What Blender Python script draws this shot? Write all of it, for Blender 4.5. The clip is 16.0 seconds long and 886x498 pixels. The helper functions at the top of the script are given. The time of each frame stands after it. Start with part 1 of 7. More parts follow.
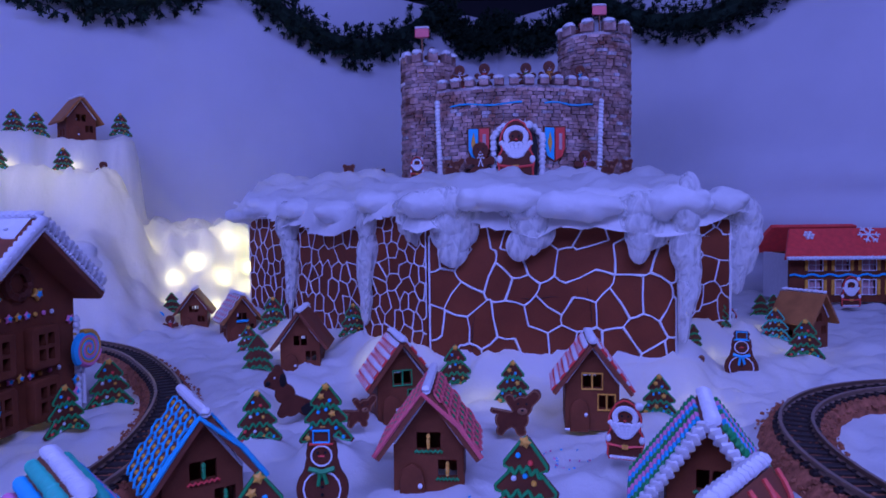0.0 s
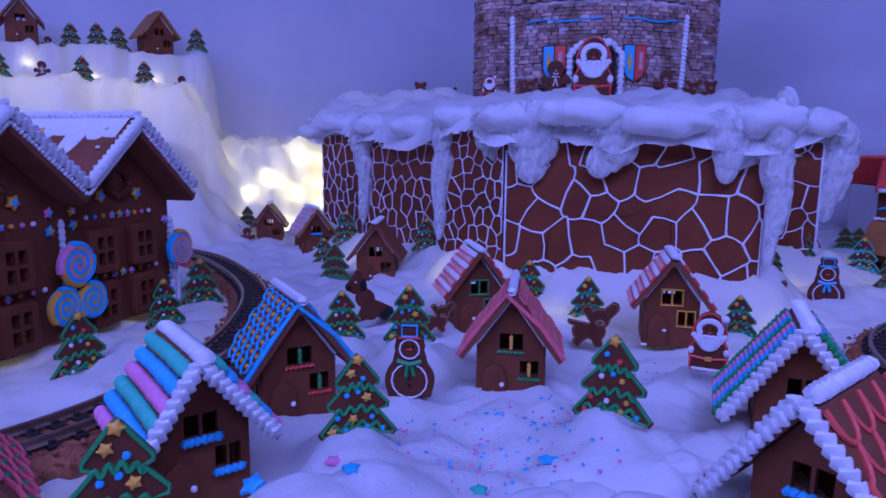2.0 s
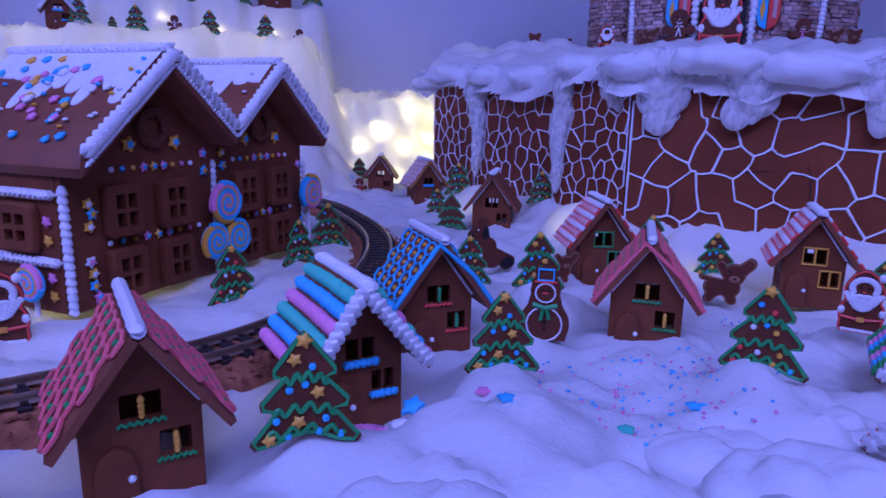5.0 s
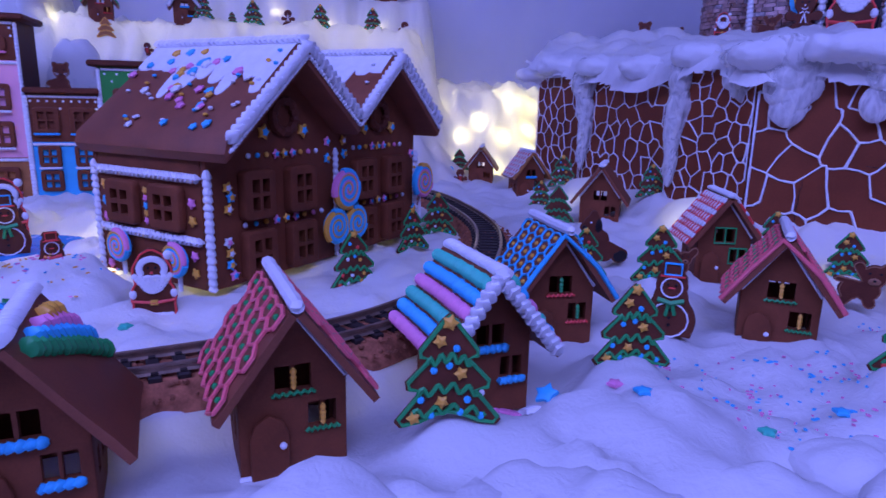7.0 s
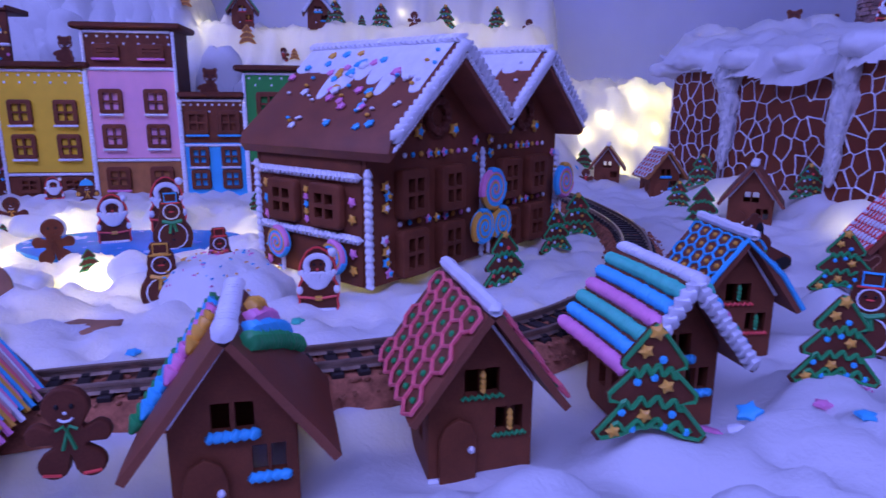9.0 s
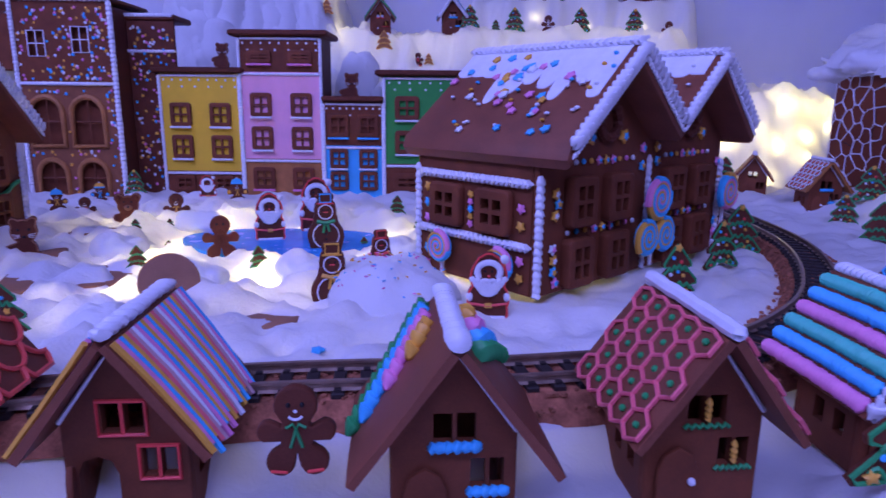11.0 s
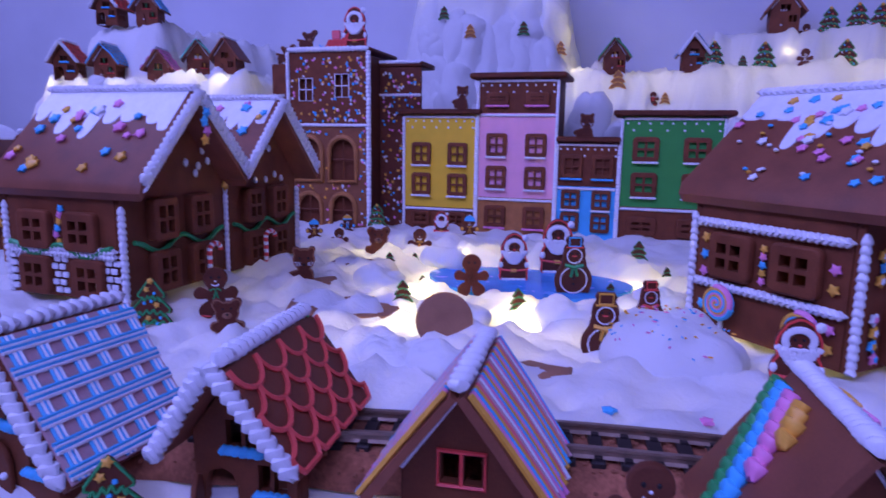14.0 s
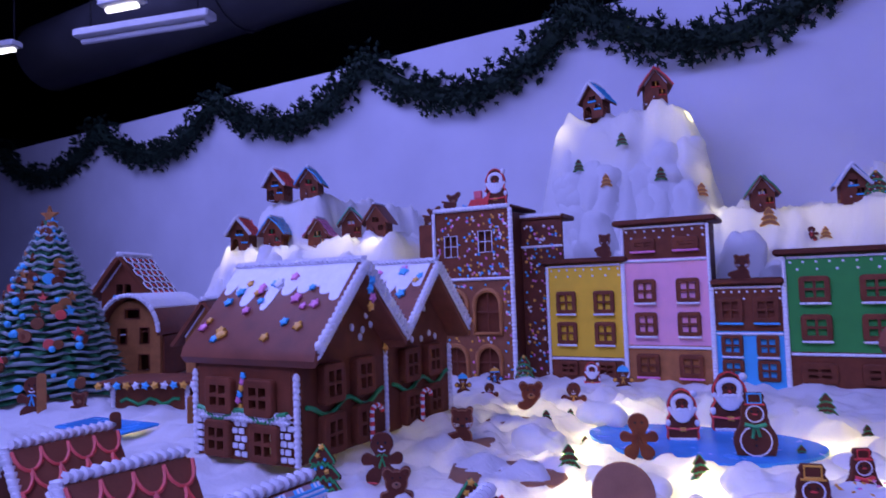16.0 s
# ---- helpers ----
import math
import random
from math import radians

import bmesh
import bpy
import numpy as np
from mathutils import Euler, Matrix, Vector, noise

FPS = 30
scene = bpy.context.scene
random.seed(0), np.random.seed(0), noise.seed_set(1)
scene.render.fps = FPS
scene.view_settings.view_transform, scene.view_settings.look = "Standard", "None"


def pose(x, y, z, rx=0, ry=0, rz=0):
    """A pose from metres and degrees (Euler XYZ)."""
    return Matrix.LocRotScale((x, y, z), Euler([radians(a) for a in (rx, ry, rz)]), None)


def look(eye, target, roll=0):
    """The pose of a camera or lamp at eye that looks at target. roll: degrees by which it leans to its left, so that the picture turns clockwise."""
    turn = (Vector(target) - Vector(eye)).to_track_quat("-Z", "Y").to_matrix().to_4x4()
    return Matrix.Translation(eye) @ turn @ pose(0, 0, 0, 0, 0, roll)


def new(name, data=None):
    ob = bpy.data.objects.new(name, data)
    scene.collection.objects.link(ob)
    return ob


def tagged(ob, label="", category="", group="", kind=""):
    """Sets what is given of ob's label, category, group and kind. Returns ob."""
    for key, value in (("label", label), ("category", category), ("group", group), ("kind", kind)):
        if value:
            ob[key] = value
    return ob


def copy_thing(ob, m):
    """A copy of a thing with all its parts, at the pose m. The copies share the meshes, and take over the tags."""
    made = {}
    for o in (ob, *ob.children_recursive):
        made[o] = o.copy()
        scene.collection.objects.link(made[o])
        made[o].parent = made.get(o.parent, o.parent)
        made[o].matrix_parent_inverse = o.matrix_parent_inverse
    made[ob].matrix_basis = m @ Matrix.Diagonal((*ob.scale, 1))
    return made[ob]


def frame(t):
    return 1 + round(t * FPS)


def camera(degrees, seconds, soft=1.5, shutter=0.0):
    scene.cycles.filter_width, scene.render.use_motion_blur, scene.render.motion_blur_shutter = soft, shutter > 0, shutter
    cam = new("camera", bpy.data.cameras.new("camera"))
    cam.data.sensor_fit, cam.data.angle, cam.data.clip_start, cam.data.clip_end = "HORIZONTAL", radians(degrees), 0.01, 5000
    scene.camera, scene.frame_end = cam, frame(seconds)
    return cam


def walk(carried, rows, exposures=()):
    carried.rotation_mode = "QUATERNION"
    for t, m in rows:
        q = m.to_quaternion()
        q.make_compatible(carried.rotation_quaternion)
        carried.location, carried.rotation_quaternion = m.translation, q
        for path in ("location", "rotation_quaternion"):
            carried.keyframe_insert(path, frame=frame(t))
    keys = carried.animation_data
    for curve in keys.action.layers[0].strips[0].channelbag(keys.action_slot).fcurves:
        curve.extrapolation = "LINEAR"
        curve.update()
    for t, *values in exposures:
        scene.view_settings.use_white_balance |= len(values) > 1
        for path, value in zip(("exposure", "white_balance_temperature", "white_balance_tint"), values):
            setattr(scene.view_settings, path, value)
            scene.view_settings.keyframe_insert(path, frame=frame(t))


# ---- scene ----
cam = camera(69.4, 16.0, 1.5, 0.5)
METRES, EYE, TILT, LEAN, TURN = 0.55, 0.33, -2.5, 0.7, 0.0
ROWS = [
    (0.0, 0.0, 0.0, 0.0, 0.0, 0.0, -0.0),
    (0.5, -0.0146, -0.0016, -0.0265, 1.1, -1.75, -0.07),
    (1.0, -0.0373, -0.0046, -0.0491, 2.38, -3.87, -0.48),
    (1.5, -0.0547, -0.0071, -0.0586, 3.65, -5.06, -0.95),
    (2.0, -0.0743, -0.0088, -0.0696, 5.12, -6.14, -1.54),
    (2.5, -0.0894, -0.0122, -0.074, 6.47, -6.8, -1.87),
    (3.0, -0.1102, -0.0174, -0.0811, 7.89, -7.43, -2.08),
    (3.5, -0.1271, -0.0226, -0.0899, 9.16, -7.99, -2.1),
    (6.0, -0.2311, -0.0649, -0.1212, 16.75, -10.81, -2.55),
    (6.5, -0.252, -0.0744, -0.1236, 18.92, -10.81, -2.61),
    (7.0, -0.2682, -0.0808, -0.1237, 20.84, -10.9, -2.74),
    (7.5, -0.2903, -0.0862, -0.1257, 22.47, -10.94, -2.57),
    (8.0, -0.317, -0.0909, -0.1286, 24.27, -11.02, -2.49),
    (8.5, -0.3637, -0.0998, -0.1357, 26.98, -11.19, -2.26),
    (9.0, -0.4122, -0.1123, -0.1322, 29.69, -11.33, -2.14),
    (11.5, -0.6214, -0.194, -0.1407, 41.57, -11.01, -2.78),
    (12.0, -0.661, -0.2071, -0.1372, 44.84, -10.59, -2.8),
    (12.5, -0.6926, -0.2243, -0.141, 47.35, -10.19, -2.97),
    (13.0, -0.7241, -0.247, -0.1407, 49.99, -10.0, -3.17),
    (13.5, -0.7483, -0.2707, -0.1375, 52.42, -9.73, -3.27),
    (14.0, -0.7773, -0.3029, -0.1306, 55.41, -9.0, -3.29),
    (14.5, -0.8012, -0.3267, -0.121, 58.36, -7.09, -2.33),
    (15.0, -0.8159, -0.3484, -0.1037, 61.62, -3.06, -1.14),
    (15.5, -0.8179, -0.3651, -0.0871, 64.31, 0.68, -0.74),
    (16.0, -0.8173, -0.3819, -0.0777, 66.8, 3.23, -0.54),
]
EXPOSURE = [(0.0, -0.1, 6150, 10), (1.5, 0.0, 6200, 10), (3.5, 0.05, 6350, 10), (7.0, 0.1, 6600, 10), (12.0, 0.14, 7200, 10), (16.0, 0.13, 7350, 10)]
walk(cam, [(t, pose(0, 0, EYE, TILT, LEAN, TURN) @ pose(METRES * x, METRES * y, METRES * z, 90 + pitch, roll, yaw)) for t, x, y, z, yaw, pitch, roll in ROWS], EXPOSURE)

# ---- plan unit: all plan figures below are in units of 0.55 m ----
U = 0.55
rnd = random.Random(7)
from mathutils.geometry import tessellate_polygon


def clamp01(v):
    return 0.0 if v < 0 else 1.0 if v > 1 else v


def smooth01(v):
    v = clamp01(v)
    return v * v * (3 - 2 * v)


class Build:
    """Collects vertices and faces in plan units, with a material slot for each face."""

    def __init__(self):
        self.v, self.f, self.m, self.piped = [], [], [], False

    def add(self, verts, faces, mi=0):
        o = len(self.v)
        self.v.extend(verts)
        self.f.extend([tuple(i + o for i in q) for q in faces])
        self.m.extend([mi] * len(faces))
        return self

    def box(self, x0, x1, y0, y1, z0, z1, mi=0, c=0.0):
        """A box, with its edges chamfered by c."""
        if c <= 0:
            p = [(x, y, z) for z in (z0, z1) for y in (y0, y1) for x in (x0, x1)]
            return self.add(p, [(0, 2, 3, 1), (4, 5, 7, 6), (0, 1, 5, 4), (2, 6, 7, 3), (0, 4, 6, 2), (1, 3, 7, 5)], mi)
        out = [(x0 + c, y0), (x1 - c, y0), (x1, y0 + c), (x1, y1 - c), (x1 - c, y1), (x0 + c, y1), (x0, y1 - c), (x0, y0 + c)]
        mid = ((x0 + x1) / 2, (y0 + y1) / 2)
        ins = [(x + (c if x < mid[0] else -c), y + (c if y < mid[1] else -c)) for x, y in out]
        p = [(x, y, z0) for x, y in ins] + [(x, y, z0 + c) for x, y in out] + [(x, y, z1 - c) for x, y in out] + [(x, y, z1) for x, y in ins]
        f = [tuple(range(7, -1, -1)), tuple(range(24, 32))]
        for k in range(3):
            for i in range(8):
                j = (i + 1) % 8
                f.append((k * 8 + i, k * 8 + j, k * 8 + 8 + j, k * 8 + 8 + i))
        return self.add(p, f, mi)

    def tube(self, pts, r, n=6, closed=False, mi=0, taper=None):
        """A round bead of icing along pts."""
        pts = [Vector(p) for p in pts]
        k = len(pts)
        verts, faces = [], []
        side = None
        for i, p in enumerate(pts):
            a = pts[(i - 1) % k] if closed or i > 0 else p
            b = pts[(i + 1) % k] if closed or i < k - 1 else p
            d = (b - a)
            d = d.normalized() if d.length > 1e-9 else Vector((0, 0, 1))
            if side is None:
                side = d.orthogonal().normalized()
            side = (side - d * side.dot(d))
            side = side.normalized() if side.length > 1e-6 else d.orthogonal().normalized()
            up = d.cross(side)
            rr = r * (taper[i] if taper else 1.0)
            for j in range(n):
                w = 2 * math.pi * j / n
                verts.append(tuple(p + side * (math.cos(w) * rr) + up * (math.sin(w) * rr)))
        for i in range(k if closed else k - 1):
            for j in range(n):
                a, b = i * n + j, i * n + (j + 1) % n
                c, e = ((i + 1) % k) * n + (j + 1) % n, ((i + 1) % k) * n + j
                faces.append((a, b, c, e))
        if not closed:
            faces += [tuple(range(n - 1, -1, -1)), tuple(range((k - 1) * n, k * n))]
        return self.add(verts, faces, mi)

    def blob(self, c, rx, ry=None, rz=None, m=None, mi=0, nu=8, nv=5, wob=0.0):
        """A rounded lump; m turns it."""
        ry, rz = ry or rx, rz or rx
        verts = []
        for i in range(1, nv):
            th = math.pi * i / nv
            for j in range(nu):
                ph = 2 * math.pi * j / nu
                q = Vector((rx * math.sin(th) * math.cos(ph), ry * math.sin(th) * math.sin(ph), rz * math.cos(th)))
                if wob:
                    q *= 1 + wob * noise.noise(q * (2.2 / rx) + Vector(c) * 3)
                verts.append(q)
        verts += [Vector((0, 0, rz)), Vector((0, 0, -rz))]
        if m is not None:
            verts = [m @ q for q in verts]
        verts = [(q.x + c[0], q.y + c[1], q.z + c[2]) for q in verts]
        faces = []
        for i in range(nv - 2):
            for j in range(nu):
                a, b = i * nu + j, i * nu + (j + 1) % nu
                faces.append((a, a + nu, b + nu, b))
        t, b0 = len(verts) - 2, len(verts) - 1
        for j in range(nu):
            faces.append((t, j, (j + 1) % nu))
            faces.append((b0, (nv - 2) * nu + (j + 1) % nu, (nv - 2) * nu + j))
        return self.add(verts, faces, mi)

    def plate(self, outline, y0, y1, holes=(), c=0.0, mi=0, m=None):
        """A slab: an outline in x and z (anticlockwise seen from -y), from y0 (front) to y1 (back), with holes; c rounds its rim."""
        def shrink(loop, d):
            out = []
            k = len(loop)
            for i in range(k):
                a, b, e = Vector(loop[i - 1]), Vector(loop[i]), Vector(loop[(i + 1) % k])
                n1 = (b - a).normalized() if (b - a).length > 1e-9 else Vector((1, 0))
                n2 = (e - b).normalized() if (e - b).length > 1e-9 else Vector((1, 0))
                n1, n2 = Vector((-n1.y, n1.x)), Vector((-n2.y, n2.x))
                w = n1 + n2
                w = w / max(0.35, w.length_squared / 2) if w.length > 1e-6 else n1
                out.append(tuple(b + w * d))
            return out
        loops = [list(outline)] + [list(h) for h in holes]
        if c > 0:
            rings = [(shrink(outline, c), y0), (shrink(outline, c * 0.3), y0 + c * 0.3), (outline, y0 + c), (outline, y1 - c), (shrink(outline, c * 0.3), y1 - c * 0.3), (shrink(outline, c), y1)]
        else:
            rings = [(outline, y0), (outline, y1)]
        cap = [rings[0][0]] + loops[1:]
        flat = [p for lp in cap for p in lp]
        tris = tessellate_polygon([[Vector((p[0], p[1], 0)) for p in lp] for lp in cap])
        verts = [(p[0], y0, p[1]) for p in flat] + [(p[0], y1, p[1]) for lp in [rings[-1][0]] + loops[1:] for p in lp]
        k = len(flat)
        faces = []
        for a, b, e in tris:
            A, B, E = flat[a], flat[b], flat[e]
            if (B[0] - A[0]) * (E[1] - A[1]) - (B[1] - A[1]) * (E[0] - A[0]) < 0:
                a, b, e = a, e, b
            faces += [(a, b, e), (a + k, e + k, b + k)]
        base = len(verts)
        for r, (lp, y) in enumerate(rings):
            verts += [(p[0], y, p[1]) for p in lp]
        n = len(outline)
        for r in range(len(rings) - 1):
            for i in range(n):
                j = (i + 1) % n
                a, b = base + r * n + i, base + r * n + j
                faces.append((a, a + n, b + n, b))
        at = n
        for h in loops[1:]:
            q = len(h)
            for i in range(q):
                j = (i + 1) % q
                faces.append((at + i, at + j, at + j + k, at + i + k))
            at += q
        if m is not None:
            verts = [tuple(m @ Vector(p)) for p in verts]
        return self.add(verts, faces, mi)

    def obj(self, name, mats, parent=None, label="", smooth=True, auto=40):
        me = bpy.data.meshes.new(name)
        me.from_pydata([(a * U, b * U, c * U) for a, b, c in self.v], [], self.f)
        for mt in (mats if isinstance(mats, (list, tuple)) else [mats]):
            me.materials.append(mt)
        if len(me.materials) > 1:
            me.polygons.foreach_set("material_index", self.m)
        me.update()
        if smooth:
            me.shade_smooth()
            if auto:
                me.set_sharp_from_angle(angle=radians(58 if self.piped else auto))
        ob = new(name, me)
        if parent is not None:
            ob.parent = parent
        if label:
            ob["label"] = label
        return ob


def thing(name, label, category, x=0, y=0, z=0, yaw=0, group="", kind="", rx=0, ry=0):
    """An empty at a thing's base, in plan units."""
    ob = new(name)
    ob.empty_display_size = 0.02
    ob.matrix_basis = at(x, y, z, yaw, rx, ry)
    return tagged(ob, label, category, group, kind)


def at(x, y, z, yaw=0, rx=0, ry=0):
    return pose(x * U, y * U, z * U, rx, ry, yaw)


def rounded(x0, x1, z0, z1, r, n=4):
    """A rectangle's outline with rounded corners, anticlockwise."""
    out = []
    for cx, cz, a0 in ((x1 - r, z0 + r, -90), (x1 - r, z1 - r, 0), (x0 + r, z1 - r, 90), (x0 + r, z0 + r, 180)):
        for i in range(n + 1):
            a = radians(a0 + 90 * i / n)
            out.append((cx + r * math.cos(a), cz + r * math.sin(a)))
    return out


def rect(x0, x1, z0, z1):
    return [(x0, z0), (x1, z0), (x1, z1), (x0, z1)]


def lerp(a, b, t):
    return a + (b - a) * t


def rope(b, pts, w, h, step, normal=(0, 0, 1), mi=0, n=8, depth=0.3, skew=0.35):
    """Piped shell icing along pts: one bead string with a swelling every step; w and h are its half width and half height."""
    b.piped = True
    pts = [Vector(p) for p in pts]
    nrm = Vector(normal)
    lens = [0.0]
    for p, q in zip(pts, pts[1:]):
        lens.append(lens[-1] + (q - p).length)
    L = lens[-1]
    k = max(2, round(L / step))
    m = k * 4
    verts, faces = [], []
    for i in range(m + 1):
        g = min(L * i / m, L - 1e-6)
        j = max(jj for jj in range(len(pts) - 1) if lens[jj] <= g)
        f = (g - lens[j]) / (lens[j + 1] - lens[j])
        c, d = pts[j].lerp(pts[j + 1], f), (pts[j + 1] - pts[j]).normalized()
        side = d.cross(nrm).normalized()
        up = side.cross(d)
        ph = (i % 4) / 4
        s = 1 - depth + depth * (1.15, 1.0, 0.55, 0.0)[i % 4] + 0.16 * noise.noise(Vector((i * 0.33, c.x * 21, c.y * 17)))
        if i in (0, m):
            s *= 0.35
        for t in range(n):
            a = 2 * math.pi * t / n
            q = c + side * (math.cos(a) * w * s) + up * (math.sin(a) * h * s) + d * (skew * step * (abs(math.cos(a)) - 0.5))
            verts.append(tuple(q))
    for i in range(m):
        for t in range(n):
            a, e = i * n + t, i * n + (t + 1) % n
            faces.append((a, e, e + n, a + n))
    faces += [tuple(range(n - 1, -1, -1)), tuple(range(m * n, m * n + n))]
    return b.add(verts, faces, mi)


def bead_line(b, p, q, r, step=None, mi=0, normal=None):
    """A straight row of piped shells from p to q."""
    d = Vector(q) - Vector(p)
    return rope(b, [p, q], r, r, step or r * 1.4, normal or ((0, -1, 0) if abs(d.normalized().y) < 0.8 else (0, 0, 1)), mi, 7)


def catmull(pts, n=6, closed=False):
    """A smooth line through pts."""
    pts = [Vector(p) for p in pts]
    k = len(pts)
    out = []
    for i in range(k if closed else k - 1):
        p0 = pts[(i - 1) % k] if closed or i > 0 else pts[0]
        p1, p2 = pts[i], pts[(i + 1) % k]
        p3 = pts[(i + 2) % k] if closed or i < k - 2 else pts[-1]
        for j in range(n):
            t = j / n
            out.append(0.5 * ((2 * p1) + (p2 - p0) * t + (2 * p0 - 5 * p1 + 4 * p2 - p3) * t * t + (3 * p1 - p0 - 3 * p2 + p3) * t ** 3))
    if not closed:
        out.append(pts[-1])
    return out

# ---- light ----
world = bpy.data.worlds.new("hall")
scene.world = world
world.use_nodes = True
world.node_tree.nodes["Background"].inputs["Color"].default_value = (0.36, 0.36, 1.0, 1)
world.node_tree.nodes["Background"].inputs["Strength"].default_value = 0.02


def area_lamp(name, eye, target, w, h, power, colour):
    d = bpy.data.lights.new(name, "AREA")
    d.shape, d.size, d.size_y, d.energy, d.color = "RECTANGLE", w * U, h * U, power, colour
    ob = new(name, d)
    ob.matrix_basis = look([c * U for c in eye], [c * U for c in target])
    return ob


def glow_lamp(x, y, z, power, r=0.03):
    d = bpy.data.lights.new("fairy_light", "POINT")
    d.energy, d.color, d.shadow_soft_size = power * 0.72, (1.0, 0.87, 0.36), r * U
    ob = new("fairy_light", d)
    ob.location = (x * U, y * U, z * U)
    return ob


BLUE = (0.232, 0.265, 1.0)
area_lamp("wash_lamp", (-0.8, -2.6, 4.2), (-1.0, 2.6, 0.3), 6.0, 2.4, 106, BLUE)
area_lamp("wash_lamp", (-5.8, -2.5, 4.3), (-5.6, 1.2, 0.3), 4.4, 2.0, 66, BLUE)
area_lamp("wash_lamp", (2.0, -0.4, 4.3), (-0.3, 4.8, 1.2), 3.0, 2.0, 50, BLUE)

# ---- materials ----


def material(name, colour, rough=0.6, spread=0.12, scale=40, bump=0.2, fine=400, spec=0.3, second=None, stain=0.0, metal=0.0, coat=0.0, rand=0.0, dist=0.001):
    m = bpy.data.materials.new(name)
    m.use_nodes = True
    nt = m.node_tree
    N, Lk = nt.nodes, nt.links
    bs = N["Principled BSDF"]
    tc = N.new("ShaderNodeTexCoord")
    n1 = N.new("ShaderNodeTexNoise")
    n1.inputs["Scale"].default_value, n1.inputs["Detail"].default_value = scale, 5
    n2 = N.new("ShaderNodeTexNoise")
    n2.inputs["Scale"].default_value, n2.inputs["Detail"].default_value = fine, 3
    Lk.new(tc.outputs["Object"], n1.inputs["Vector"])
    Lk.new(tc.outputs["Object"], n2.inputs["Vector"])
    ramp = N.new("ShaderNodeValToRGB")
    lo = tuple(c * (1 - spread) for c in colour)
    hi = tuple(min(1, c * (1 + spread)) for c in (second or colour))
    ramp.color_ramp.elements[0].position, ramp.color_ramp.elements[1].position = 0.32, 0.68
    ramp.color_ramp.elements[0].color, ramp.color_ramp.elements[1].color = (*lo, 1), (*hi, 1)
    mix = N.new("ShaderNodeMath")
    mix.operation = "MULTIPLY_ADD"
    Lk.new(n2.outputs["Fac"], mix.inputs[0])
    mix.inputs[1].default_value = 0.35
    sub = N.new("ShaderNodeMath")
    sub.operation = "MULTIPLY_ADD"
    Lk.new(n1.outputs["Fac"], sub.inputs[0])
    sub.inputs[1].default_value, sub.inputs[2].default_value = 0.85, -0.1
    Lk.new(sub.outputs[0], mix.inputs[2])
    Lk.new(mix.outputs[0], ramp.inputs["Fac"])
    col = ramp.outputs["Color"]
    if rand:
        oi = N.new("ShaderNodeObjectInfo")
        hs = N.new("ShaderNodeHueSaturation")
        mr = N.new("ShaderNodeMapRange")
        mr.inputs["To Min"].default_value, mr.inputs["To Max"].default_value = 1 - rand, 1 + rand
        Lk.new(oi.outputs["Random"], mr.inputs["Value"])
        Lk.new(mr.outputs["Result"], hs.inputs["Value"])
        Lk.new(col, hs.inputs["Color"])
        col = hs.outputs["Color"]
    Lk.new(col, bs.inputs["Base Color"])
    rr = N.new("ShaderNodeMapRange")
    rr.inputs["To Min"].default_value, rr.inputs["To Max"].default_value = max(0.05, rough - 0.12), min(1, rough + 0.12)
    Lk.new(n1.outputs["Fac"], rr.inputs["Value"])
    Lk.new(rr.outputs["Result"], bs.inputs["Roughness"])
    bs.inputs["Specular IOR Level"].default_value = spec
    bs.inputs["Metallic"].default_value = metal
    bs.inputs["Coat Weight"].default_value = coat
    bp = N.new("ShaderNodeBump")
    bp.inputs["Strength"].default_value, bp.inputs["Distance"].default_value = bump, dist
    Lk.new(mix.outputs[0], bp.inputs["Height"])
    Lk.new(bp.outputs["Normal"], bs.inputs["Normal"])
    return m


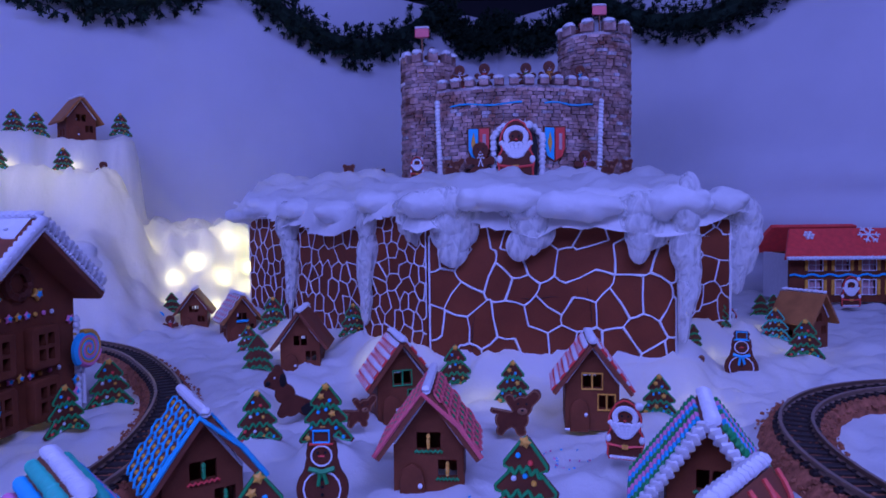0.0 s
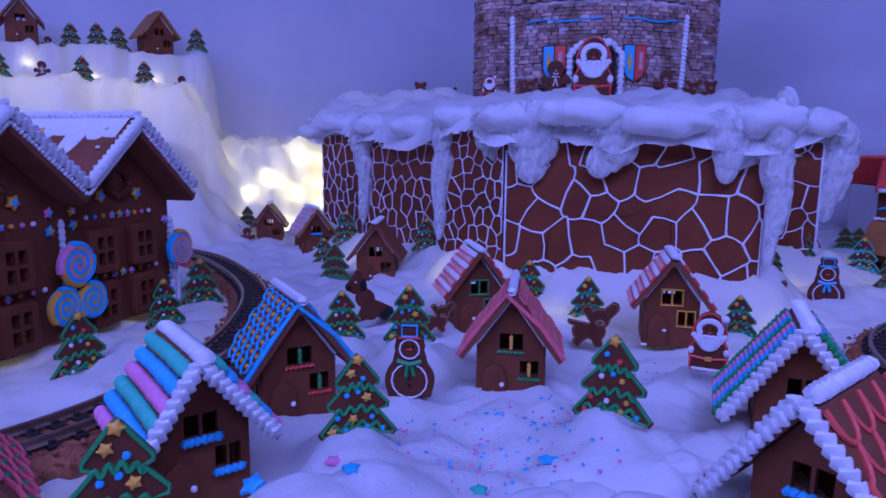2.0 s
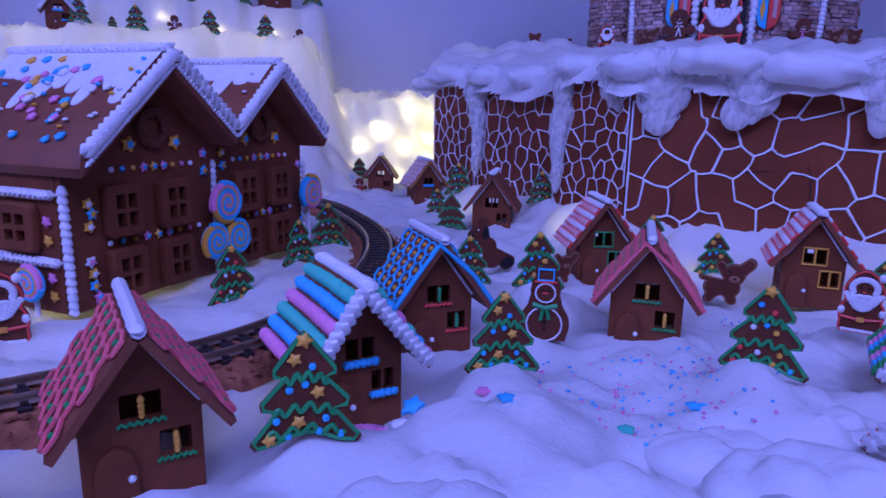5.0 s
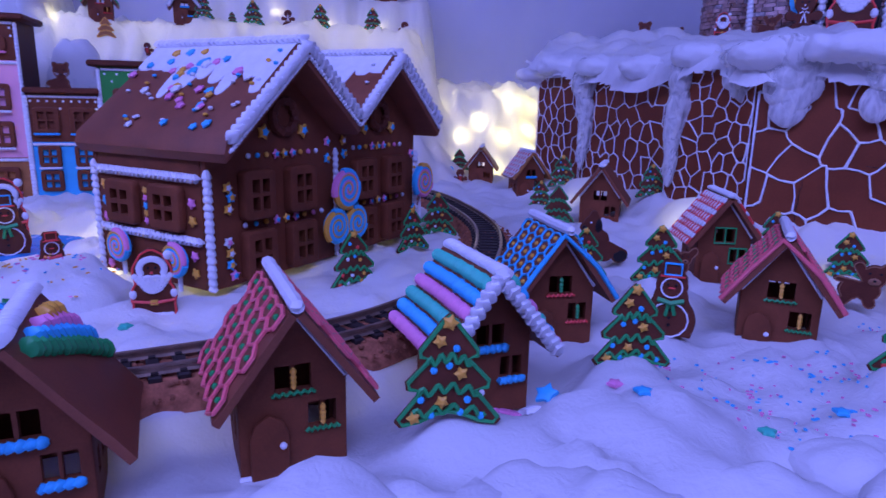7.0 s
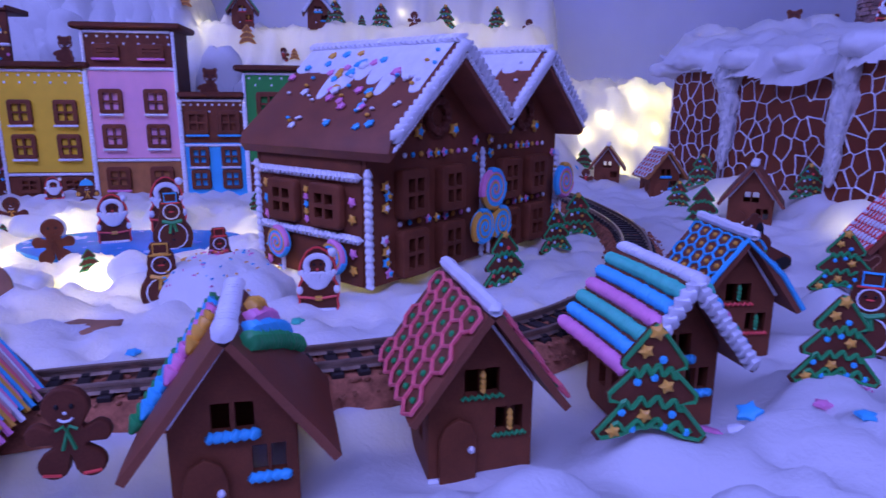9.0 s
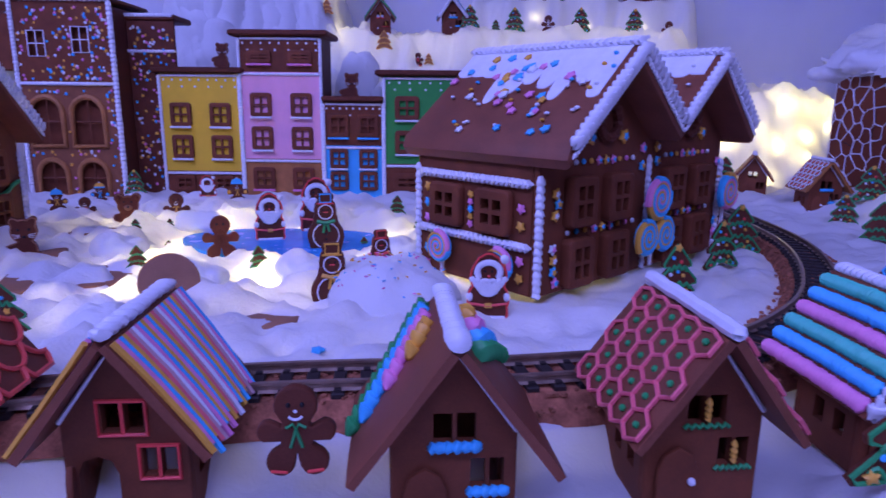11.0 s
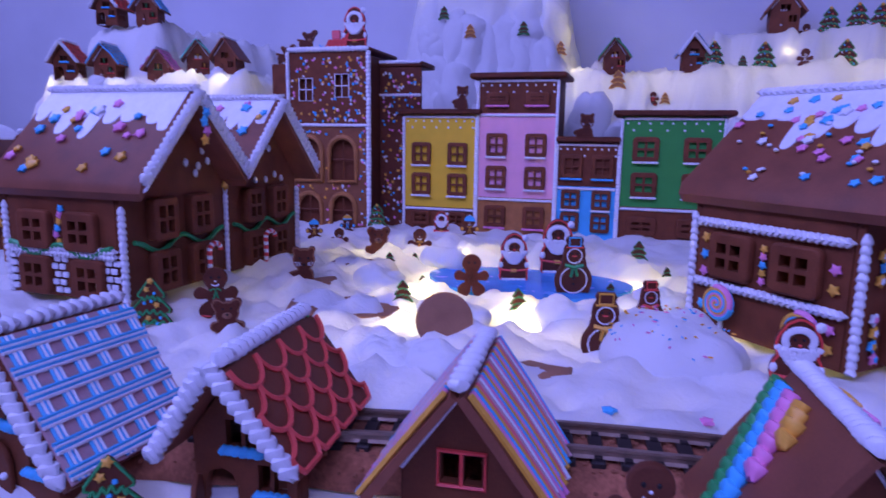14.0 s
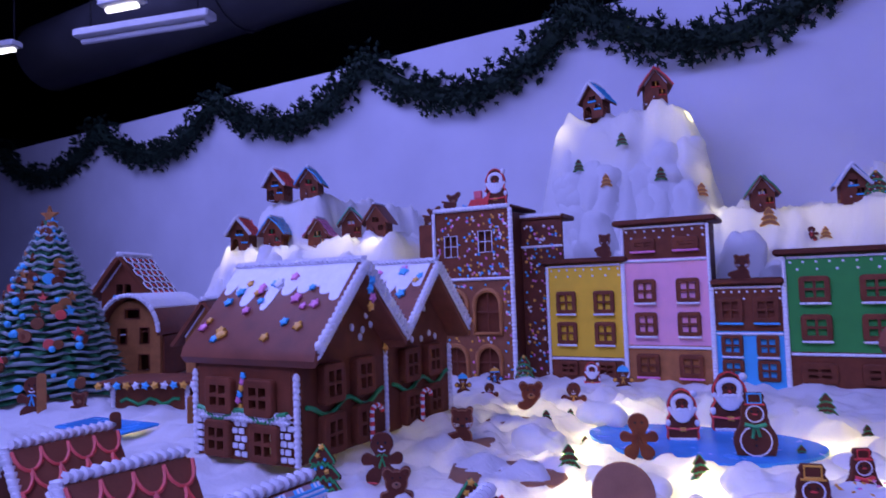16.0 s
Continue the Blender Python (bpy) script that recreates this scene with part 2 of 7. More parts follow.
def cotton_material(name, share=0.35, wisp=False):
    """White cotton wool: soft, fibrous, lets light through."""
    m = bpy.data.materials.new(name)
    m.use_nodes = True
    nt = m.node_tree
    N, Lk = nt.nodes, nt.links
    N.remove(N["Principled BSDF"])
    out = N["Material Output"]
    tc = N.new("ShaderNodeTexCoord")
    wv = N.new("ShaderNodeTexNoise")
    wv.inputs["Scale"].default_value, wv.inputs["Detail"].default_value, wv.inputs["Distortion"].default_value = 60, 8, 1.3
    n2 = N.new("ShaderNodeTexNoise")
    n2.inputs["Scale"].default_value, n2.inputs["Detail"].default_value = 330, 4
    ad = N.new("ShaderNodeMath")
    ad.operation = "MULTIPLY_ADD"
    ad.inputs[1].default_value = 0.3
    for n in (wv, n2):
        Lk.new(tc.outputs["Object"], n.inputs["Vector"])
    Lk.new(n2.outputs["Fac"], ad.inputs[0])
    Lk.new(wv.outputs["Fac"], ad.inputs[2])
    bp = N.new("ShaderNodeBump")
    bp.inputs["Strength"].default_value, bp.inputs["Distance"].default_value = 0.42, 0.005
    Lk.new(ad.outputs[0], bp.inputs["Height"])
    d = N.new("ShaderNodeBsdfDiffuse")
    d.inputs["Color"].default_value = (0.93, 0.93, 0.93, 1)
    t = N.new("ShaderNodeBsdfTranslucent")
    t.inputs["Color"].default_value = (0.92, 0.91, 0.88, 1)
    Lk.new(bp.outputs["Normal"], d.inputs["Normal"])
    mx = N.new("ShaderNodeMixShader")
    mx.inputs["Fac"].default_value = share
    Lk.new(d.outputs[0], mx.inputs[1])
    Lk.new(t.outputs[0], mx.inputs[2])
    if not wisp:
        Lk.new(mx.outputs[0], out.inputs["Surface"])
        return m
    mp = N.new("ShaderNodeMapping")
    mp.inputs["Scale"].default_value = (34, 34, 15)
    wn = N.new("ShaderNodeTexNoise")
    wn.inputs["Scale"].default_value, wn.inputs["Detail"].default_value, wn.inputs["Distortion"].default_value = 1.0, 6, 1.2
    rp = N.new("ShaderNodeMapRange")
    rp.inputs["From Min"].default_value, rp.inputs["From Max"].default_value = 0.30, 0.56
    rp.inputs["To Min"].default_value, rp.inputs["To Max"].default_value = 0.06, 0.96
    tr = N.new("ShaderNodeBsdfTransparent")
    m2 = N.new("ShaderNodeMixShader")
    Lk.new(tc.outputs["Object"], mp.inputs["Vector"])
    Lk.new(mp.outputs[0], wn.inputs["Vector"])
    Lk.new(wn.outputs["Fac"], rp.inputs["Value"])
    Lk.new(rp.outputs["Result"], m2.inputs["Fac"])
    Lk.new(tr.outputs[0], m2.inputs[1])
    Lk.new(mx.outputs[0], m2.inputs[2])
    Lk.new(m2.outputs[0], out.inputs["Surface"])
    return m


COOKIE = material("gingerbread", (0.19, 0.052, 0.022), 0.6, 0.2, 30, 0.3, 500, 0.22, rand=0.08)
COOKIE_DARK = material("dark_gingerbread", (0.135, 0.036, 0.018), 0.6, 0.22, 40, 0.3, 500, 0.22, rand=0.1)
COOKIE_ROOF = material("roof_gingerbread", (0.235, 0.07, 0.036), 0.52, 0.16, 25, 0.3, 450, 0.3, rand=0.06)
COOKIE_LIGHT = material("light_gingerbread", (0.34, 0.15, 0.08), 0.6, 0.15, 30, 0.25, 450, 0.3)
COOKIE_WARM = material("warm_gingerbread", (0.27, 0.095, 0.042), 0.58, 0.18, 30, 0.3, 450, 0.25)
COOKIE_GOLD = material("golden_gingerbread", (0.42, 0.16, 0.05), 0.55, 0.2, 30, 0.25, 450, 0.3)
WALLCAKE = material("baked_panel", (0.205, 0.046, 0.018), 0.6, 0.22, 9, 0.3, 300, 0.25)
WHITE = material("white_icing", (0.82, 0.82, 0.84), 0.45, 0.05, 60, 0.15, 500, 0.4)
PINK = material("pink_icing", (0.85, 0.26, 0.50), 0.45, 0.08, 60, 0.15, 500, 0.4)
ROSE = material("rose_icing", (0.90, 0.16, 0.19), 0.45, 0.08, 60, 0.15, 500, 0.4)
CORAL = material("coral_icing", (0.86, 0.11, 0.085), 0.45, 0.08, 60, 0.15, 500, 0.4)
RED = material("red_icing", (0.86, 0.075, 0.065), 0.42, 0.1, 60, 0.15, 500, 0.4)
SKY = material("blue_icing", (0.045, 0.47, 0.79), 0.42, 0.08, 60, 0.15, 500, 0.4)
TEAL = material("teal_icing", (0.06, 0.58, 0.40), 0.42, 0.08, 60, 0.15, 500, 0.4)
GREEN = material("green_icing", (0.025, 0.33, 0.10), 0.42, 0.1, 60, 0.15, 500, 0.4)
YELLOW = material("yellow_icing", (0.85, 0.42, 0.06), 0.42, 0.1, 60, 0.15, 500, 0.4)
FROST = material("faint_frosting", (0.32, 0.40, 0.39), 0.6, 0.2, 60, 0.2, 400, 0.3)
PALE = material("pale_icing", (0.62, 0.36, 0.36), 0.5, 0.12, 40, 0.15, 400, 0.3)
BLACK = material("black_icing", (0.015, 0.012, 0.012), 0.5, 0.2, 60, 0.2, 400, 0.3)
P_YELLOW = material("yellow_fondant", (0.86, 0.53, 0.04), 0.55, 0.05, 25, 0.15, 300, 0.3)
P_PINK = material("pink_fondant", (0.90, 0.42, 0.53), 0.55, 0.05, 25, 0.15, 300, 0.3)
P_BLUE = material("blue_fondant", (0.05, 0.45, 0.76), 0.55, 0.06, 25, 0.15, 300, 0.3)
P_GREEN = material("green_fondant", (0.035, 0.30, 0.06), 0.55, 0.06, 25, 0.15, 300, 0.3)
ICEBLUE = material("pond_sheet", (0.03, 0.34, 0.78), 0.25, 0.1, 20, 0.1, 300, 0.5)
COTTON = cotton_material("cotton_wool", 0.35)
WISP = cotton_material("loose_cotton", 0.45, True)
FABRIC = material("white_cloth", (0.63, 0.63, 0.68), 0.9, 0.06, 3.0, 0.15, 700, 0.1)
RAIL = material("steel_rail", (0.36, 0.24, 0.17), 0.36, 0.2, 80, 0.1, 500, 0.5, metal=0.6)
SLEEPER = material("plastic_sleeper", (0.032, 0.022, 0.02), 0.6, 0.2, 80, 0.2, 500, 0.3)
BALLAST = material("crumb_ballast", (0.37, 0.125, 0.065), 0.9, 0.45, 60, 0.8, 300, 0.2, dist=0.003)
CRUMB = material("biscuit_crumb", (0.35, 0.125, 0.065), 0.9, 0.35, 90, 0.6, 500, 0.2)
BRICK = material("biscuit_brick", (0.30, 0.105, 0.055), 0.8, 0.3, 25, 0.5, 300, 0.2, rand=0.18)
MORTAR = material("sugar_mortar", (0.22, 0.11, 0.08), 0.9, 0.5, 12, 0.5, 200, 0.2, second=(0.6, 0.55, 0.58))
PINE = material("pine_needles", (0.016, 0.035, 0.022), 0.7, 0.35, 60, 0.2, 300, 0.2)
CEILING = material("black_ceiling", (0.012, 0.012, 0.014), 0.8, 0.2, 4, 0.1, 100, 0.1)
DUCT = material("painted_duct", (0.03, 0.03, 0.034), 0.5, 0.2, 6, 0.1, 100, 0.3)
TABLE = material("table_board", (0.35, 0.3, 0.26), 0.7, 0.1, 8, 0.1, 100, 0.2)
HALL = material("hall_paint", (0.05, 0.05, 0.06), 0.8, 0.1, 4, 0.1, 100, 0.2)
LAMPBODY = material("lamp_housing", (0.5, 0.5, 0.5), 0.5, 0.05, 20, 0.05, 100, 0.3)


def lit(name, colour, strength):
    m = bpy.data.materials.new(name)
    m.use_nodes = True
    N = m.node_tree.nodes
    b = N["Principled BSDF"]
    b.inputs["Emission Color"].default_value = (*colour, 1)
    b.inputs["Emission Strength"].default_value = strength
    return m


TUBE = lit("lit_tube", (0.85, 0.85, 1.0), 3.0)
BULB = lit("lit_bulb", (1.0, 0.85, 0.5), 18.0)

# ---- hall and backdrop ----
CORNER = Vector((0.62, 7.0))
LEFT_DIR, RIGHT_DIR = Vector((-0.8, -0.6)), Vector((0.72, -0.694))


def sw(x, y):
    """Distance along the left cloth from the corner, and in front of it (minus)."""
    p = Vector((x, y)) - CORNER
    return p.dot(LEFT_DIR), p.dot(Vector((-0.6, 0.8)))


def xy(s, w):
    p = CORNER + LEFT_DIR * s + Vector((-0.6, 0.8)) * w
    return p.x, p.y


def cloth(name, direction, length, top, seed):
    b = Build()
    nx, nz = int(length / 0.07), 46
    nrm = Vector((-direction.y, direction.x))
    if nrm.y < 0:
        nrm = -nrm
    verts = []
    for i in range(nx + 1):
        s = length * i / nx
        for j in range(nz + 1):
            z = -0.3 + (top + 0.3) * j / nz
            low = smooth01((1.35 - z) / 0.9)
            fold = 0.05 * noise.noise(Vector((s * 0.5, z * 0.35, seed))) + low * (0.30 * noise.noise(Vector((s * 0.35 + z * 0.5, z * 5.0 + s * 0.5, seed + 3))) if seed == 2 else 0.03 * noise.noise(Vector((s, z * 2, seed))))
            p = CORNER + direction * s + nrm * (fold - 0.02)
            verts.append((p.x, p.y, z))
    faces = [(i * (nz + 1) + j, (i + 1) * (nz + 1) + j, (i + 1) * (nz + 1) + j + 1, i * (nz + 1) + j + 1) for i in range(nx) for j in range(nz)]
    b.add(verts, faces)
    ob = b.obj(name, FABRIC, auto=0)
    tagged(ob, "white cloth backdrop hung along the hall wall with soft folds", "backdrop", kind="structure")
    return ob


CLOTH_TOP = 2.72
cloth("backdrop_left", LEFT_DIR, 20.0, CLOTH_TOP, 1)
cloth("backdrop_right", RIGHT_DIR, 6.5, CLOTH_TOP, 2)
b = Build().box(-22, 9, -9, 13, 5.0, 5.2)
tagged(b.obj("ceiling", CEILING, smooth=False), "black painted hall ceiling high above the display", "ceiling", kind="structure")
b = Build().box(-22, 9, -9, 13, -1.75, -1.65)
tagged(b.obj("floor", HALL, smooth=False), "dark hall floor under the display table", "floor", kind="structure")
for nm, q in (("wall_south", (-22, 9, -9.2, -9)), ("wall_north", (-22, 9, 13, 13.2)), ("wall_west", (-22.2, -22, -9, 13)), ("wall_east", (9, 9.2, -9, 13))):
    tagged(Build().box(*q, -1.65, 5.0).obj(nm, HALL, smooth=False), "dark plain wall of the exhibition hall", "wall", kind="structure")
b = Build().box(-9.6, 5.0, -2.6, 7.6, -0.35, -0.25, c=0.01)
tagged(b.obj("display_table", TABLE, smooth=False), "broad low wooden display table under the cotton snow", "table", kind="structure")

# duct and fluorescent lamps over the display's far side
dx, dy = xy(6.0, -0.45)
d3 = thing("air_duct", "black round air duct under the hall ceiling", "duct", dx, dy, 3.62)
Build().tube([(5.6, 4.2, 0), (-6.4, -4.8, 0)], 0.42, 20).obj("duct_pipe", DUCT, d3)
for k in range(-3, 4):
    q = Build()
    q.tube([(0.8 * k * 1.5 + 0.02, 0.6 * k * 1.5 + 0.015, 0), (0.8 * k * 1.5 - 0.02, 0.6 * k * 1.5 - 0.015, 0)], 0.44, 20)
    q.obj("duct_collar", DUCT, d3)


def ceiling_tube(x, y, z, yaw, length, on):
    t = thing("fluorescent_lamp", "long white fluorescent lamp fitting hung under the dark ceiling", "ceiling lamp", x, y, z, yaw, "hall lamps")
    Build().box(-length / 2, length / 2, -0.07, 0.07, 0, 0.07, c=0.012).obj("housing", LAMPBODY, t)
    Build().tube([(-length / 2 + 0.05, 0, -0.025), (length / 2 - 0.05, 0, -0.025)], 0.025, 8).obj("lamp_tube", TUBE if on else LAMPBODY, t)
    for sx in (-0.4, 0.4):
        Build().tube([(sx * length, 0, 0.07), (sx * length, 0, 4.98 - z)], 0.006, 5).obj("hanger", CEILING, t)


ceiling_tube(-6.83, -0.72, 3.02, 50, 0.42, True)
ceiling_tube(-6.5, -0.55, 2.70, 52, 1.3, False)
ceiling_tube(-9.05, -2.05, 3.26, 50, 0.5, True)


# ---- cotton snow ----
BASTION = [(-0.06, 2.50), (0.88, 2.40), (0.95, 2.93), (1.34, 2.98), (1.46, 4.9), (-1.2, 5.2), (-1.12, 3.70)]


def inside_dist(x, y, poly):
    """Distance to a polygon, zero inside."""
    ins, best = False, 1e9
    k = len(poly)
    for i in range(k):
        (x0, y0), (x1, y1) = poly[i], poly[(i + 1) % k]
        if (y0 > y) != (y1 > y) and x < (x1 - x0) * (y - y0) / (y1 - y0) + x0:
            ins = not ins
        t = clamp01(((x - x0) * (x1 - x0) + (y - y0) * (y1 - y0)) / ((x1 - x0) ** 2 + (y1 - y0) ** 2))
        best = min(best, math.hypot(x - x0 - t * (x1 - x0), y - y0 - t * (y1 - y0)))
    return 0.0 if ins else best


TRACK = catmull([(-2.15, -0.45, 0), (-1.78, 0.02, 0), (-1.445, 0.412, 0), (-1.10, 0.755, 0), (-0.88, 1.06, 0), (-0.80, 1.42, 0), (-0.83, 1.78, 0), (-0.96, 2.20, 0), (-1.19, 2.58, 0), (-1.50, 2.95, 0), (-1.95, 3.25, 0)], 10)
LOOP = catmull([(0.98, 0.95, 0), (0.90, 1.30, 0), (0.93, 1.62, 0), (1.05, 1.88, 0), (1.27, 2.08, 0), (1.56, 2.17, 0), (1.95, 2.14, 0), (2.4, 1.95, 0)], 10)
TRACKPTS = np.array([(p.x, p.y) for p in TRACK] + [(p.x, p.y) for p in LOOP])


def plateau(s, w, s0, s1, w0, w1, z, soft):
    ds = max(s0 - s, s - s1, 0)
    dw = max(w0 - w, w - w1, 0)
    return z * smooth01(1 - math.hypot(ds, dw) / soft)


def puff(x, y, f, seed=0.0):
    """Rounded lumps with creases between, as teased cotton lies; 0 to about 1."""
    wx = 0.35 * noise.noise(Vector((x * f * 0.6, y * f * 0.6, seed + 5)))
    v = noise.noise(Vector((x * f + seed + wx, y * f - wx, seed)))
    return min(1.0, (math.sqrt(v * v + 0.012) - 0.095) * 2.6)


FRONT_COTTAGES = ((-1.72, 0.01), (-1.466, 0.2245), (-1.10, 0.48), (-0.862, 0.748), (-0.632, 1.045))
SNOW_HEAPS = ((-0.566, 0.725, 0.07), (-0.334, 1.11, 0.075), (0.153, 1.20, 0.06), (-0.313, 1.66, 0.07), (-0.52, 1.75, 0.075), (-0.275, 1.39, 0.035), (-0.42, 0.62, 0.06), (-0.2, 0.98, 0.05))


def ground(x, y):
    s, w = sw(x, y)
    w += 0.06 * noise.noise(Vector((s * 5, 0.3 * w, 2.0))) + 0.04 * noise.noise(Vector((s * 13, 0.5 * w, 7.0))) + 0.02 * noise.noise(Vector((s * 30, w, 3.0)))
    s += 0.05 * noise.noise(Vector((0.5 * s, w * 7, 4.0))) + 0.025 * noise.noise(Vector((s, w * 17, 9.0)))
    hill = max(plateau(s, w, 3.95, 6.3, -0.74, 3, 0.90, 0.40 if s > 3.95 else 0.46),
               plateau(s, w, 2.95, 3.85, -0.62, 3, 0.56, 0.50),
               plateau(s, w, 3.75, 5.2, -0.44, 3, 1.14, 0.15),
               plateau(s, w, 6.3, 7.05, -0.62, 3, 1.62, 0.45),
               plateau(s, w, 7.9, 9.35, -1.72, 3, 0.81, 0.36),
               plateau(s, w, 8.75, 9.15, -1.42, 3, 1.19, 0.42),
               plateau(s, w, 4.2, 9.4, -0.85, 3, 0.62, 0.7))
    d = inside_dist(x, y, BASTION)
    if d == 0:
        return 0.1
    foot = 0.055 * smooth01(1 - d / 0.26)
    t = float(np.min(np.hypot(TRACKPTS[:, 0] - x, TRACKPTS[:, 1] - y)))
    keep = smooth01((t - 0.075) / 0.09)
    steep = smooth01(max(hill, foot) / 0.1)
    lump = 0.032 * puff(x, y, 3.4, 1.3) + 0.022 * puff(x, y, 8.0, 4.1) + 0.011 * puff(x, y, 17.0, 2.7)
    front = smooth01((1.15 - (y - 0.35 * (x + 0.5))) / 0.45) * smooth01((x + 0.95) / 0.4)
    lump += front * (0.085 * puff(x, y, 3.0, 7.7) + 0.03 * puff(x, y, 6.5, 3.1) + 0.008 * puff(x, y, 15, 5.1) - 0.022)
    lump += smooth01(hill / 0.4) * (0.055 * puff(x, y, 3.2, 3.3) + 0.045 * puff(x, y, 7.0, 9.1) + 0.03 * puff(x, y, 15.0, 1.1) - 0.05) * (1 - 0.75 * smooth01((w + 0.78) / 0.08) * smooth01((s - 3.7) / 0.15) * smooth01((5.4 - s) / 0.2))
    lump += smooth01(foot / 0.05) * 0.05 * puff(x, y, 5.5, 6.6)
    pond = smooth01((math.hypot((x + 2.56) * 0.8 + (y - 1.31) * 0.6, ((y - 1.31) * 0.8 - (x + 2.56) * 0.6) * 1.35) - 0.43) / 0.10)
    near = smooth01((1.25 - math.hypot(x + 2.55, y - 1.05)) / 0.5) * (1 - smooth01(hill / 0.15))
    lump += near * (0.04 * puff(x, y, 6.5, 2.2) + 0.024 * puff(x, y, 14.0, 6.2))
    edge = lerp(1.05 * (x + 0.88) + 0.96, 2.5, smooth01((x + 0.85) / 0.3))
    plaza = smooth01((1.55 - math.hypot(x + 2.6, y - 1.05)) / 0.55) * (1 - smooth01(hill / 0.1))
    low = (-0.03 - 0.032 * plaza - 0.052 * smooth01((edge - y) / 0.2) * keep) * (1 - steep)
    if y < 1.8 and x > -1.9:
        gap = min(math.hypot(x - a, y - b) for a, b in FRONT_COTTAGES)
        free = smooth01((gap - 0.13) / 0.13)
        lump *= lerp(0.25, 1.0, free)
        low -= 0.022 * (1 - free) * keep
        low += sum(h * math.exp(-((x - a) ** 2 + (y - b) ** 2) / 0.0075) for a, b, h in SNOW_HEAPS)
    return low + max(hill, foot) + lump * max(keep, steep) * max(0.1, pond)


def snow_sheet():
    xs = np.concatenate([np.arange(-9.4, -4.2, 0.05), np.arange(-4.2, 1.6, 0.0225), np.arange(1.6, 4.6, 0.05)])
    ys = np.concatenate([np.arange(-2.4, -0.95, 0.06), np.arange(-0.95, 3.0, 0.0225), np.arange(3.0, 6.9, 0.035)])
    verts, keepv, faces = [], [], []
    for x in xs:
        for y in ys:
            x1, y1 = float(x), float(y)
            s, w = sw(x1, y1)
            p2 = (Vector((x1, y1)) - CORNER)
            over = p2.dot(Vector((0.694, 0.72)))
            keepv.append(w < -0.05 and over < -0.05)
            verts.append((x1, y1, ground(x1, y1) if keepv[-1] else 0))
    ny = len(ys)
    for i in range(len(xs) - 1):
        for j in range(ny - 1):
            q = (i * ny + j, (i + 1) * ny + j, (i + 1) * ny + j + 1, i * ny + j + 1)
            if all(keepv[k] for k in q):
                faces.append(q)
    used = sorted({k for q in faces for k in q})
    idx = {k: i for i, k in enumerate(used)}
    b = Build()
    b.add([verts[k] for k in used], [tuple(idx[k] for k in q) for q in faces])
    ob = b.obj("ground", COTTON, auto=0)
    tagged(ob, "white cotton wool snow spread in soft lumps and hills", "snow", kind="structure")
    return ob


snow_sheet()


def cotton(x, y, z, rx, ry, rz, seed, mat=None, name="cotton_tuft", nu=36, nv=22, rough=0.4):
    """A teased lump of cotton wool."""
    verts = []
    for i in range(nv + 1):
        th = math.pi * i / nv
        for j in range(nu):
            ph = 2 * math.pi * j / nu
            q = Vector((math.sin(th) * math.cos(ph), math.sin(th) * math.sin(ph), math.cos(th)))
            p = Vector((q.x * rx, q.y * ry, q.z * rz))
            o = Vector((seed, seed * 0.7, 0))
            amp = rough * min(rx, ry, rz) * 1.5
            k = amp * (2.0 * math.sqrt(noise.noise(p * 8 + o) ** 2 + 0.012) - 0.45) + amp * 0.6 * math.sqrt(noise.noise(p * 19 + o) ** 2 + 0.006) + amp * 0.16 * noise.noise(p * 45 + o)
            n = Vector((q.x / rx, q.y / ry, q.z / rz)).normalized()
            verts.append(tuple(p + n * k))
    faces = [(i * nu + j, (i + 1) * nu + j, (i + 1) * nu + (j + 1) % nu, i * nu + (j + 1) % nu) for i in range(nv) for j in range(nu)]
    b = Build().add(verts, faces)
    ob = b.obj(name, mat or COTTON, auto=0)
    ob.matrix_basis = at(x, y, z)
    return tagged(ob, "loose tuft of white cotton wool snow", "cotton snow", "cotton tufts")

# ---- functions for the things ----


def flower(b, c, r, mi, m=None, centre=None):
    """A small piped sugar flower: five petals and a raised heart, one closed lump."""
    n = 10
    turn = c[0] * 40
    rings = ((0.34, -0.50), (0.62, -0.40), (1.0, -0.16), (1.0, 0.16), (0.62, 0.36))
    pts = [Vector((0, -0.6 * r, 0))]
    for k, (f, y) in enumerate(rings):
        for i in range(n):
            a = 2 * math.pi * i / n + turn
            g = f if k == 0 else f * (1.08 if i % 2 == 0 else 0.66)
            pts.append(Vector((g * r * math.cos(a), y * r, g * r * math.sin(a))))
    pts.append(Vector((0, 0.4 * r, 0)))
    if m is not None:
        pts = [m @ q for q in pts]
    base = len(b.v)
    b.v.extend([(q.x + c[0], q.y + c[1], q.z + c[2]) for q in pts])
    heart = mi if centre is None else centre
    for i in range(n):
        j = (i + 1) % n
        b.f.append((base, base + 1 + i, base + 1 + j))
        b.m.append(heart)
        for k in range(len(rings) - 1):
            o = base + 1 + k * n
            b.f.append((o + i, o + n + i, o + n + j, o + j))
            b.m.append(heart if k == 0 and centre is not None else mi)
        o = base + 1 + (len(rings) - 1) * n
        b.f.append((o + i, base + len(pts) - 1, o + j))
        b.m.append(mi)


COLOURS = [WHITE, PINK, SKY, YELLOW, GREEN, RED, TEAL, ROSE]
CI = {"white": 0, "pink": 1, "blue": 2, "yellow": 3, "green": 4, "red": 5, "teal": 6, "rose": 7}
CM = {"white": WHITE, "pink": PINK, "blue": SKY, "yellow": YELLOW, "green": GREEN, "red": RED, "teal": TEAL, "rose": ROSE, "pale": PALE, "black": BLACK, "orange": COOKIE_GOLD}


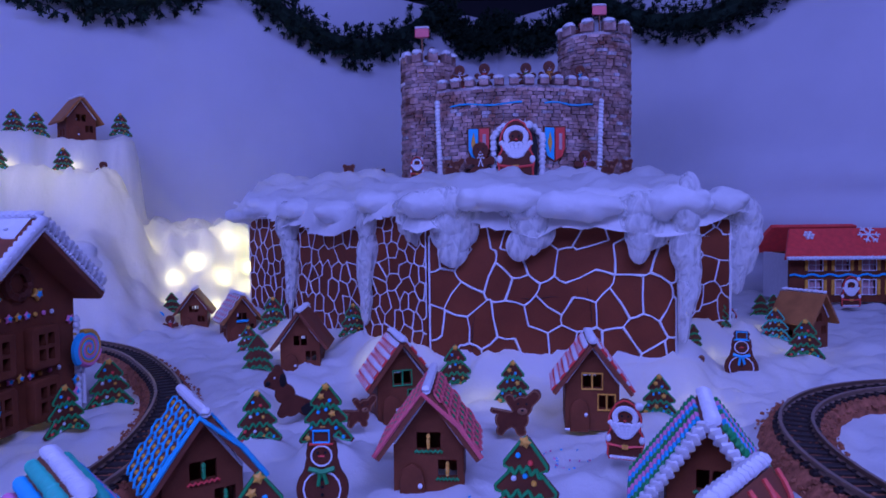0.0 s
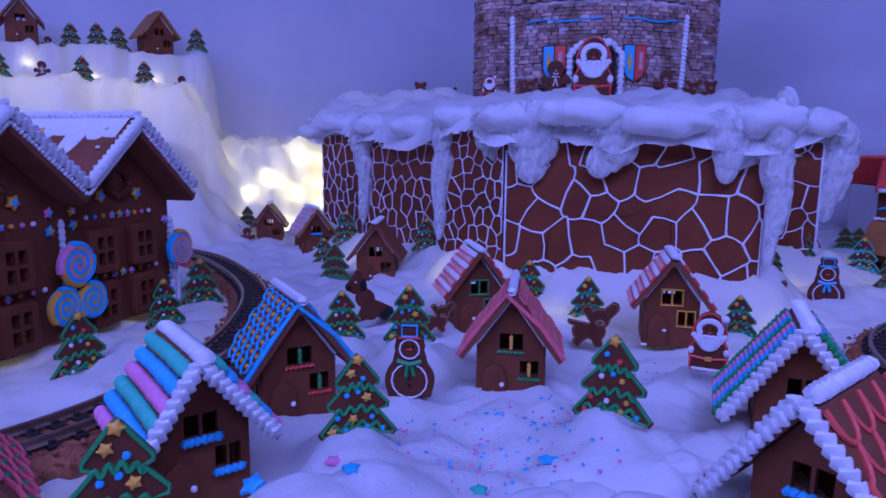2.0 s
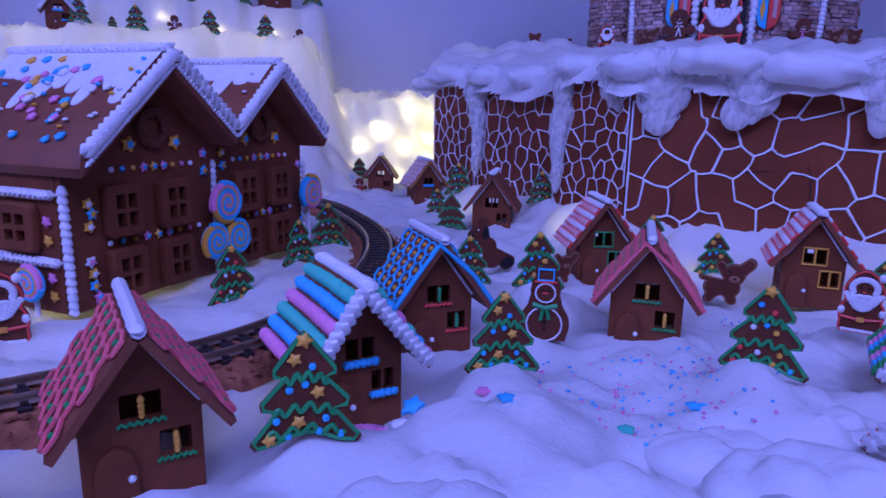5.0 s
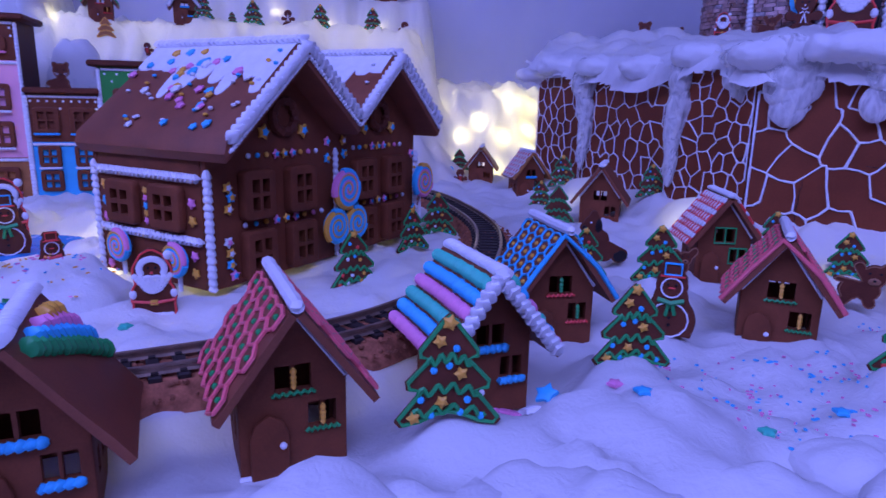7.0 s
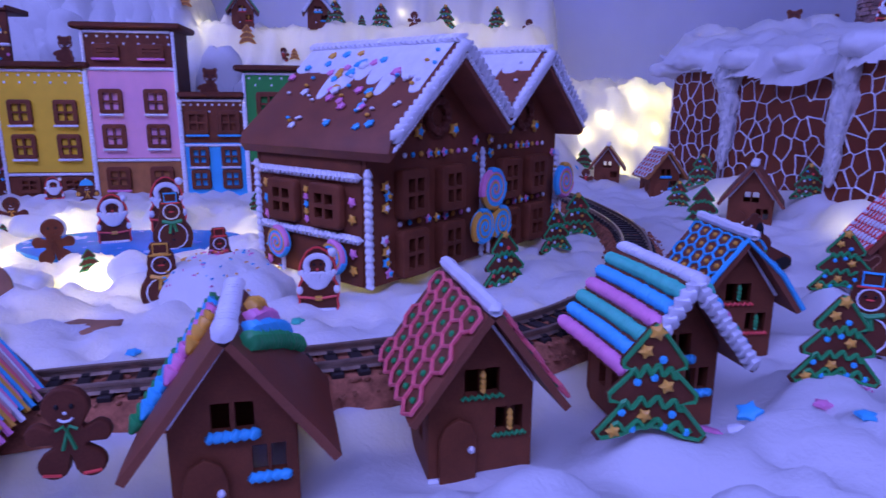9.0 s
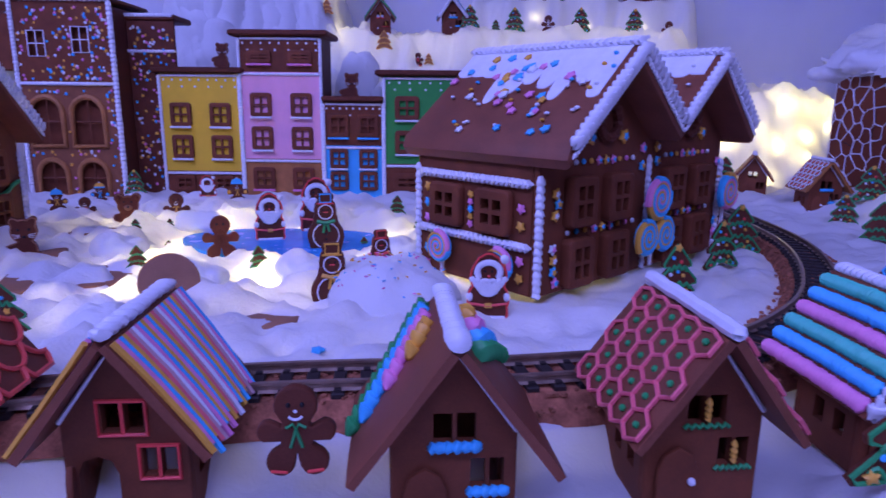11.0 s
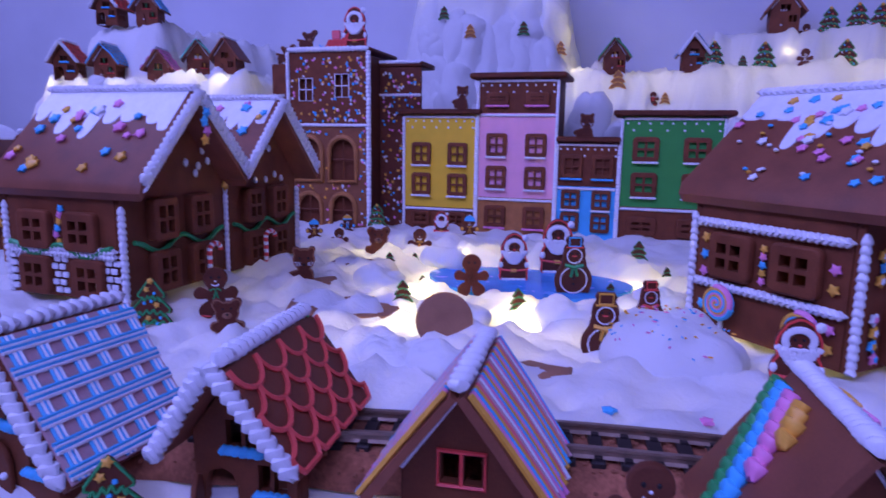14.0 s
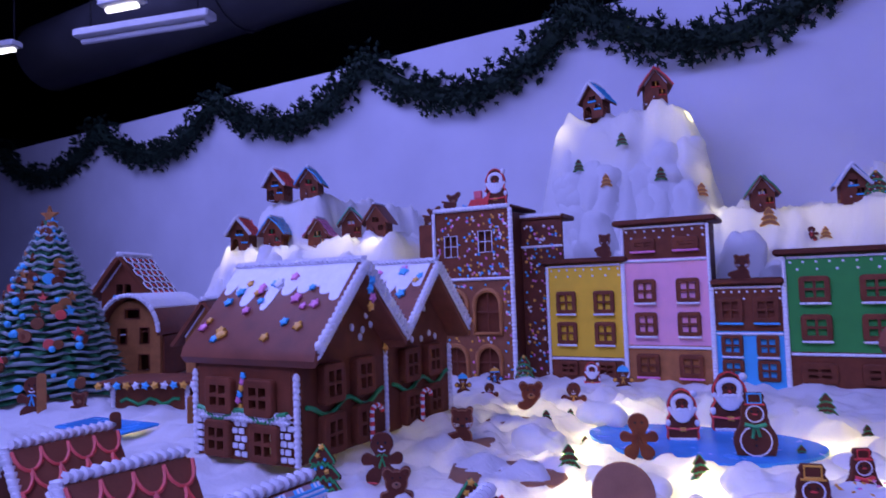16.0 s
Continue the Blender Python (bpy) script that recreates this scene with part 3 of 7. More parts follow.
def small_house(name, label, x, y, z, yaw, style, w=0.168, d=0.165, eave=0.158, ridge=0.270, over=0.036, side=0.03, trim="red", mats=None, detail=True, hs=1.0):
    """A hollow gingerbread cottage: front towards -y, its base at z=0."""
    h = thing(name, label, "gingerbread house", x, y, z, yaw, "gingerbread cottages")
    body, roofm = mats or (COOKIE, COOKIE_ROOF)
    th = 0.014
    hw = w / 2
    slope = (ridge - eave) / hw
    gable = [(-hw, 0), (hw, 0), (hw, eave), (0, ridge), (-hw, eave)]
    up = [rect(-0.028, -0.003, 0.138, 0.180), rect(0.003, 0.028, 0.138, 0.180)]
    lo = [rect(0.022, 0.042, 0.072, 0.114), rect(0.047, 0.067, 0.072, 0.114)]
    door = [(-0.066, 0.002), (-0.012, 0.002), (-0.012, 0.074), (-0.02, 0.094), (-0.039, 0.102), (-0.058, 0.094), (-0.066, 0.074)]
    Build().plate(gable, -d / 2, -d / 2 + th, up + lo + ([door] if style in ("thin", "scallop") else []), 0.003).obj("front_wall", body, h)
    Build().plate(gable, d / 2 - th, d / 2, up, 0.003).obj("back_wall", body, h)
    for sx in (-1, 1):
        q = Build()
        m = Matrix.Rotation(radians(90), 4, "Z")
        q.plate(rect(-d / 2 + th, d / 2 - th, 0, eave - 0.004), -th / 2, th / 2, [rect(-0.045, -0.020, 0.05, 0.09), rect(0.005, 0.030, 0.05, 0.09)], 0.002, m=Matrix.Translation((sx * (hw - th / 2), 0, 0)) @ m)
        q.obj("side_wall", body, h)
    # roof panels
    rt = 0.016
    L = d + 2 * over
    run = hw + side
    n = Vector((-slope, 0, 1)).normalized()

    def roof(sx, u, v, lift=0.0):
        """u from the front (0) to the back (1), v from the ridge (0) to the eave (1)."""
        px = run * v
        return (sx * (px + n.x * -1 * (rt + lift)), -L / 2 + L * u, ridge + 0.003 - slope * px + n.z * (rt + lift))
    for sx in (-1, 1):
        q = Build()
        nu, nv = 6, 5
        verts, faces = [], []
        for lay, lift in ((0, 0.0), (1, -rt)):
            for i in range(nu + 1):
                for j in range(nv + 1):
                    u, v = i / nu, j / nv
                    e = 0.004 if (i in (0, nu) or j == nv) and lay == 0 else 0.0
                    sag = 0.004 * noise.noise(Vector((u * 2 + x * 7, v * 2, sx)))
                    p = roof(sx, u, v, lift - e + (sag if lay == 0 else 0))
                    verts.append(p)
        k = (nu + 1) * (nv + 1)
        for i in range(nu):
            for j in range(nv):
                a = i * (nv + 1) + j
                t = (a, a + 1, a + nv + 2, a + nv + 1)
                faces += [t if sx > 0 else t[::-1], tuple(i2 + k for i2 in (t[::-1] if sx > 0 else t))]
        rim = [i * (nv + 1) for i in range(nu + 1)] + [nu * (nv + 1) + j for j in range(1, nv + 1)] + [i * (nv + 1) + nv for i in range(nu - 1, -1, -1)] + [j for j in range(nv - 1, 0, -1)]
        for a, c in zip(rim, rim[1:] + rim[:1]):
            faces.append((a, c, c + k, a + k) if sx < 0 else (c, a, a + k, c + k))
        q.add(verts, faces)
        q.obj("roof_panel", roofm, h)
    edge = [roof(-1, 0.0, 0.96, -rt / 2), roof(-1, 0.0, 0.0, 0.0), roof(1, 0.0, 0.96, -rt / 2)]
    R = 0.0054
    # roof decoration
    slopes = (-1, 1)
    if style in ("hex", "net", "orangenet"):
        line = {"hex": trim, "net": trim, "orangenet": "white"}[style]
        nuc, nvc = (5, 5) if style == "hex" else (5, 6)
        r2 = 0.0038 if style == "hex" else 0.0032
        for sx in slopes:
            q, spots = Build(), []
            a = 1.0 / nuc
            for i in range(nuc):
                for j in range(nvc):
                    cu = (i + 0.5 + (0.5 if j % 2 else 0)) * a * 0.92 + 0.02
                    cv = (j + 0.55) / nvc * 0.95
                    if cu > 1.0 - a * 0.35:
                        continue
                    ru, rv = a * 0.53, 0.62 / nvc
                    ring = [roof(sx, min(0.99, max(0.01, cu + ru * math.sin(2 * math.pi * t / 6))), min(0.99, max(0.01, cv + rv * math.cos(2 * math.pi * t / 6))), 0.002) for t in range(6)]
                    q.tube(ring, r2, 5, True)
                    spots.append((sx, roof(sx, cu, cv, 0.001)))
            q.obj("icing_net", CM[line], h, line + " icing net piped on the roof")
            me = None
            for sg, p in spots:
                if me is None:
                    od = Build().blob((0, 0, 0), 0.0058, 0.0058, 0.005, nu=6, nv=4).obj("icing_dot", CM["green" if line in ("rose", "pink") else "yellow" if line == "blue" else "red"], h)
                    me = od.data
                else:
                    od = new("icing_dot", me)
                    od.parent = h
                od.matrix_basis = at(*p, 0, 0, sg * math.degrees(math.atan(slope)))
    if style == "scallop":
        for sx in slopes:
            q = Build()
            for j in range(5):
                k = 4
                for i in range(k + (j % 2)):
                    c0 = (i + 0.5 - 0.5 * (j % 2)) / k
                    pts = []
                    for t in range(9):
                        a = math.pi * t / 8
                        u = c0 + 0.5 / k * math.cos(a)
                        v = (j + 0.12) / 5 + 0.22 * math.sin(a)
                        if -0.01 < u < 1.01 and v < 1.0:
                            pts.append(roof(sx, clamp01(u), v, 0.002))
                    if len(pts) > 2:
                        Build().tube(pts, R * 0.86, 5).obj("icing_scallop", CORAL if trim == "red" else CM[trim], h)
    if style == "stripes":
        along = trim == "blue"
        cols = ["teal", "blue", "pink", "teal", "blue", "pink"] if along else ["green", "blue", "pink", "green", "blue", "pink", "green"]
        k = len(cols)
        for sx in slopes:
            for i, cname in enumerate(cols):
                q = Build()
                if along:
                    v = (i + 0.62) / (k + 0.1)
                    rope(q, [roof(sx, 0.985, v + 0.01, 0.002), roof(sx, 0.5, v - 0.006, 0.0025), roof(sx, 0.03, v, 0.002)], 0.0132, 0.0105, 0.0095, (sx * slope, 0, 1), 0, 10, 0.42, 0.6)
                    q.obj("icing_stripe", CM[cname], h, cname + " piped icing stripe along the roof")
                    continue
                u = (i + 0.5) / k * 0.96
                rope(q, [roof(sx, u, 0.03, 0.002), roof(sx, u, 0.99, 0.002)], L / k * 0.37, 0.0105, 0.0125, (sx * slope, 0, 1), 0, 10, 0.28, 0.5)
                q.obj("icing_stripe", CM[cname], h, cname + " piped icing stripe down the roof")
    if style == "rows":
        for sx in slopes:
            for i, cname in enumerate(["green", "blue", "pink", "yellow"]):
                q = Build()
                u = (0.95, 0.86, 0.74, 0.60)[i] if sx < 0 else (0.10, 0.24, 0.40, 0.58)[i]
                v1 = (0.97, 0.82, 0.56, 0.32)[i] if sx < 0 else (0.62, 0.46, 0.32, 0.18)[i]
                u2 = (0.45, 0.40, 0.42, 0.44)[i] if sx < 0 else (0.97, 0.95, 0.93, 0.88)[i]
                rope(q, [roof(sx, u, 0.08, 0.004), roof(sx, lerp(u, u2, 0.6), v1 * 0.6, 0.005), roof(sx, u2, v1, 0.004)], 0.0155, 0.0135, 0.018, (sx * slope, 0, 1), 0, 8, 0.4)
                q.obj("icing_rope", CM[cname], h, cname + " row of piped icing beads on the roof")
    if style == "thin":
        cols = ["yellow", "pink", "blue", "yellow", "rose", "pale", "white", "pink", "blue"]
        for sx in slopes:
            for i in range(27):
                q = Build()
                u = (i + 0.5) / 27
                reach = 0.97 - 0.06 * math.sin(i * 2.4)
                pts = [roof(sx, min(0.99, max(0.012, u + 0.10 * v * (1 - v) - 0.12 * v * u + 0.012 * noise.noise(Vector((v * 4, i, sx))))), 0.02 + reach * v, 0.002) for v in (0, 0.2, 0.4, 0.6, 0.8, 1)]
                q.tube(pts, 0.0047, 5)
                q.obj("icing_line", CM[cols[i % 9]], h)
    if style == "plaid":
        for sx in slopes:
            q = Build()
            nu, nv = 8, 8
            verts = [roof(sx, 0.01 + 0.98 * i / nu, 0.01 + 0.98 * j / nv, 0.0035 + 0.002 * noise.noise(Vector((i, j, sx)))) for i in range(nu + 1) for j in range(nv + 1)]
            faces = []
            for i in range(nu):
                for j in range(nv):
                    a = i * (nv + 1) + j
                    t = (a, a + 1, a + nv + 2, a + nv + 1)
                    faces.append(t if sx > 0 else t[::-1])
            q.add(verts, faces).obj("icing_coat", PALE, h, "pale spread icing on the roof")
            for cname, off in (("blue", 0.0), ("white", 0.022)):
                for i in range(6):
                    for e in (0, 0.035):
                        u = (i + 0.4) / 6 + off + e
                        if u < 0.99:
                            Build().tube([roof(sx, u, v, 0.006) for v in (0.02, 0.5, 0.98)], 0.0032, 5).obj("icing_line", CM[cname], h)
                        v = (i + 0.4) / 6 + off + e
                        if v < 0.99:
                            Build().tube([roof(sx, uu, v, 0.0075) for uu in (0.02, 0.5, 0.98)], 0.0032, 5).obj("icing_line", CM[cname], h)
    if style == "redwhite":
        for sx in slopes:
            q, q2 = Build(), Build()
            for i in range(9):
                q.tube([roof(sx, (i + 0.5) / 9, v, 0.001) for v in (0.02, 0.5, 0.99)], 0.005, 5)
                for j in range(8):
                    c = roof(sx, (i + 0.5 + (0.5 if j % 2 else 0)) / 9.5, (j + 0.5) / 8, 0.002)
                    rot = (Vector(roof(sx, 0, 1)) - Vector(roof(sx, 0, 0))).to_track_quat("X", "Z").to_matrix()
                    q2.blob(c, 0.0125, 0.0065, 0.005, rot, 0, 7, 4)
            q.obj("icing_lattice", RED, h, "red icing lines on the roof")["kind"] = "stuff"
            q2.obj("icing_drops", WHITE, h, "white icing drops on the roof")["kind"] = "stuff"
    # gable and ridge icing
    ri = Build()
    if style in ("hex", "net", "stripes", "rows", "thin", "redwhite", "plain", "orangenet"):
        top = Vector(roof(1, 0, 0, 0.002))
        pts = [(0, -L / 2 - 0.004 + (L + 0.004) * t / 10, ridge + rt + 0.006 + 0.003 * noise.noise(Vector((t, x, y)))) for t in range(11)]
        if style in ("thin", "redwhite", "plain", "orangenet"):
            rope(ri, [(0, -L / 2, ridge + rt + 0.005), (0.002, L / 2, ridge + rt + 0.006)], 0.016, 0.009, 0.026, (0, 0, 1), 0, 9, 0.35)
        elif style == "hex" or style == "net":
            ri.tube([pts[0], *pts], 0.013, 8, taper=[0.5] + [0.85 + 0.12 * (k % 2) for k in range(len(pts))])
        else:
            rope(ri, [(0, -L / 2 - 0.006, ridge + rt + 0.004), (0, L / 2, ridge + rt + 0.004)], 0.0155, 0.010, 0.0135, (0, 0, 1), 0, 9, 0.42)
        ri.obj("ridge_icing", WHITE, h)
    if style in ("scallop", "stripes", "plaid"):
        q = Build()
        for a, c in ((edge[1], edge[0]), (edge[1], edge[2])):
            p0, p1 = Vector(a), Vector(c)
            rope(q, [p0 + Vector((0, -0.004, 0.004)), p1 + Vector((0, -0.004, 0))], 0.015, 0.013, 0.0165, (0, -1, 0), 0, 9, 0.42, 0.7)
        q.obj("gable_icing", WHITE, h, "white piped shell border along the gable")
        if style != "stripes":
            q = Build()
            rope(q, [(0, -L / 2, ridge + rt + 0.008), (0, L / 2, ridge + rt + 0.008)], 0.015, 0.013, 0.018, (0, 0, 1), 0, 8, 0.4)
            q.obj("ridge_icing", WHITE, h)
    else:
        q = Build()
        q.tube([(-hw * 0.98, -d / 2 - 0.003, eave - 0.004), (0, -d / 2 - 0.003, ridge - 0.004), (hw * 0.98, -d / 2 - 0.003, eave - 0.004)], 0.0038, 5)
        q.obj("gable_icing", WHITE, h)
    if style == "net":
        q = Build()
        q.tube([roof(-1, 0.0, 0.99, 0), roof(-1, 0.0, 0.5, 0.002), roof(-1, 0.0, 0, 0), roof(1, 0.0, 0.5, 0.002), roof(1, 0.0, 0.99, 0)], 0.006, 6)
        q.obj("roof_edge_icing", CM[trim], h)
    # door, sills, knob and seams
    dr = thing("door", "", "")
    dr.parent = h
    dm = [(-0.069, -0.002), (-0.010, -0.002), (-0.010, 0.072), (-0.018, 0.094), (-0.0395, 0.106), (-0.061, 0.094), (-0.069, 0.072)]
    if style in ("thin", "scallop"):
        dr.matrix_basis = at(-0.064, -d / 2 - 0.006, 0.0, -68) @ at(0.064, 0, 0)
    else:
        dr.matrix_basis = at(0, -d / 2 - 0.001, 0)
    Build().plate(dm, -0.010, -0.001, c=0.003).obj("door_leaf", body, dr)
    Build().blob((-0.02, -0.0125, 0.055), 0.006, nu=8, nv=6).obj("knob", WHITE, dr)
    sill = "green" if trim in ("rose", "pink") else "red" if style == "net" else "blue"
    if style in ("thin",) or (style == "redwhite"):
        q = Build()
        cname = "red" if style == "thin" else trim
        for x0, x1, z0, z1 in ((-0.032, 0.032, 0.134, 0.184), (0.018, 0.071, 0.068, 0.118)):
            q.tube([(x0, -d / 2 - 0.002, z0), (x1, -d / 2 - 0.002, z0), (x1, -d / 2 - 0.002, z1), (x0, -d / 2 - 0.002, z1)], 0.0036, 5, True)
            q.tube([((x0 + x1) / 2, -d / 2 - 0.002, z0), ((x0 + x1) / 2, -d / 2 - 0.002, z1)], 0.003, 5)
        q.obj("window_icing", CM[cname], h)
    elif style != "plain":
        for x0, x1, z0 in ((-0.033, 0.033, 0.134), (0.018, 0.071, 0.068)):
            q = Build()
            if sill == "blue":
                rope(q, [(x0 - 0.002, -d / 2 - 0.005, z0), (x1 + 0.002, -d / 2 - 0.005, z0)], 0.0085, 0.009, 0.012, (0, -1, 0))
            else:
                q.tube([(lerp(x0, x1, i / 12), -d / 2 - 0.003, z0 + (0.003 if i % 2 else -0.002)) for i in range(13)], 0.0035, 5)
            q.obj("sill_icing", CM[sill], h)
    if style in ("hex", "net"):
        for xc, z0, z1 in ((0.0, 0.142, 0.176), (0.0445, 0.076, 0.11)):
            q = Build()
            rope(q, [(xc, -d / 2 - 0.003, z0), (xc, -d / 2 - 0.003, z1)], 0.005, 0.005, 0.009, (0, -1, 0), depth=0.5)
            q.obj("window_beads", YELLOW if trim != "blue" else GREEN, h)
    q = Build()
    q.tube([(-hw - 0.002, -d / 2 - 0.004, 0.004), (-0.01, -d / 2 - 0.006, 0.003)], 0.0045, 5)
    q.obj("seam_icing", WHITE, h)
    if hs != 1.0:
        h.scale = (hs, hs, hs)
    return h


def tree_outline(k=3):
    """A fir biscuit's outline, 1 high, standing on z=0."""
    right = [(0.12, 0.10), (0.27, 0.03), (0.42, 0.0), (0.46, 0.05), (0.24, 0.32), (0.36, 0.34), (0.37, 0.40), (0.17, 0.61), (0.26, 0.64), (0.26, 0.69), (0.05, 0.96)]
    left = [(-a, c) for a, c in reversed(right)]
    return right + [(0.0, 1.0)] + left + [(0.0, 0.12)]


TREES = {}


def tree(x, y, z, height, yaw=0, lean=0, kind="mixed", name="tree_biscuit", base=True):
    """A flat iced fir biscuit standing in the snow."""
    key = kind
    label = {"mixed": "flat fir tree biscuit with green icing and coloured sugar dots", "stars": "flat fir tree biscuit with green icing, blue dots and yellow stars", "plain": "small flat fir tree biscuit with green icing", "gold": "small yellow iced fir tree biscuit", "frost": "pale green iced fir tree biscuit with sugar dots"}[kind]
    if key not in TREES:
        t = thing(name, label, "tree biscuit", 0, 0, 0, 0, "fir tree biscuits")
        s = 0.16
        o = [(a * s, c * s) for a, c in tree_outline()]
        Build().plate(o, -0.006, 0.006, c=0.002).obj("biscuit", COOKIE_DARK if kind != "gold" else COOKIE_GOLD, t)
        gm = {"gold": YELLOW, "frost": TEAL}.get(kind, GREEN)
        q = Build()
        q.tube([(a * 0.93, -0.0065, 0.005 + c * 0.955) for a, c in o], 0.0033, 5, True)
        q.obj("icing_outline", gm, t)
        for j, (zz, hw) in enumerate(((0.36, 0.26), (0.63, 0.19), (0.17, 0.32))):
            if kind == "gold" and j == 2:
                continue
            q = Build()
            pts = [(lerp(-hw, hw, i / 12) * s, -0.0075, (zz + (0.045 if i % 3 == 1 else -0.03 if i % 3 == 2 else 0) - 0.05 * abs(i - 6) / 6) * s) for i in range(13)]
            q.tube([tuple(p) for p in catmull(pts, 3)], 0.0036, 5)
            q.obj("icing_garland", gm, t)
        spots = [(-0.08, 0.78), (0.06, 0.71), (-0.13, 0.52), (0.10, 0.49), (0.0, 0.56), (-0.24, 0.26), (-0.06, 0.24), (0.16, 0.25), (0.28, 0.10), (-0.3, 0.10), (-0.15, 0.12), (0.1, 0.14)]
        if kind in ("mixed", "stars", "frost"):
            for i, (a, c) in enumerate(spots):
                q = Build()
                star = kind == "stars" and i % 3 == 0
                if star:
                    flower(q, (a * s, -0.0085, c * s), 0.0095, 0)
                else:
                    q.blob((a * s, -0.0075, c * s), 0.0056, 0.005, 0.0056, nu=7, nv=4)
                q.obj("sugar_star" if star else "sugar_dot", YELLOW if star else (SKY if kind == "stars" else (SKY, RED, WHITE, YELLOW)[i % 4]), t)
            q = Build()
            flower(q, (0, -0.009, 0.94 * s), 0.011, 0)
            q.obj("top_star", YELLOW, t)
        TREES[key] = t
        t.matrix_basis = at(x, y, z, yaw, lean)
        t.scale = (height / 0.16,) * 3
        return t
    t0 = TREES[key]
    keep = t0.scale.copy()
    t0.scale = (height / 0.16,) * 3
    t = copy_thing(t0, at(x, y, z, yaw, lean))
    t0.scale = keep
    return t


FIG = {}


def circle(cx, cz, r, n=14, a0=0, a1=360):
    return [(cx + r * math.cos(radians(lerp(a0, a1, i / n))), cz + r * math.sin(radians(lerp(a0, a1, i / n)))) for i in range(n)]


def hull_union(parts):
    """Outline of overlapping circles, as a star shape seen from their middle line."""
    out = []
    cz = sum(p[1] for p in parts) / len(parts)
    k = 72
    for i in range(k):
        a = 2 * math.pi * i / k - math.pi / 2
        d = Vector((math.cos(a), math.sin(a)))
        best = 0.02
        for x0, z0, r in parts:
            o = Vector((x0, z0 - cz))
            bq = o.dot(d)
            disc = bq * bq - o.length_squared + r * r
            if disc >= 0:
                best = max(best, bq + math.sqrt(disc))
        out.append((d.x * best, cz + d.y * best))
    return out


SHAPES = {
    "santa": [(0, 0.30, 0.31), (0, 0.16, 0.29), (-0.17, 0.08, 0.13), (0.17, 0.08, 0.13), (0, 0.66, 0.27), (0, 0.80, 0.20)],
    "snowman": [(0, 0.22, 0.33), (0, 0.10, 0.30), (0, 0.50, 0.22), (0, 0.68, 0.20), (-0.10, 0.80, 0.08), (0.10, 0.80, 0.08), (-0.10, 0.94, 0.06), (0.10, 0.94, 0.06)],
    "man": [(0, 0.74, 0.22), (0, 0.42, 0.18), (-0.28, 0.46, 0.12), (0.28, 0.46, 0.12), (-0.17, 0.12, 0.15), (0.17, 0.12, 0.15)],
    "bear": [(0, 0.62, 0.27), (-0.22, 0.84, 0.12), (0.22, 0.84, 0.12), (0, 0.26, 0.28), (-0.28, 0.30, 0.11), (0.28, 0.30, 0.11), (-0.18, 0.07, 0.10), (0.18, 0.07, 0.10)],
    "deer": [(0.16, 0.62, 0.22), (-0.12, 0.80, 0.10), (0.44, 0.86, 0.12), (0.38, 0.74, 0.08), (0.08, 0.34, 0.22), (-0.22, 0.32, 0.20), (-0.46, 0.52, 0.06), (-0.30, 0.08, 0.10), (0.14, 0.08, 0.11)],
    "dog": [(-0.20, 0.70, 0.17), (-0.34, 0.64, 0.09), (-0.18, 0.88, 0.08), (-0.06, 0.42, 0.18), (0.04, 0.18, 0.18), (-0.12, 0.08, 0.09), (0.32, 0.14, 0.16)],
    "cat": [(0, 0.70, 0.23), (-0.17, 0.90, 0.07), (0.17, 0.90, 0.07), (0, 0.34, 0.20), (0, 0.16, 0.24), (-0.36, 0.32, 0.08), (-0.26, 0.16, 0.10)],
}
FIGMATS = [COOKIE_DARK, WHITE, RED, SKY, GREEN, YELLOW, PINK, BLACK, COOKIE_LIGHT]


def upright_union(parts, n=16):
    """Outline of round lobes stacked one on another: a half width at each height, the same both ways."""
    z0, z1 = min(z - r for x, z, r in parts), max(z + r for x, z, r in parts)
    z0 = max(0.0, z0)
    right = []
    for i in range(n + 1):
        zz = lerp(z0, z1 - 0.004, i / n)
        right.append((max([abs(x) + math.sqrt(r * r - (zz - z) ** 2) for x, z, r in parts if abs(zz - z) < r] + [0.03]), zz))
    return right + [(-a, c) for a, c in reversed(right)]


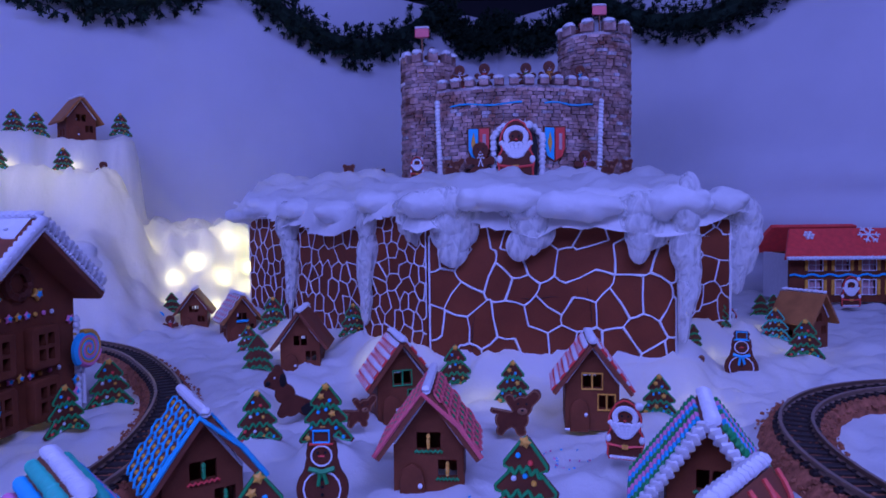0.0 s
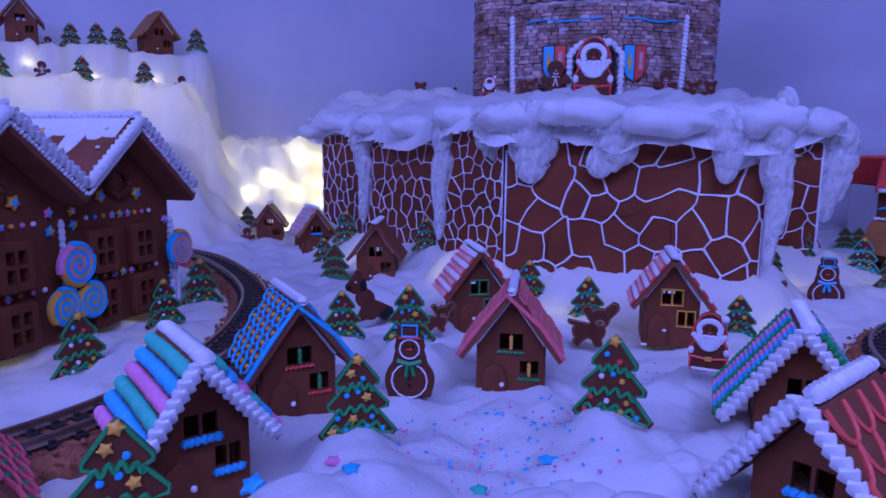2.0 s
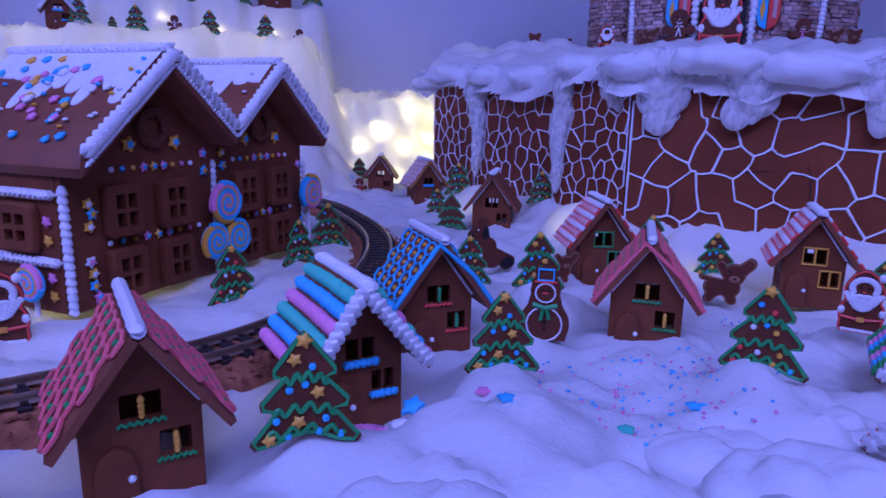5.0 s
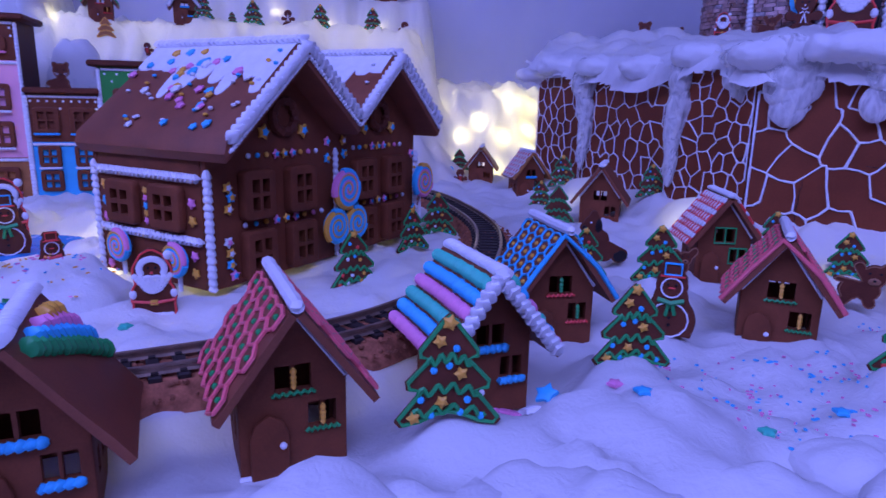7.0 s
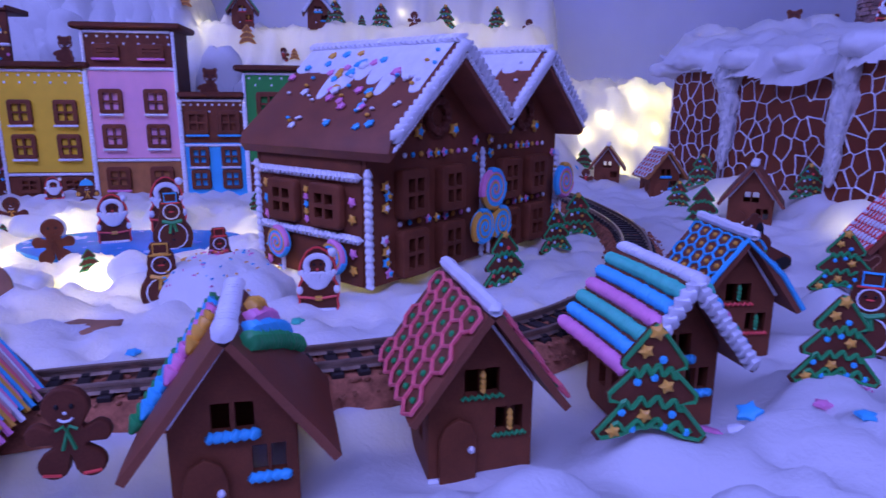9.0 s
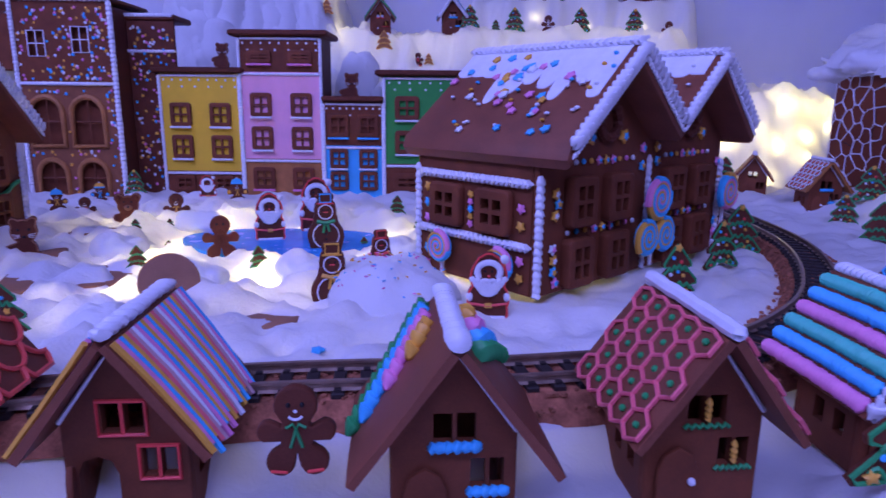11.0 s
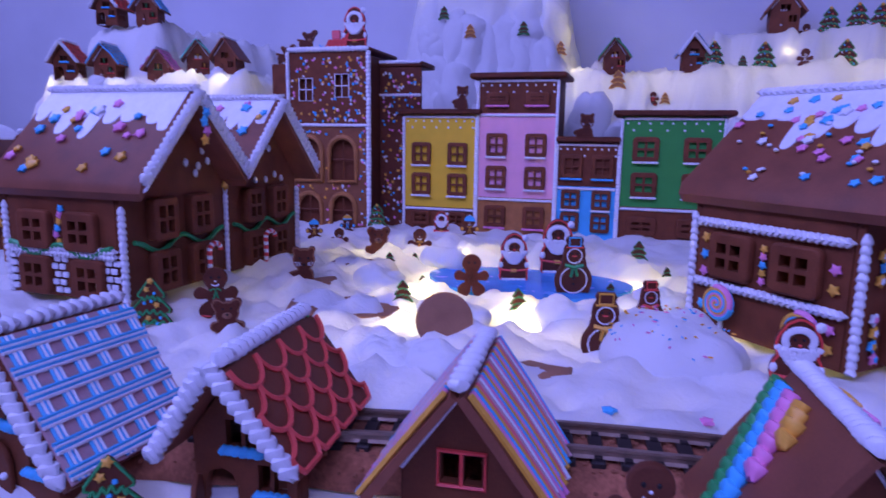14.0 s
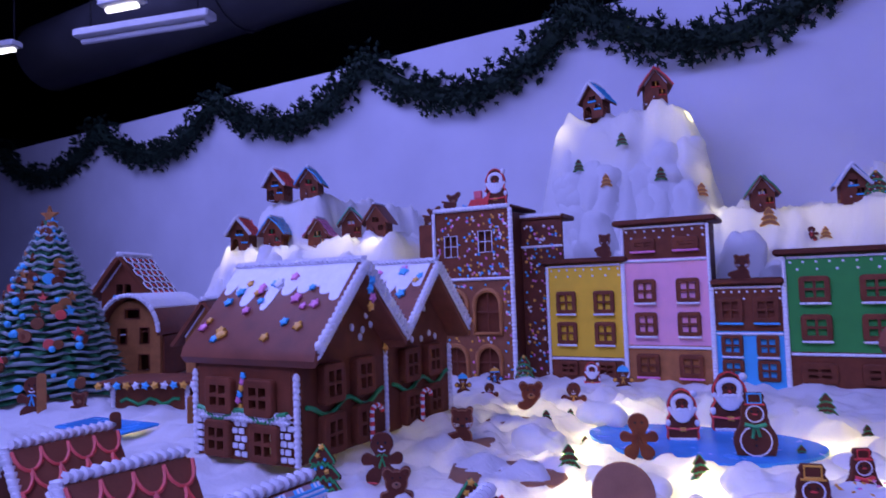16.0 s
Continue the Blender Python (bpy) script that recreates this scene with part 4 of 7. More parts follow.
def figure(kind, x, y, z, height, yaw=0, name="", label="", scarf=4, group="", lean=0, hat=None, plain=False):
    """A flat iced figure biscuit, one plain mesh."""
    b = Build()
    s = height * (1.12 if kind == "santa" else 1.0)
    o = [(a * s, c * s) for a, c in (upright_union if kind in ("santa", "snowman") else hull_union)(SHAPES[kind])]
    th = 0.008
    b.plate(o, -th, th, c=0.003)
    f = -th - 0.001
    line = max(0.0024, 0.018 * s)
    if kind == "santa":
        for i in range(17):
            a = radians(lerp(-25, 205, i / 16))
            b.blob((0.165 * s * math.cos(a), f, (0.71 + 0.14 * math.sin(a)) * s), 0.052 * s, 0.04 * s, 0.05 * s, mi=1, nu=7, nv=4)
        for i in range(5):
            for k in range(7):
                u = lerp(-1, 1, k / 6)
                b.blob((u * (0.235 - 0.035 * i) * s, f - 0.004 * (1 - u * u), (0.605 - 0.047 * i - 0.03 * (1 - u * u)) * s), 0.05 * s, 0.042 * s, 0.045 * s, mi=1, nu=6, nv=4)
        b.blob((0.22 * s, f, 0.9 * s), 0.07 * s, 0.05 * s, 0.07 * s, mi=1)
        b.tube([(a * 0.95, f, c * 0.97 + 0.01 * s) for a, c in o], line, 5, True, 2)
        for i in range(9):
            b.blob((lerp(-0.22, 0.22, i / 8) * s, f, 0.03 * s), 0.04 * s, 0.03 * s, 0.03 * s, mi=1, nu=6, nv=4)
        b.tube([(-0.28 * s, f, 0.24 * s), (0, f - 0.003, 0.21 * s), (0.28 * s, f, 0.24 * s)], line * 1.3, 5, mi=2)
        b.box(-0.05 * s, 0.05 * s, f - 0.006, f, 0.18 * s, 0.25 * s, 5)
        for sx in (-1, 1):
            b.blob((sx * 0.27 * s, f, 0.34 * s), 0.05 * s, 0.04 * s, 0.07 * s, mi=1)
        for sx in (-1, 1):
            b.blob((sx * 0.055 * s, f - 0.006, 0.60 * s), 0.06 * s, 0.03 * s, 0.03 * s, mi=1, nu=7, nv=4)
            b.blob((sx * 0.05 * s, f, 0.72 * s), 0.02 * s, 0.012 * s, 0.022 * s, mi=7, nu=6, nv=4)
        b.blob((0, f - 0.008, 0.66 * s), 0.026 * s, 0.02 * s, 0.02 * s, mi=2, nu=6, nv=4)
    elif kind == "snowman":
        b.blob((0, f, 0.655 * s), 0.05 * s, 0.02 * s, 0.014 * s, mi=2, nu=6, nv=4)
        for sx in (-1, 1):
            b.blob((sx * 0.05 * s, f, 0.70 * s), 0.018 * s, 0.012 * s, 0.02 * s, mi=7, nu=6, nv=4)
        for zz in (0.16, 0.26, 0.36):
            b.blob((0, f, zz * s), 0.022 * s, 0.014 * s, 0.022 * s, mi=7, nu=6, nv=4)
        b.tube([(p[0], f, p[1]) for p in [(a * s, c * s) for a, c in circle(0, 0.23, 0.235)]], line * 0.7, 5, True, 1)
        b.tube([(p[0], f, p[1]) for p in [(a * s, c * s) for a, c in circle(0, 0.66, 0.13)]], line * 0.7, 5, True, 1)
        b.box(-0.15 * s, 0.15 * s, f - 0.003, f, 0.80 * s, 0.825 * s, scarf if scarf != 4 else 2)
        b.tube([(p[0] * s, f, p[1] * s) for p in rect(-0.10, 0.10, 0.83, 0.98)], line, 5, True, 3 if scarf == 4 else scarf)
        b.tube([(-0.16 * s, f, 0.50 * s), (0, f - 0.004, 0.46 * s), (0.16 * s, f, 0.50 * s)], line * 2.0, 5, mi=scarf)
        b.tube([(0.02 * s, f - 0.002, 0.46 * s), (0.06 * s, f, 0.30 * s)], line * 1.5, 5, mi=scarf)
        b.tube([(-0.02 * s, f - 0.002, 0.46 * s), (-0.05 * s, f, 0.28 * s)], line * 1.5, 5, mi=scarf)
    elif kind == "man":
        b.tube([(-0.10 * s, f, 0.52 * s), (-0.03 * s, f, 0.56 * s), (0, f, 0.50 * s), (0.03 * s, f, 0.56 * s), (0.10 * s, f, 0.52 * s)], line, 5, mi=scarf)
        b.tube([(0.0, f, 0.5 * s), (-0.06 * s, f, 0.30 * s)], line, 5, mi=scarf)
        b.tube([(0.0, f, 0.5 * s), (0.06 * s, f, 0.30 * s)], line, 5, mi=scarf)
        for sx in (-1, 1):
            b.tube([(sx * 0.27 * s, f, 0.04 * s), (sx * 0.1 * s, f, 0.02 * s)], line, 5, mi=0 if plain else 2)
            b.blob((sx * 0.07 * s, f, 0.77 * s), 0.024 * s, 0.014 * s, 0.03 * s, mi=7, nu=6, nv=4)
        b.blob((0, f, 0.70 * s), 0.022 * s, 0.016 * s, 0.02 * s, mi=1 if not plain else 0, nu=6, nv=4)
        b.tube([(0.07 * s * math.cos(a), f, (0.66 + 0.05 * math.sin(a)) * s) for a in [math.pi * (1.1 + 0.8 * i / 6) for i in range(7)]], line * 0.8, 5, mi=1 if not plain else 0)
        if hat is not None:
            b.plate([(a * s, c * s) for a, c in [(0.225 * math.cos(t), 0.80 + 0.21 * math.sin(t)) for t in [math.pi * i / 10 for i in range(11)]]], f - 0.004, f + 0.003, mi=hat)
            b.tube([(-0.23 * s, f - 0.002, 0.80 * s), (0.23 * s, f - 0.002, 0.80 * s)], line * 1.6, 5, mi=3)
            b.blob((0, f, 1.0 * s), 0.05 * s, 0.03 * s, 0.05 * s, mi=1, nu=7, nv=4)
            for sx in (-1, 1):
                b.blob((sx * 0.31 * s, f, 0.46 * s), 0.08 * s, 0.02 * s, 0.08 * s, mi=scarf, nu=7, nv=4)
    elif kind == "dog":
        b.blob((-0.36 * s, f, 0.64 * s), 0.05 * s, 0.03 * s, 0.05 * s, mi=7, nu=7, nv=4)
        b.blob((-0.1 * s, f, 0.68 * s), 0.07 * s, 0.02 * s, 0.13 * s, mi=7, nu=7, nv=4)
        b.blob((0.34 * s, f, 0.12 * s), 0.12 * s, 0.03 * s, 0.11 * s, mi=7, wob=0.5)
        b.blob((-0.24 * s, f, 0.74 * s), 0.02 * s, 0.015 * s, 0.02 * s, mi=1, nu=6, nv=4)
    else:
        b.tube([(a * 0.93, f, 0.02 * s + c * 0.95) for a, c in o], line * 0.75, 5, True, 8)
        hx, hz = (0.16, 0.0) if kind == "deer" else (0.0, 0.04)
        if kind != "cat":
            b.blob((hx * s, f, (0.52 + hz) * s), 0.11 * s, 0.04 * s, 0.08 * s, mi=8)
        b.blob((hx * s, f - 0.04 * s, (0.55 + hz) * s), 0.035 * s, 0.02 * s, 0.025 * s, mi=7, nu=6, nv=4)
        for sx in (-1, 1):
            b.blob(((hx + sx * 0.09) * s, f, (0.68 + hz) * s), 0.025 * s, 0.015 * s, 0.025 * s, mi=7, nu=6, nv=4)
            if kind == "cat":
                for e in (-0.04, 0.0, 0.04):
                    b.tube([(sx * 0.07 * s, f, (0.60 + e * 0.5) * s), (sx * 0.2 * s, f, (0.60 + e) * s)], line * 0.4, 4, mi=1)
            elif kind == "bear":
                b.blob((sx * 0.22 * s, f, 0.84 * s), 0.06 * s, 0.03 * s, 0.06 * s, mi=0)
    ob = b.obj(name or {"santa": "santa_biscuit", "snowman": "snowman_biscuit", "man": "gingerbread_man", "bear": "bear_biscuit", "deer": "reindeer_biscuit", "dog": "dog_biscuit", "cat": "cat_biscuit"}[kind], FIGMATS)
    ob.matrix_basis = at(x, y, z, yaw, lean)
    tagged(ob, label or {"santa": "brown santa biscuit with white icing beard and red trim", "snowman": "brown snowman biscuit with icing hat, rings and scarf", "man": "brown gingerbread man biscuit with an icing scarf", "bear": "brown bear shaped biscuit standing in the snow", "deer": "brown reindeer shaped biscuit standing in the snow", "dog": "dark dog shaped biscuit", "cat": "brown cat shaped biscuit"}[kind], "biscuit figure", group or "figure biscuits")
    return ob


def window_block(parent, cx, cz, w, h, y, m=None, mat=None, rim=0.21, proud=0.024):
    """A raised biscuit window frame with four openings."""
    g = w * rim
    t = w * 0.09
    holes = []
    for a in (0, 1):
        for c in (0, 1):
            x0 = -w / 2 + g + a * ((w - 2 * g + t) / 2)
            z0 = -h / 2 + g + c * ((h - 2 * g + t) / 2)
            holes.append(rect(cx + x0, cx + x0 + (w - 2 * g - t) / 2, cz + z0, cz + z0 + (h - 2 * g - t) / 2))
    q = Build().plate(rounded(cx - w / 2, cx + w / 2, cz - h / 2, cz + h / 2, w * 0.14), y - proud, y + 0.002, holes, 0.006, m=m)
    return q.obj("window_frame", mat or COOKIE, parent)

# ---- railway ----


def railway(pts, label):
    t = thing("railway_track", label, "railway track")
    bed = Build()
    verts = []
    for i, p in enumerate(pts):
        d = (pts[min(i + 1, len(pts) - 1)] - pts[max(i - 1, 0)]).normalized()
        n = Vector((-d.y, d.x, 0))
        for k, (o, z) in enumerate(((-0.102, -0.04), (-0.07, 0.004), (0, 0.006), (0.07, 0.004), (0.102, -0.04))):
            q = p + n * (o + 0.012 * noise.noise(Vector((i * 0.7, k, 2))))
            verts.append((q.x, q.y, z + 0.003 * noise.noise(Vector((i * 1.3, k * 3, 5)))))
    faces = [(i * 5 + k, i * 5 + k + 1, i * 5 + k + 6, i * 5 + k + 5) for i in range(len(pts) - 1) for k in range(4)]
    bed.add(verts, [f[::-1] for f in faces])
    bed.obj("ballast_bed", BALLAST, t, auto=0)
    crumbs = Build()
    for i in range(len(pts) - 1):
        for k in range(20):
            p = pts[i].lerp(pts[i + 1], rnd.random())
            d = (pts[i + 1] - pts[i]).normalized()
            n = Vector((-d.y, d.x, 0))
            o = rnd.uniform(-0.105, 0.105)
            q = p + n * o
            r = rnd.uniform(0.003, 0.008)
            crumbs.blob((q.x, q.y, 0.006 if abs(o) < 0.078 else -0.012), r, r * rnd.uniform(0.6, 1), r * 0.7, Matrix.Rotation(rnd.uniform(0, 3), 3, "Z"), 0, 5, 3)
    ob = crumbs.obj("ballast_crumbs", CRUMB, t, smooth=False)
    ob["kind"] = "stuff"
    for o in (-0.041, 0.041):
        line = []
        for i, p in enumerate(pts):
            d = (pts[min(i + 1, len(pts) - 1)] - pts[max(i - 1, 0)]).normalized()
            line.append(p + Vector((-d.y, d.x, 0)) * o)
        r = Build()
        for w, z in ((0.0045, 0.0),):
            verts, faces = [], []
            prof = ((-0.007, 0.014), (0.007, 0.014), (0.002, 0.018), (0.002, 0.024), (0.0042, 0.026), (0.0042, 0.031), (-0.0042, 0.031), (-0.0042, 0.026), (-0.002, 0.024), (-0.002, 0.018))
            for i, p in enumerate(line):
                d = (line[min(i + 1, len(line) - 1)] - line[max(i - 1, 0)]).normalized()
                n = Vector((-d.y, d.x, 0))
                verts += [tuple(p + n * a + Vector((0, 0, c))) for a, c in prof]
            k = len(prof)
            for i in range(len(line) - 1):
                for j in range(k):
                    faces.append((i * k + j, i * k + (j + 1) % k, (i + 1) * k + (j + 1) % k, (i + 1) * k + j))
            r.add(verts, [f[::-1] for f in faces])
        r.obj("rail", RAIL, t, "brown steel rail")
    me = None
    acc = 0.0
    for i in range(len(pts) - 1):
        seg = (pts[i + 1] - pts[i]).length
        while acc < seg:
            p = pts[i].lerp(pts[i + 1], acc / seg)
            d = pts[i + 1] - pts[i]
            if me is None:
                o = Build().box(-0.011, 0.011, -0.060, 0.060, 0.002, 0.014, c=0.002)
                for sy in (-0.041, 0.041):
                    o.box(-0.006, 0.006, sy - 0.012, sy + 0.012, 0.013, 0.018)
                ob = o.obj("sleeper", SLEEPER, t, smooth=False)
                me = ob.data
            else:
                ob = new("sleeper", me)
                ob.parent = t
            ob.matrix_basis = at(p.x, p.y, 0, math.degrees(math.atan2(d.y, d.x)))
            acc += 0.046
        acc -= seg
    return t


railway(TRACK, "brown model railway track on crumbled biscuit ballast in the snow")
railway(LOOP, "curved model railway track on crumbled biscuit ballast")

# ---- cottages ----
Z0 = -0.08
small_house("cottage", "gingerbread cottage with red scalloped roof and white piped edges", -1.721, 0.014, -0.10, 42.8, "scallop", over=0.06, side=0.024, trim="red")
small_house("cottage", "gingerbread cottage with blue plaid icing roof", -1.93, -0.25, Z0, 32, "plaid", side=0.062, trim="blue")
small_house("cottage", "gingerbread cottage with red scalloped roof and white ridge icing", -2.24, -0.46, Z0, 24, "scallop", side=0.062, trim="red")
small_house("cottage", "gingerbread cottage with a red net roof", -2.62, -0.62, Z0, 30, "scallop", side=0.062, trim="red")
small_house("cottage", "gingerbread cottage with thin pastel striped roof and open door", -1.4655, 0.2245, -0.10, 42.5, "thin", over=0.045, side=0.034, trim="red")
small_house("cottage", "gingerbread cottage with rows of green, blue, pink and yellow icing", -1.10, 0.48, -0.095, 44, "rows", over=0.042, side=0.046, trim="blue")
small_house("cottage", "gingerbread cottage with pink hexagon icing roof and green dots", -0.862, 0.748, -0.095, 44.5, "hex", over=0.052, trim="rose")
small_house("cottage", "gingerbread cottage with pink, blue and teal striped icing roof", -0.632, 1.045, -0.093, 42.5, "stripes", over=0.052, trim="blue")
small_house("cottage", "gingerbread cottage with a blue icing net on its roof", -0.56, 1.40, Z0, 34, "net", trim="blue")
small_house("cottage", "gingerbread cottage with a pink icing net on its roof", -0.036, 1.58, Z0, -3.4, "net", trim="rose")
small_house("cottage", "gingerbread cottage with green, blue and pink striped icing roof", 0.55, 1.325, Z0, -17.6, "stripes", side=0.062, trim="pink")
small_house("cottage", "gingerbread cottage with red scalloped roof and thick white piping", 0.431, 0.934, Z0, -45, "scallop", side=0.062, trim="red")
small_house("cottage", "gingerbread cottage with red and white iced roof", -0.16, 2.13, -0.06, 16, "redwhite", trim="green", hs=0.97)
small_house("cottage", "gingerbread cottage with red and white iced roof and yellow windows", 0.462, 2.02, -0.05, -8, "redwhite", trim="yellow", hs=0.97)
small_house("cottage", "plain gingerbread cottage with frosted roof edges", -0.60, 2.70, -0.04, 3, "plain", hs=0.97)
small_house("cottage", "gingerbread cottage with a golden iced net on its roof", -1.09, 3.36, -0.025, 34, "orangenet", trim="white", hs=0.9, mats=(COOKIE, COOKIE_GOLD))
small_house("cottage", "plain gingerbread cottage with frosted roof", -1.50, 3.84, -0.045, 14, "plain", hs=0.90)
small_house("cottage", "gingerbread cottage with a smooth golden roof", 1.72, 3.05, -0.02, 30, "plain", hs=0.92, mats=(COOKIE, COOKIE_GOLD))


# ---- double gabled houses ----
def big_house(label, x, y, yaw, look_="candy"):
    h = thing("gabled_house", label, "gingerbread house", x, y, 0.0, yaw, "gabled houses")
    L, D, A = 0.93, 0.455, 0.575
    th = 0.02
    q1, q2, val = (0.265, 0.70, 0.4825) if look_ == "candy" else (0.2375, 0.7025, 0.465)
    sl = 0.86 if look_ == "candy" else 1.06
    eave = 0.012
    E = A - sl * q1
    c = val
    cols = (0.15, 0.315, 0.61, 0.775)
    W, H = 0.112, 0.14
    holes = []
    for cx in cols:
        for cz in (0.235, 0.075):
            holes.append(rect(cx - W * 0.33, cx + W * 0.33, cz - H * 0.33, cz + H * 0.33))
    front = [(0, 0), (L, 0), (L, A - sl * (L - q2)), (q2, A), (val, A - sl * (val - q1)), (q1, A), (0, E)]
    Build().plate(front, 0, th, holes, 0.006).obj("front_wall", COOKIE, h)
    Build().plate(front, D - th, D, (), 0.006).obj("back_wall", COOKIE, h)
    mside = Matrix.Rotation(radians(90), 4, "Z")
    sides = []
    for sx in (0, 1):
        hs_ = [rect(cy - 0.04, cy + 0.04, 0.205 - 0.04, 0.205 + 0.04) for cy in (0.14, 0.32)]
        if look_ == "holly":
            hs_ += [rect(cy - 0.04, cy + 0.04, 0.065 - 0.045, 0.065 + 0.045) for cy in (0.12, 0.33)]
        m = Matrix.Translation((th if sx == 0 else L, 0, 0)) @ mside
        # outer face of the first side looks to -x
        Build().plate(rect(th, D - th, 0, E), 0, th, hs_, 0.002, m=m).obj("side_wall", COOKIE, h)
    for cx in cols:
        for cz in (0.235, 0.075):
            w = window_block(h, cx, cz, W * 0.97, H * 0.93, 0, None, None, 0.22, 0.032)
    ms = Matrix.Rotation(radians(-90), 4, "Z")
    for cy in (0.14, 0.32):
        window_block(h, -cy, 0.205, 0.125, 0.118, 0, m=ms)
        if look_ == "holly":
            window_block(h, -(0.12 if cy < 0.2 else 0.33), 0.065, 0.12, 0.12, 0, m=ms)
    # roof: two saddles
    over, rt = 0.10, 0.036
    back = 0.05
    for k, mx in enumerate((q1, q2)):
        for sx in (-1, 1):
            run = q1 + eave if k == 0 and sx < 0 else L - q2 + eave if k == 1 and sx > 0 else val - q1 if k == 0 else q2 - val
            q = Build()
            prof = [(0, A - 0.006), (run, A - 0.006 - sl * run), (run + 0.014, A + 0.004 - sl * run + 0.012), (run + 0.004, A + rt + 0.012 - sl * run), (0, A + rt + 0.012)]
            pr = [(mx + sx * a, z) for a, z in prof]
            if sx < 0:
                pr = pr[::-1]
            q.plate(pr, -over, D + back, c=0.014)
            q.obj("roof_panel", COOKIE_ROOF, h)
            # bead rope on the gable edge
            bq = Build()
            p0 = Vector((mx, -over - 0.004, A + rt + 0.012))
            p1 = Vector((mx + sx * run, -over - 0.004, A + rt + 0.014 - sl * run))
            rope(bq, [p0, p1], 0.0165, 0.015, 0.022, (0, -1, 0), 0, 9, 0.38, 0.9)
            bq.obj("gable_rope", WHITE, h, "twisted white icing rope along the gable")
            bq = Build()
            rope(bq, [p0 + Vector((0, 0.001, -0.03)), p1 + Vector((0, 0.001, -0.03))], 0.006, 0.006, 0.012, (0, -1, 0), 0, 6, 0.6, 0.1)
            bq.obj("gable_icing", WHITE, h)
            # white glaze running from the ridge in rounded fingers
            g = Build()
            N = 150
            y0, y1 = -over + 0.03, D + back - 0.01
            fingers, yk = [], y0 + 0.02
            while yk < y1:
                fingers.append((yk, rnd.uniform(0.024, 0.034), rnd.uniform(0.02, 0.2) + (0.2 if rnd.random() < 0.25 else 0)))
                yk += rnd.uniform(0.048, 0.068)
            pts_top, pts_low = [], []
            for i in range(N + 1):
                yy = lerp(y0, y1, i / N)
                v = 0.26 + 0.03 * noise.noise(Vector((yy * 9, mx, sx)))
                for fy, fw, fl in fingers:
                    t = abs(yy - fy) / fw
                    if t < 1:
                        v = max(v, 0.24 + fl * (1 - t ** 3) ** 0.6 + 0.03)
                v = run * min(v, 0.66)
                pts_low.append((mx + sx * v, yy, A + rt + 0.017 - sl * v))
                pts_top.append((mx, yy, A + rt + 0.019))
            verts = pts_top + pts_low + [(a, b2, z - 0.010) for a, b2, z in pts_low]
            fc = []
            for i in range(N):
                f1 = (i, i + 1, N + 2 + i, N + 1 + i)
                f2 = (N + 1 + i, N + 2 + i, 2 * N + 3 + i, 2 * N + 2 + i)
                fc += [f1[::-1], f2[::-1]] if sx < 0 else [f1, f2]
            g.add(verts, [f[::-1] for f in fc])
            g.obj("glaze", WHITE, h, "white glaze dripping from the ridge")
            # sugar flowers on the slope
            nfl = (62 if look_ == "candy" else 24) if run > 0.245 and (k == 0) == (sx < 0) else 12
            for i in range(nfl):
                v = run * rnd.uniform(0.1, 0.95)
                yy = rnd.uniform(-over + 0.04, D + back - 0.03)
                g = Build()
                rot = Matrix.Rotation(sx * math.atan(sl), 3, "Y") @ Matrix.Rotation(radians(90), 3, "X")
                r = rnd.choice((0.012, 0.014, 0.016, 0.007, 0.007)) if look_ == "candy" else rnd.choice((0.014, 0.019, 0.022, 0.017))
                cc = (mx + sx * (v + 0.006), yy, A + rt + 0.019 - sl * v)
                mi = rnd.choice((0, 1, 2, 3, 3, 1, 2)) if r > 0.01 else rnd.choice((0, 0, 3, 2)) if look_ == "candy" else rnd.choice((0, 0, 0, 1, 2, 3))
                if r < 0.01:
                    g.blob(cc, r, r, r * 0.7, mi=mi, nu=7, nv=5)
                else:
                    flower(g, cc, r, mi, rot, rnd.choice((1, 2, 3)))
                g.obj("sugar_flower", COLOURS, h)
        bq = Build()
        rope(bq, [(mx, -over, A + rt + 0.022), (mx, D + back, A + rt + 0.022)], 0.017, 0.012, 0.02, (0, 0, 1), 0, 8, 0.35, 0.9)
        bq.obj("ridge_rope", WHITE, h)
    # corner ropes and belts
    for (a, bb, z0, z1) in ((0, 0, 0, E - 0.03), (c, 0, 0.0, E), (L, 0, 0, E - 0.03), (0, D, 0, E - 0.03)):
        q = Build()
        bead_line(q, (a, bb - 0.004, z0), (a, bb - 0.004, z1 - 0.01), 0.012 if a != c else 0.009, 0.019)
        q.obj("corner_rope", WHITE, h)
    for z in ((0.285, 0.125) if look_ == "candy" else (0.15, 0.135)):
        q = Build()
        rope(q, [(-0.006, 0.02, z), (-0.006, D - 0.02, z)], 0.013, 0.011, 0.017, (-1, 0, 0), 0, 8, 0.35, 0.9)
        q.obj("icing_belt", WHITE, h)
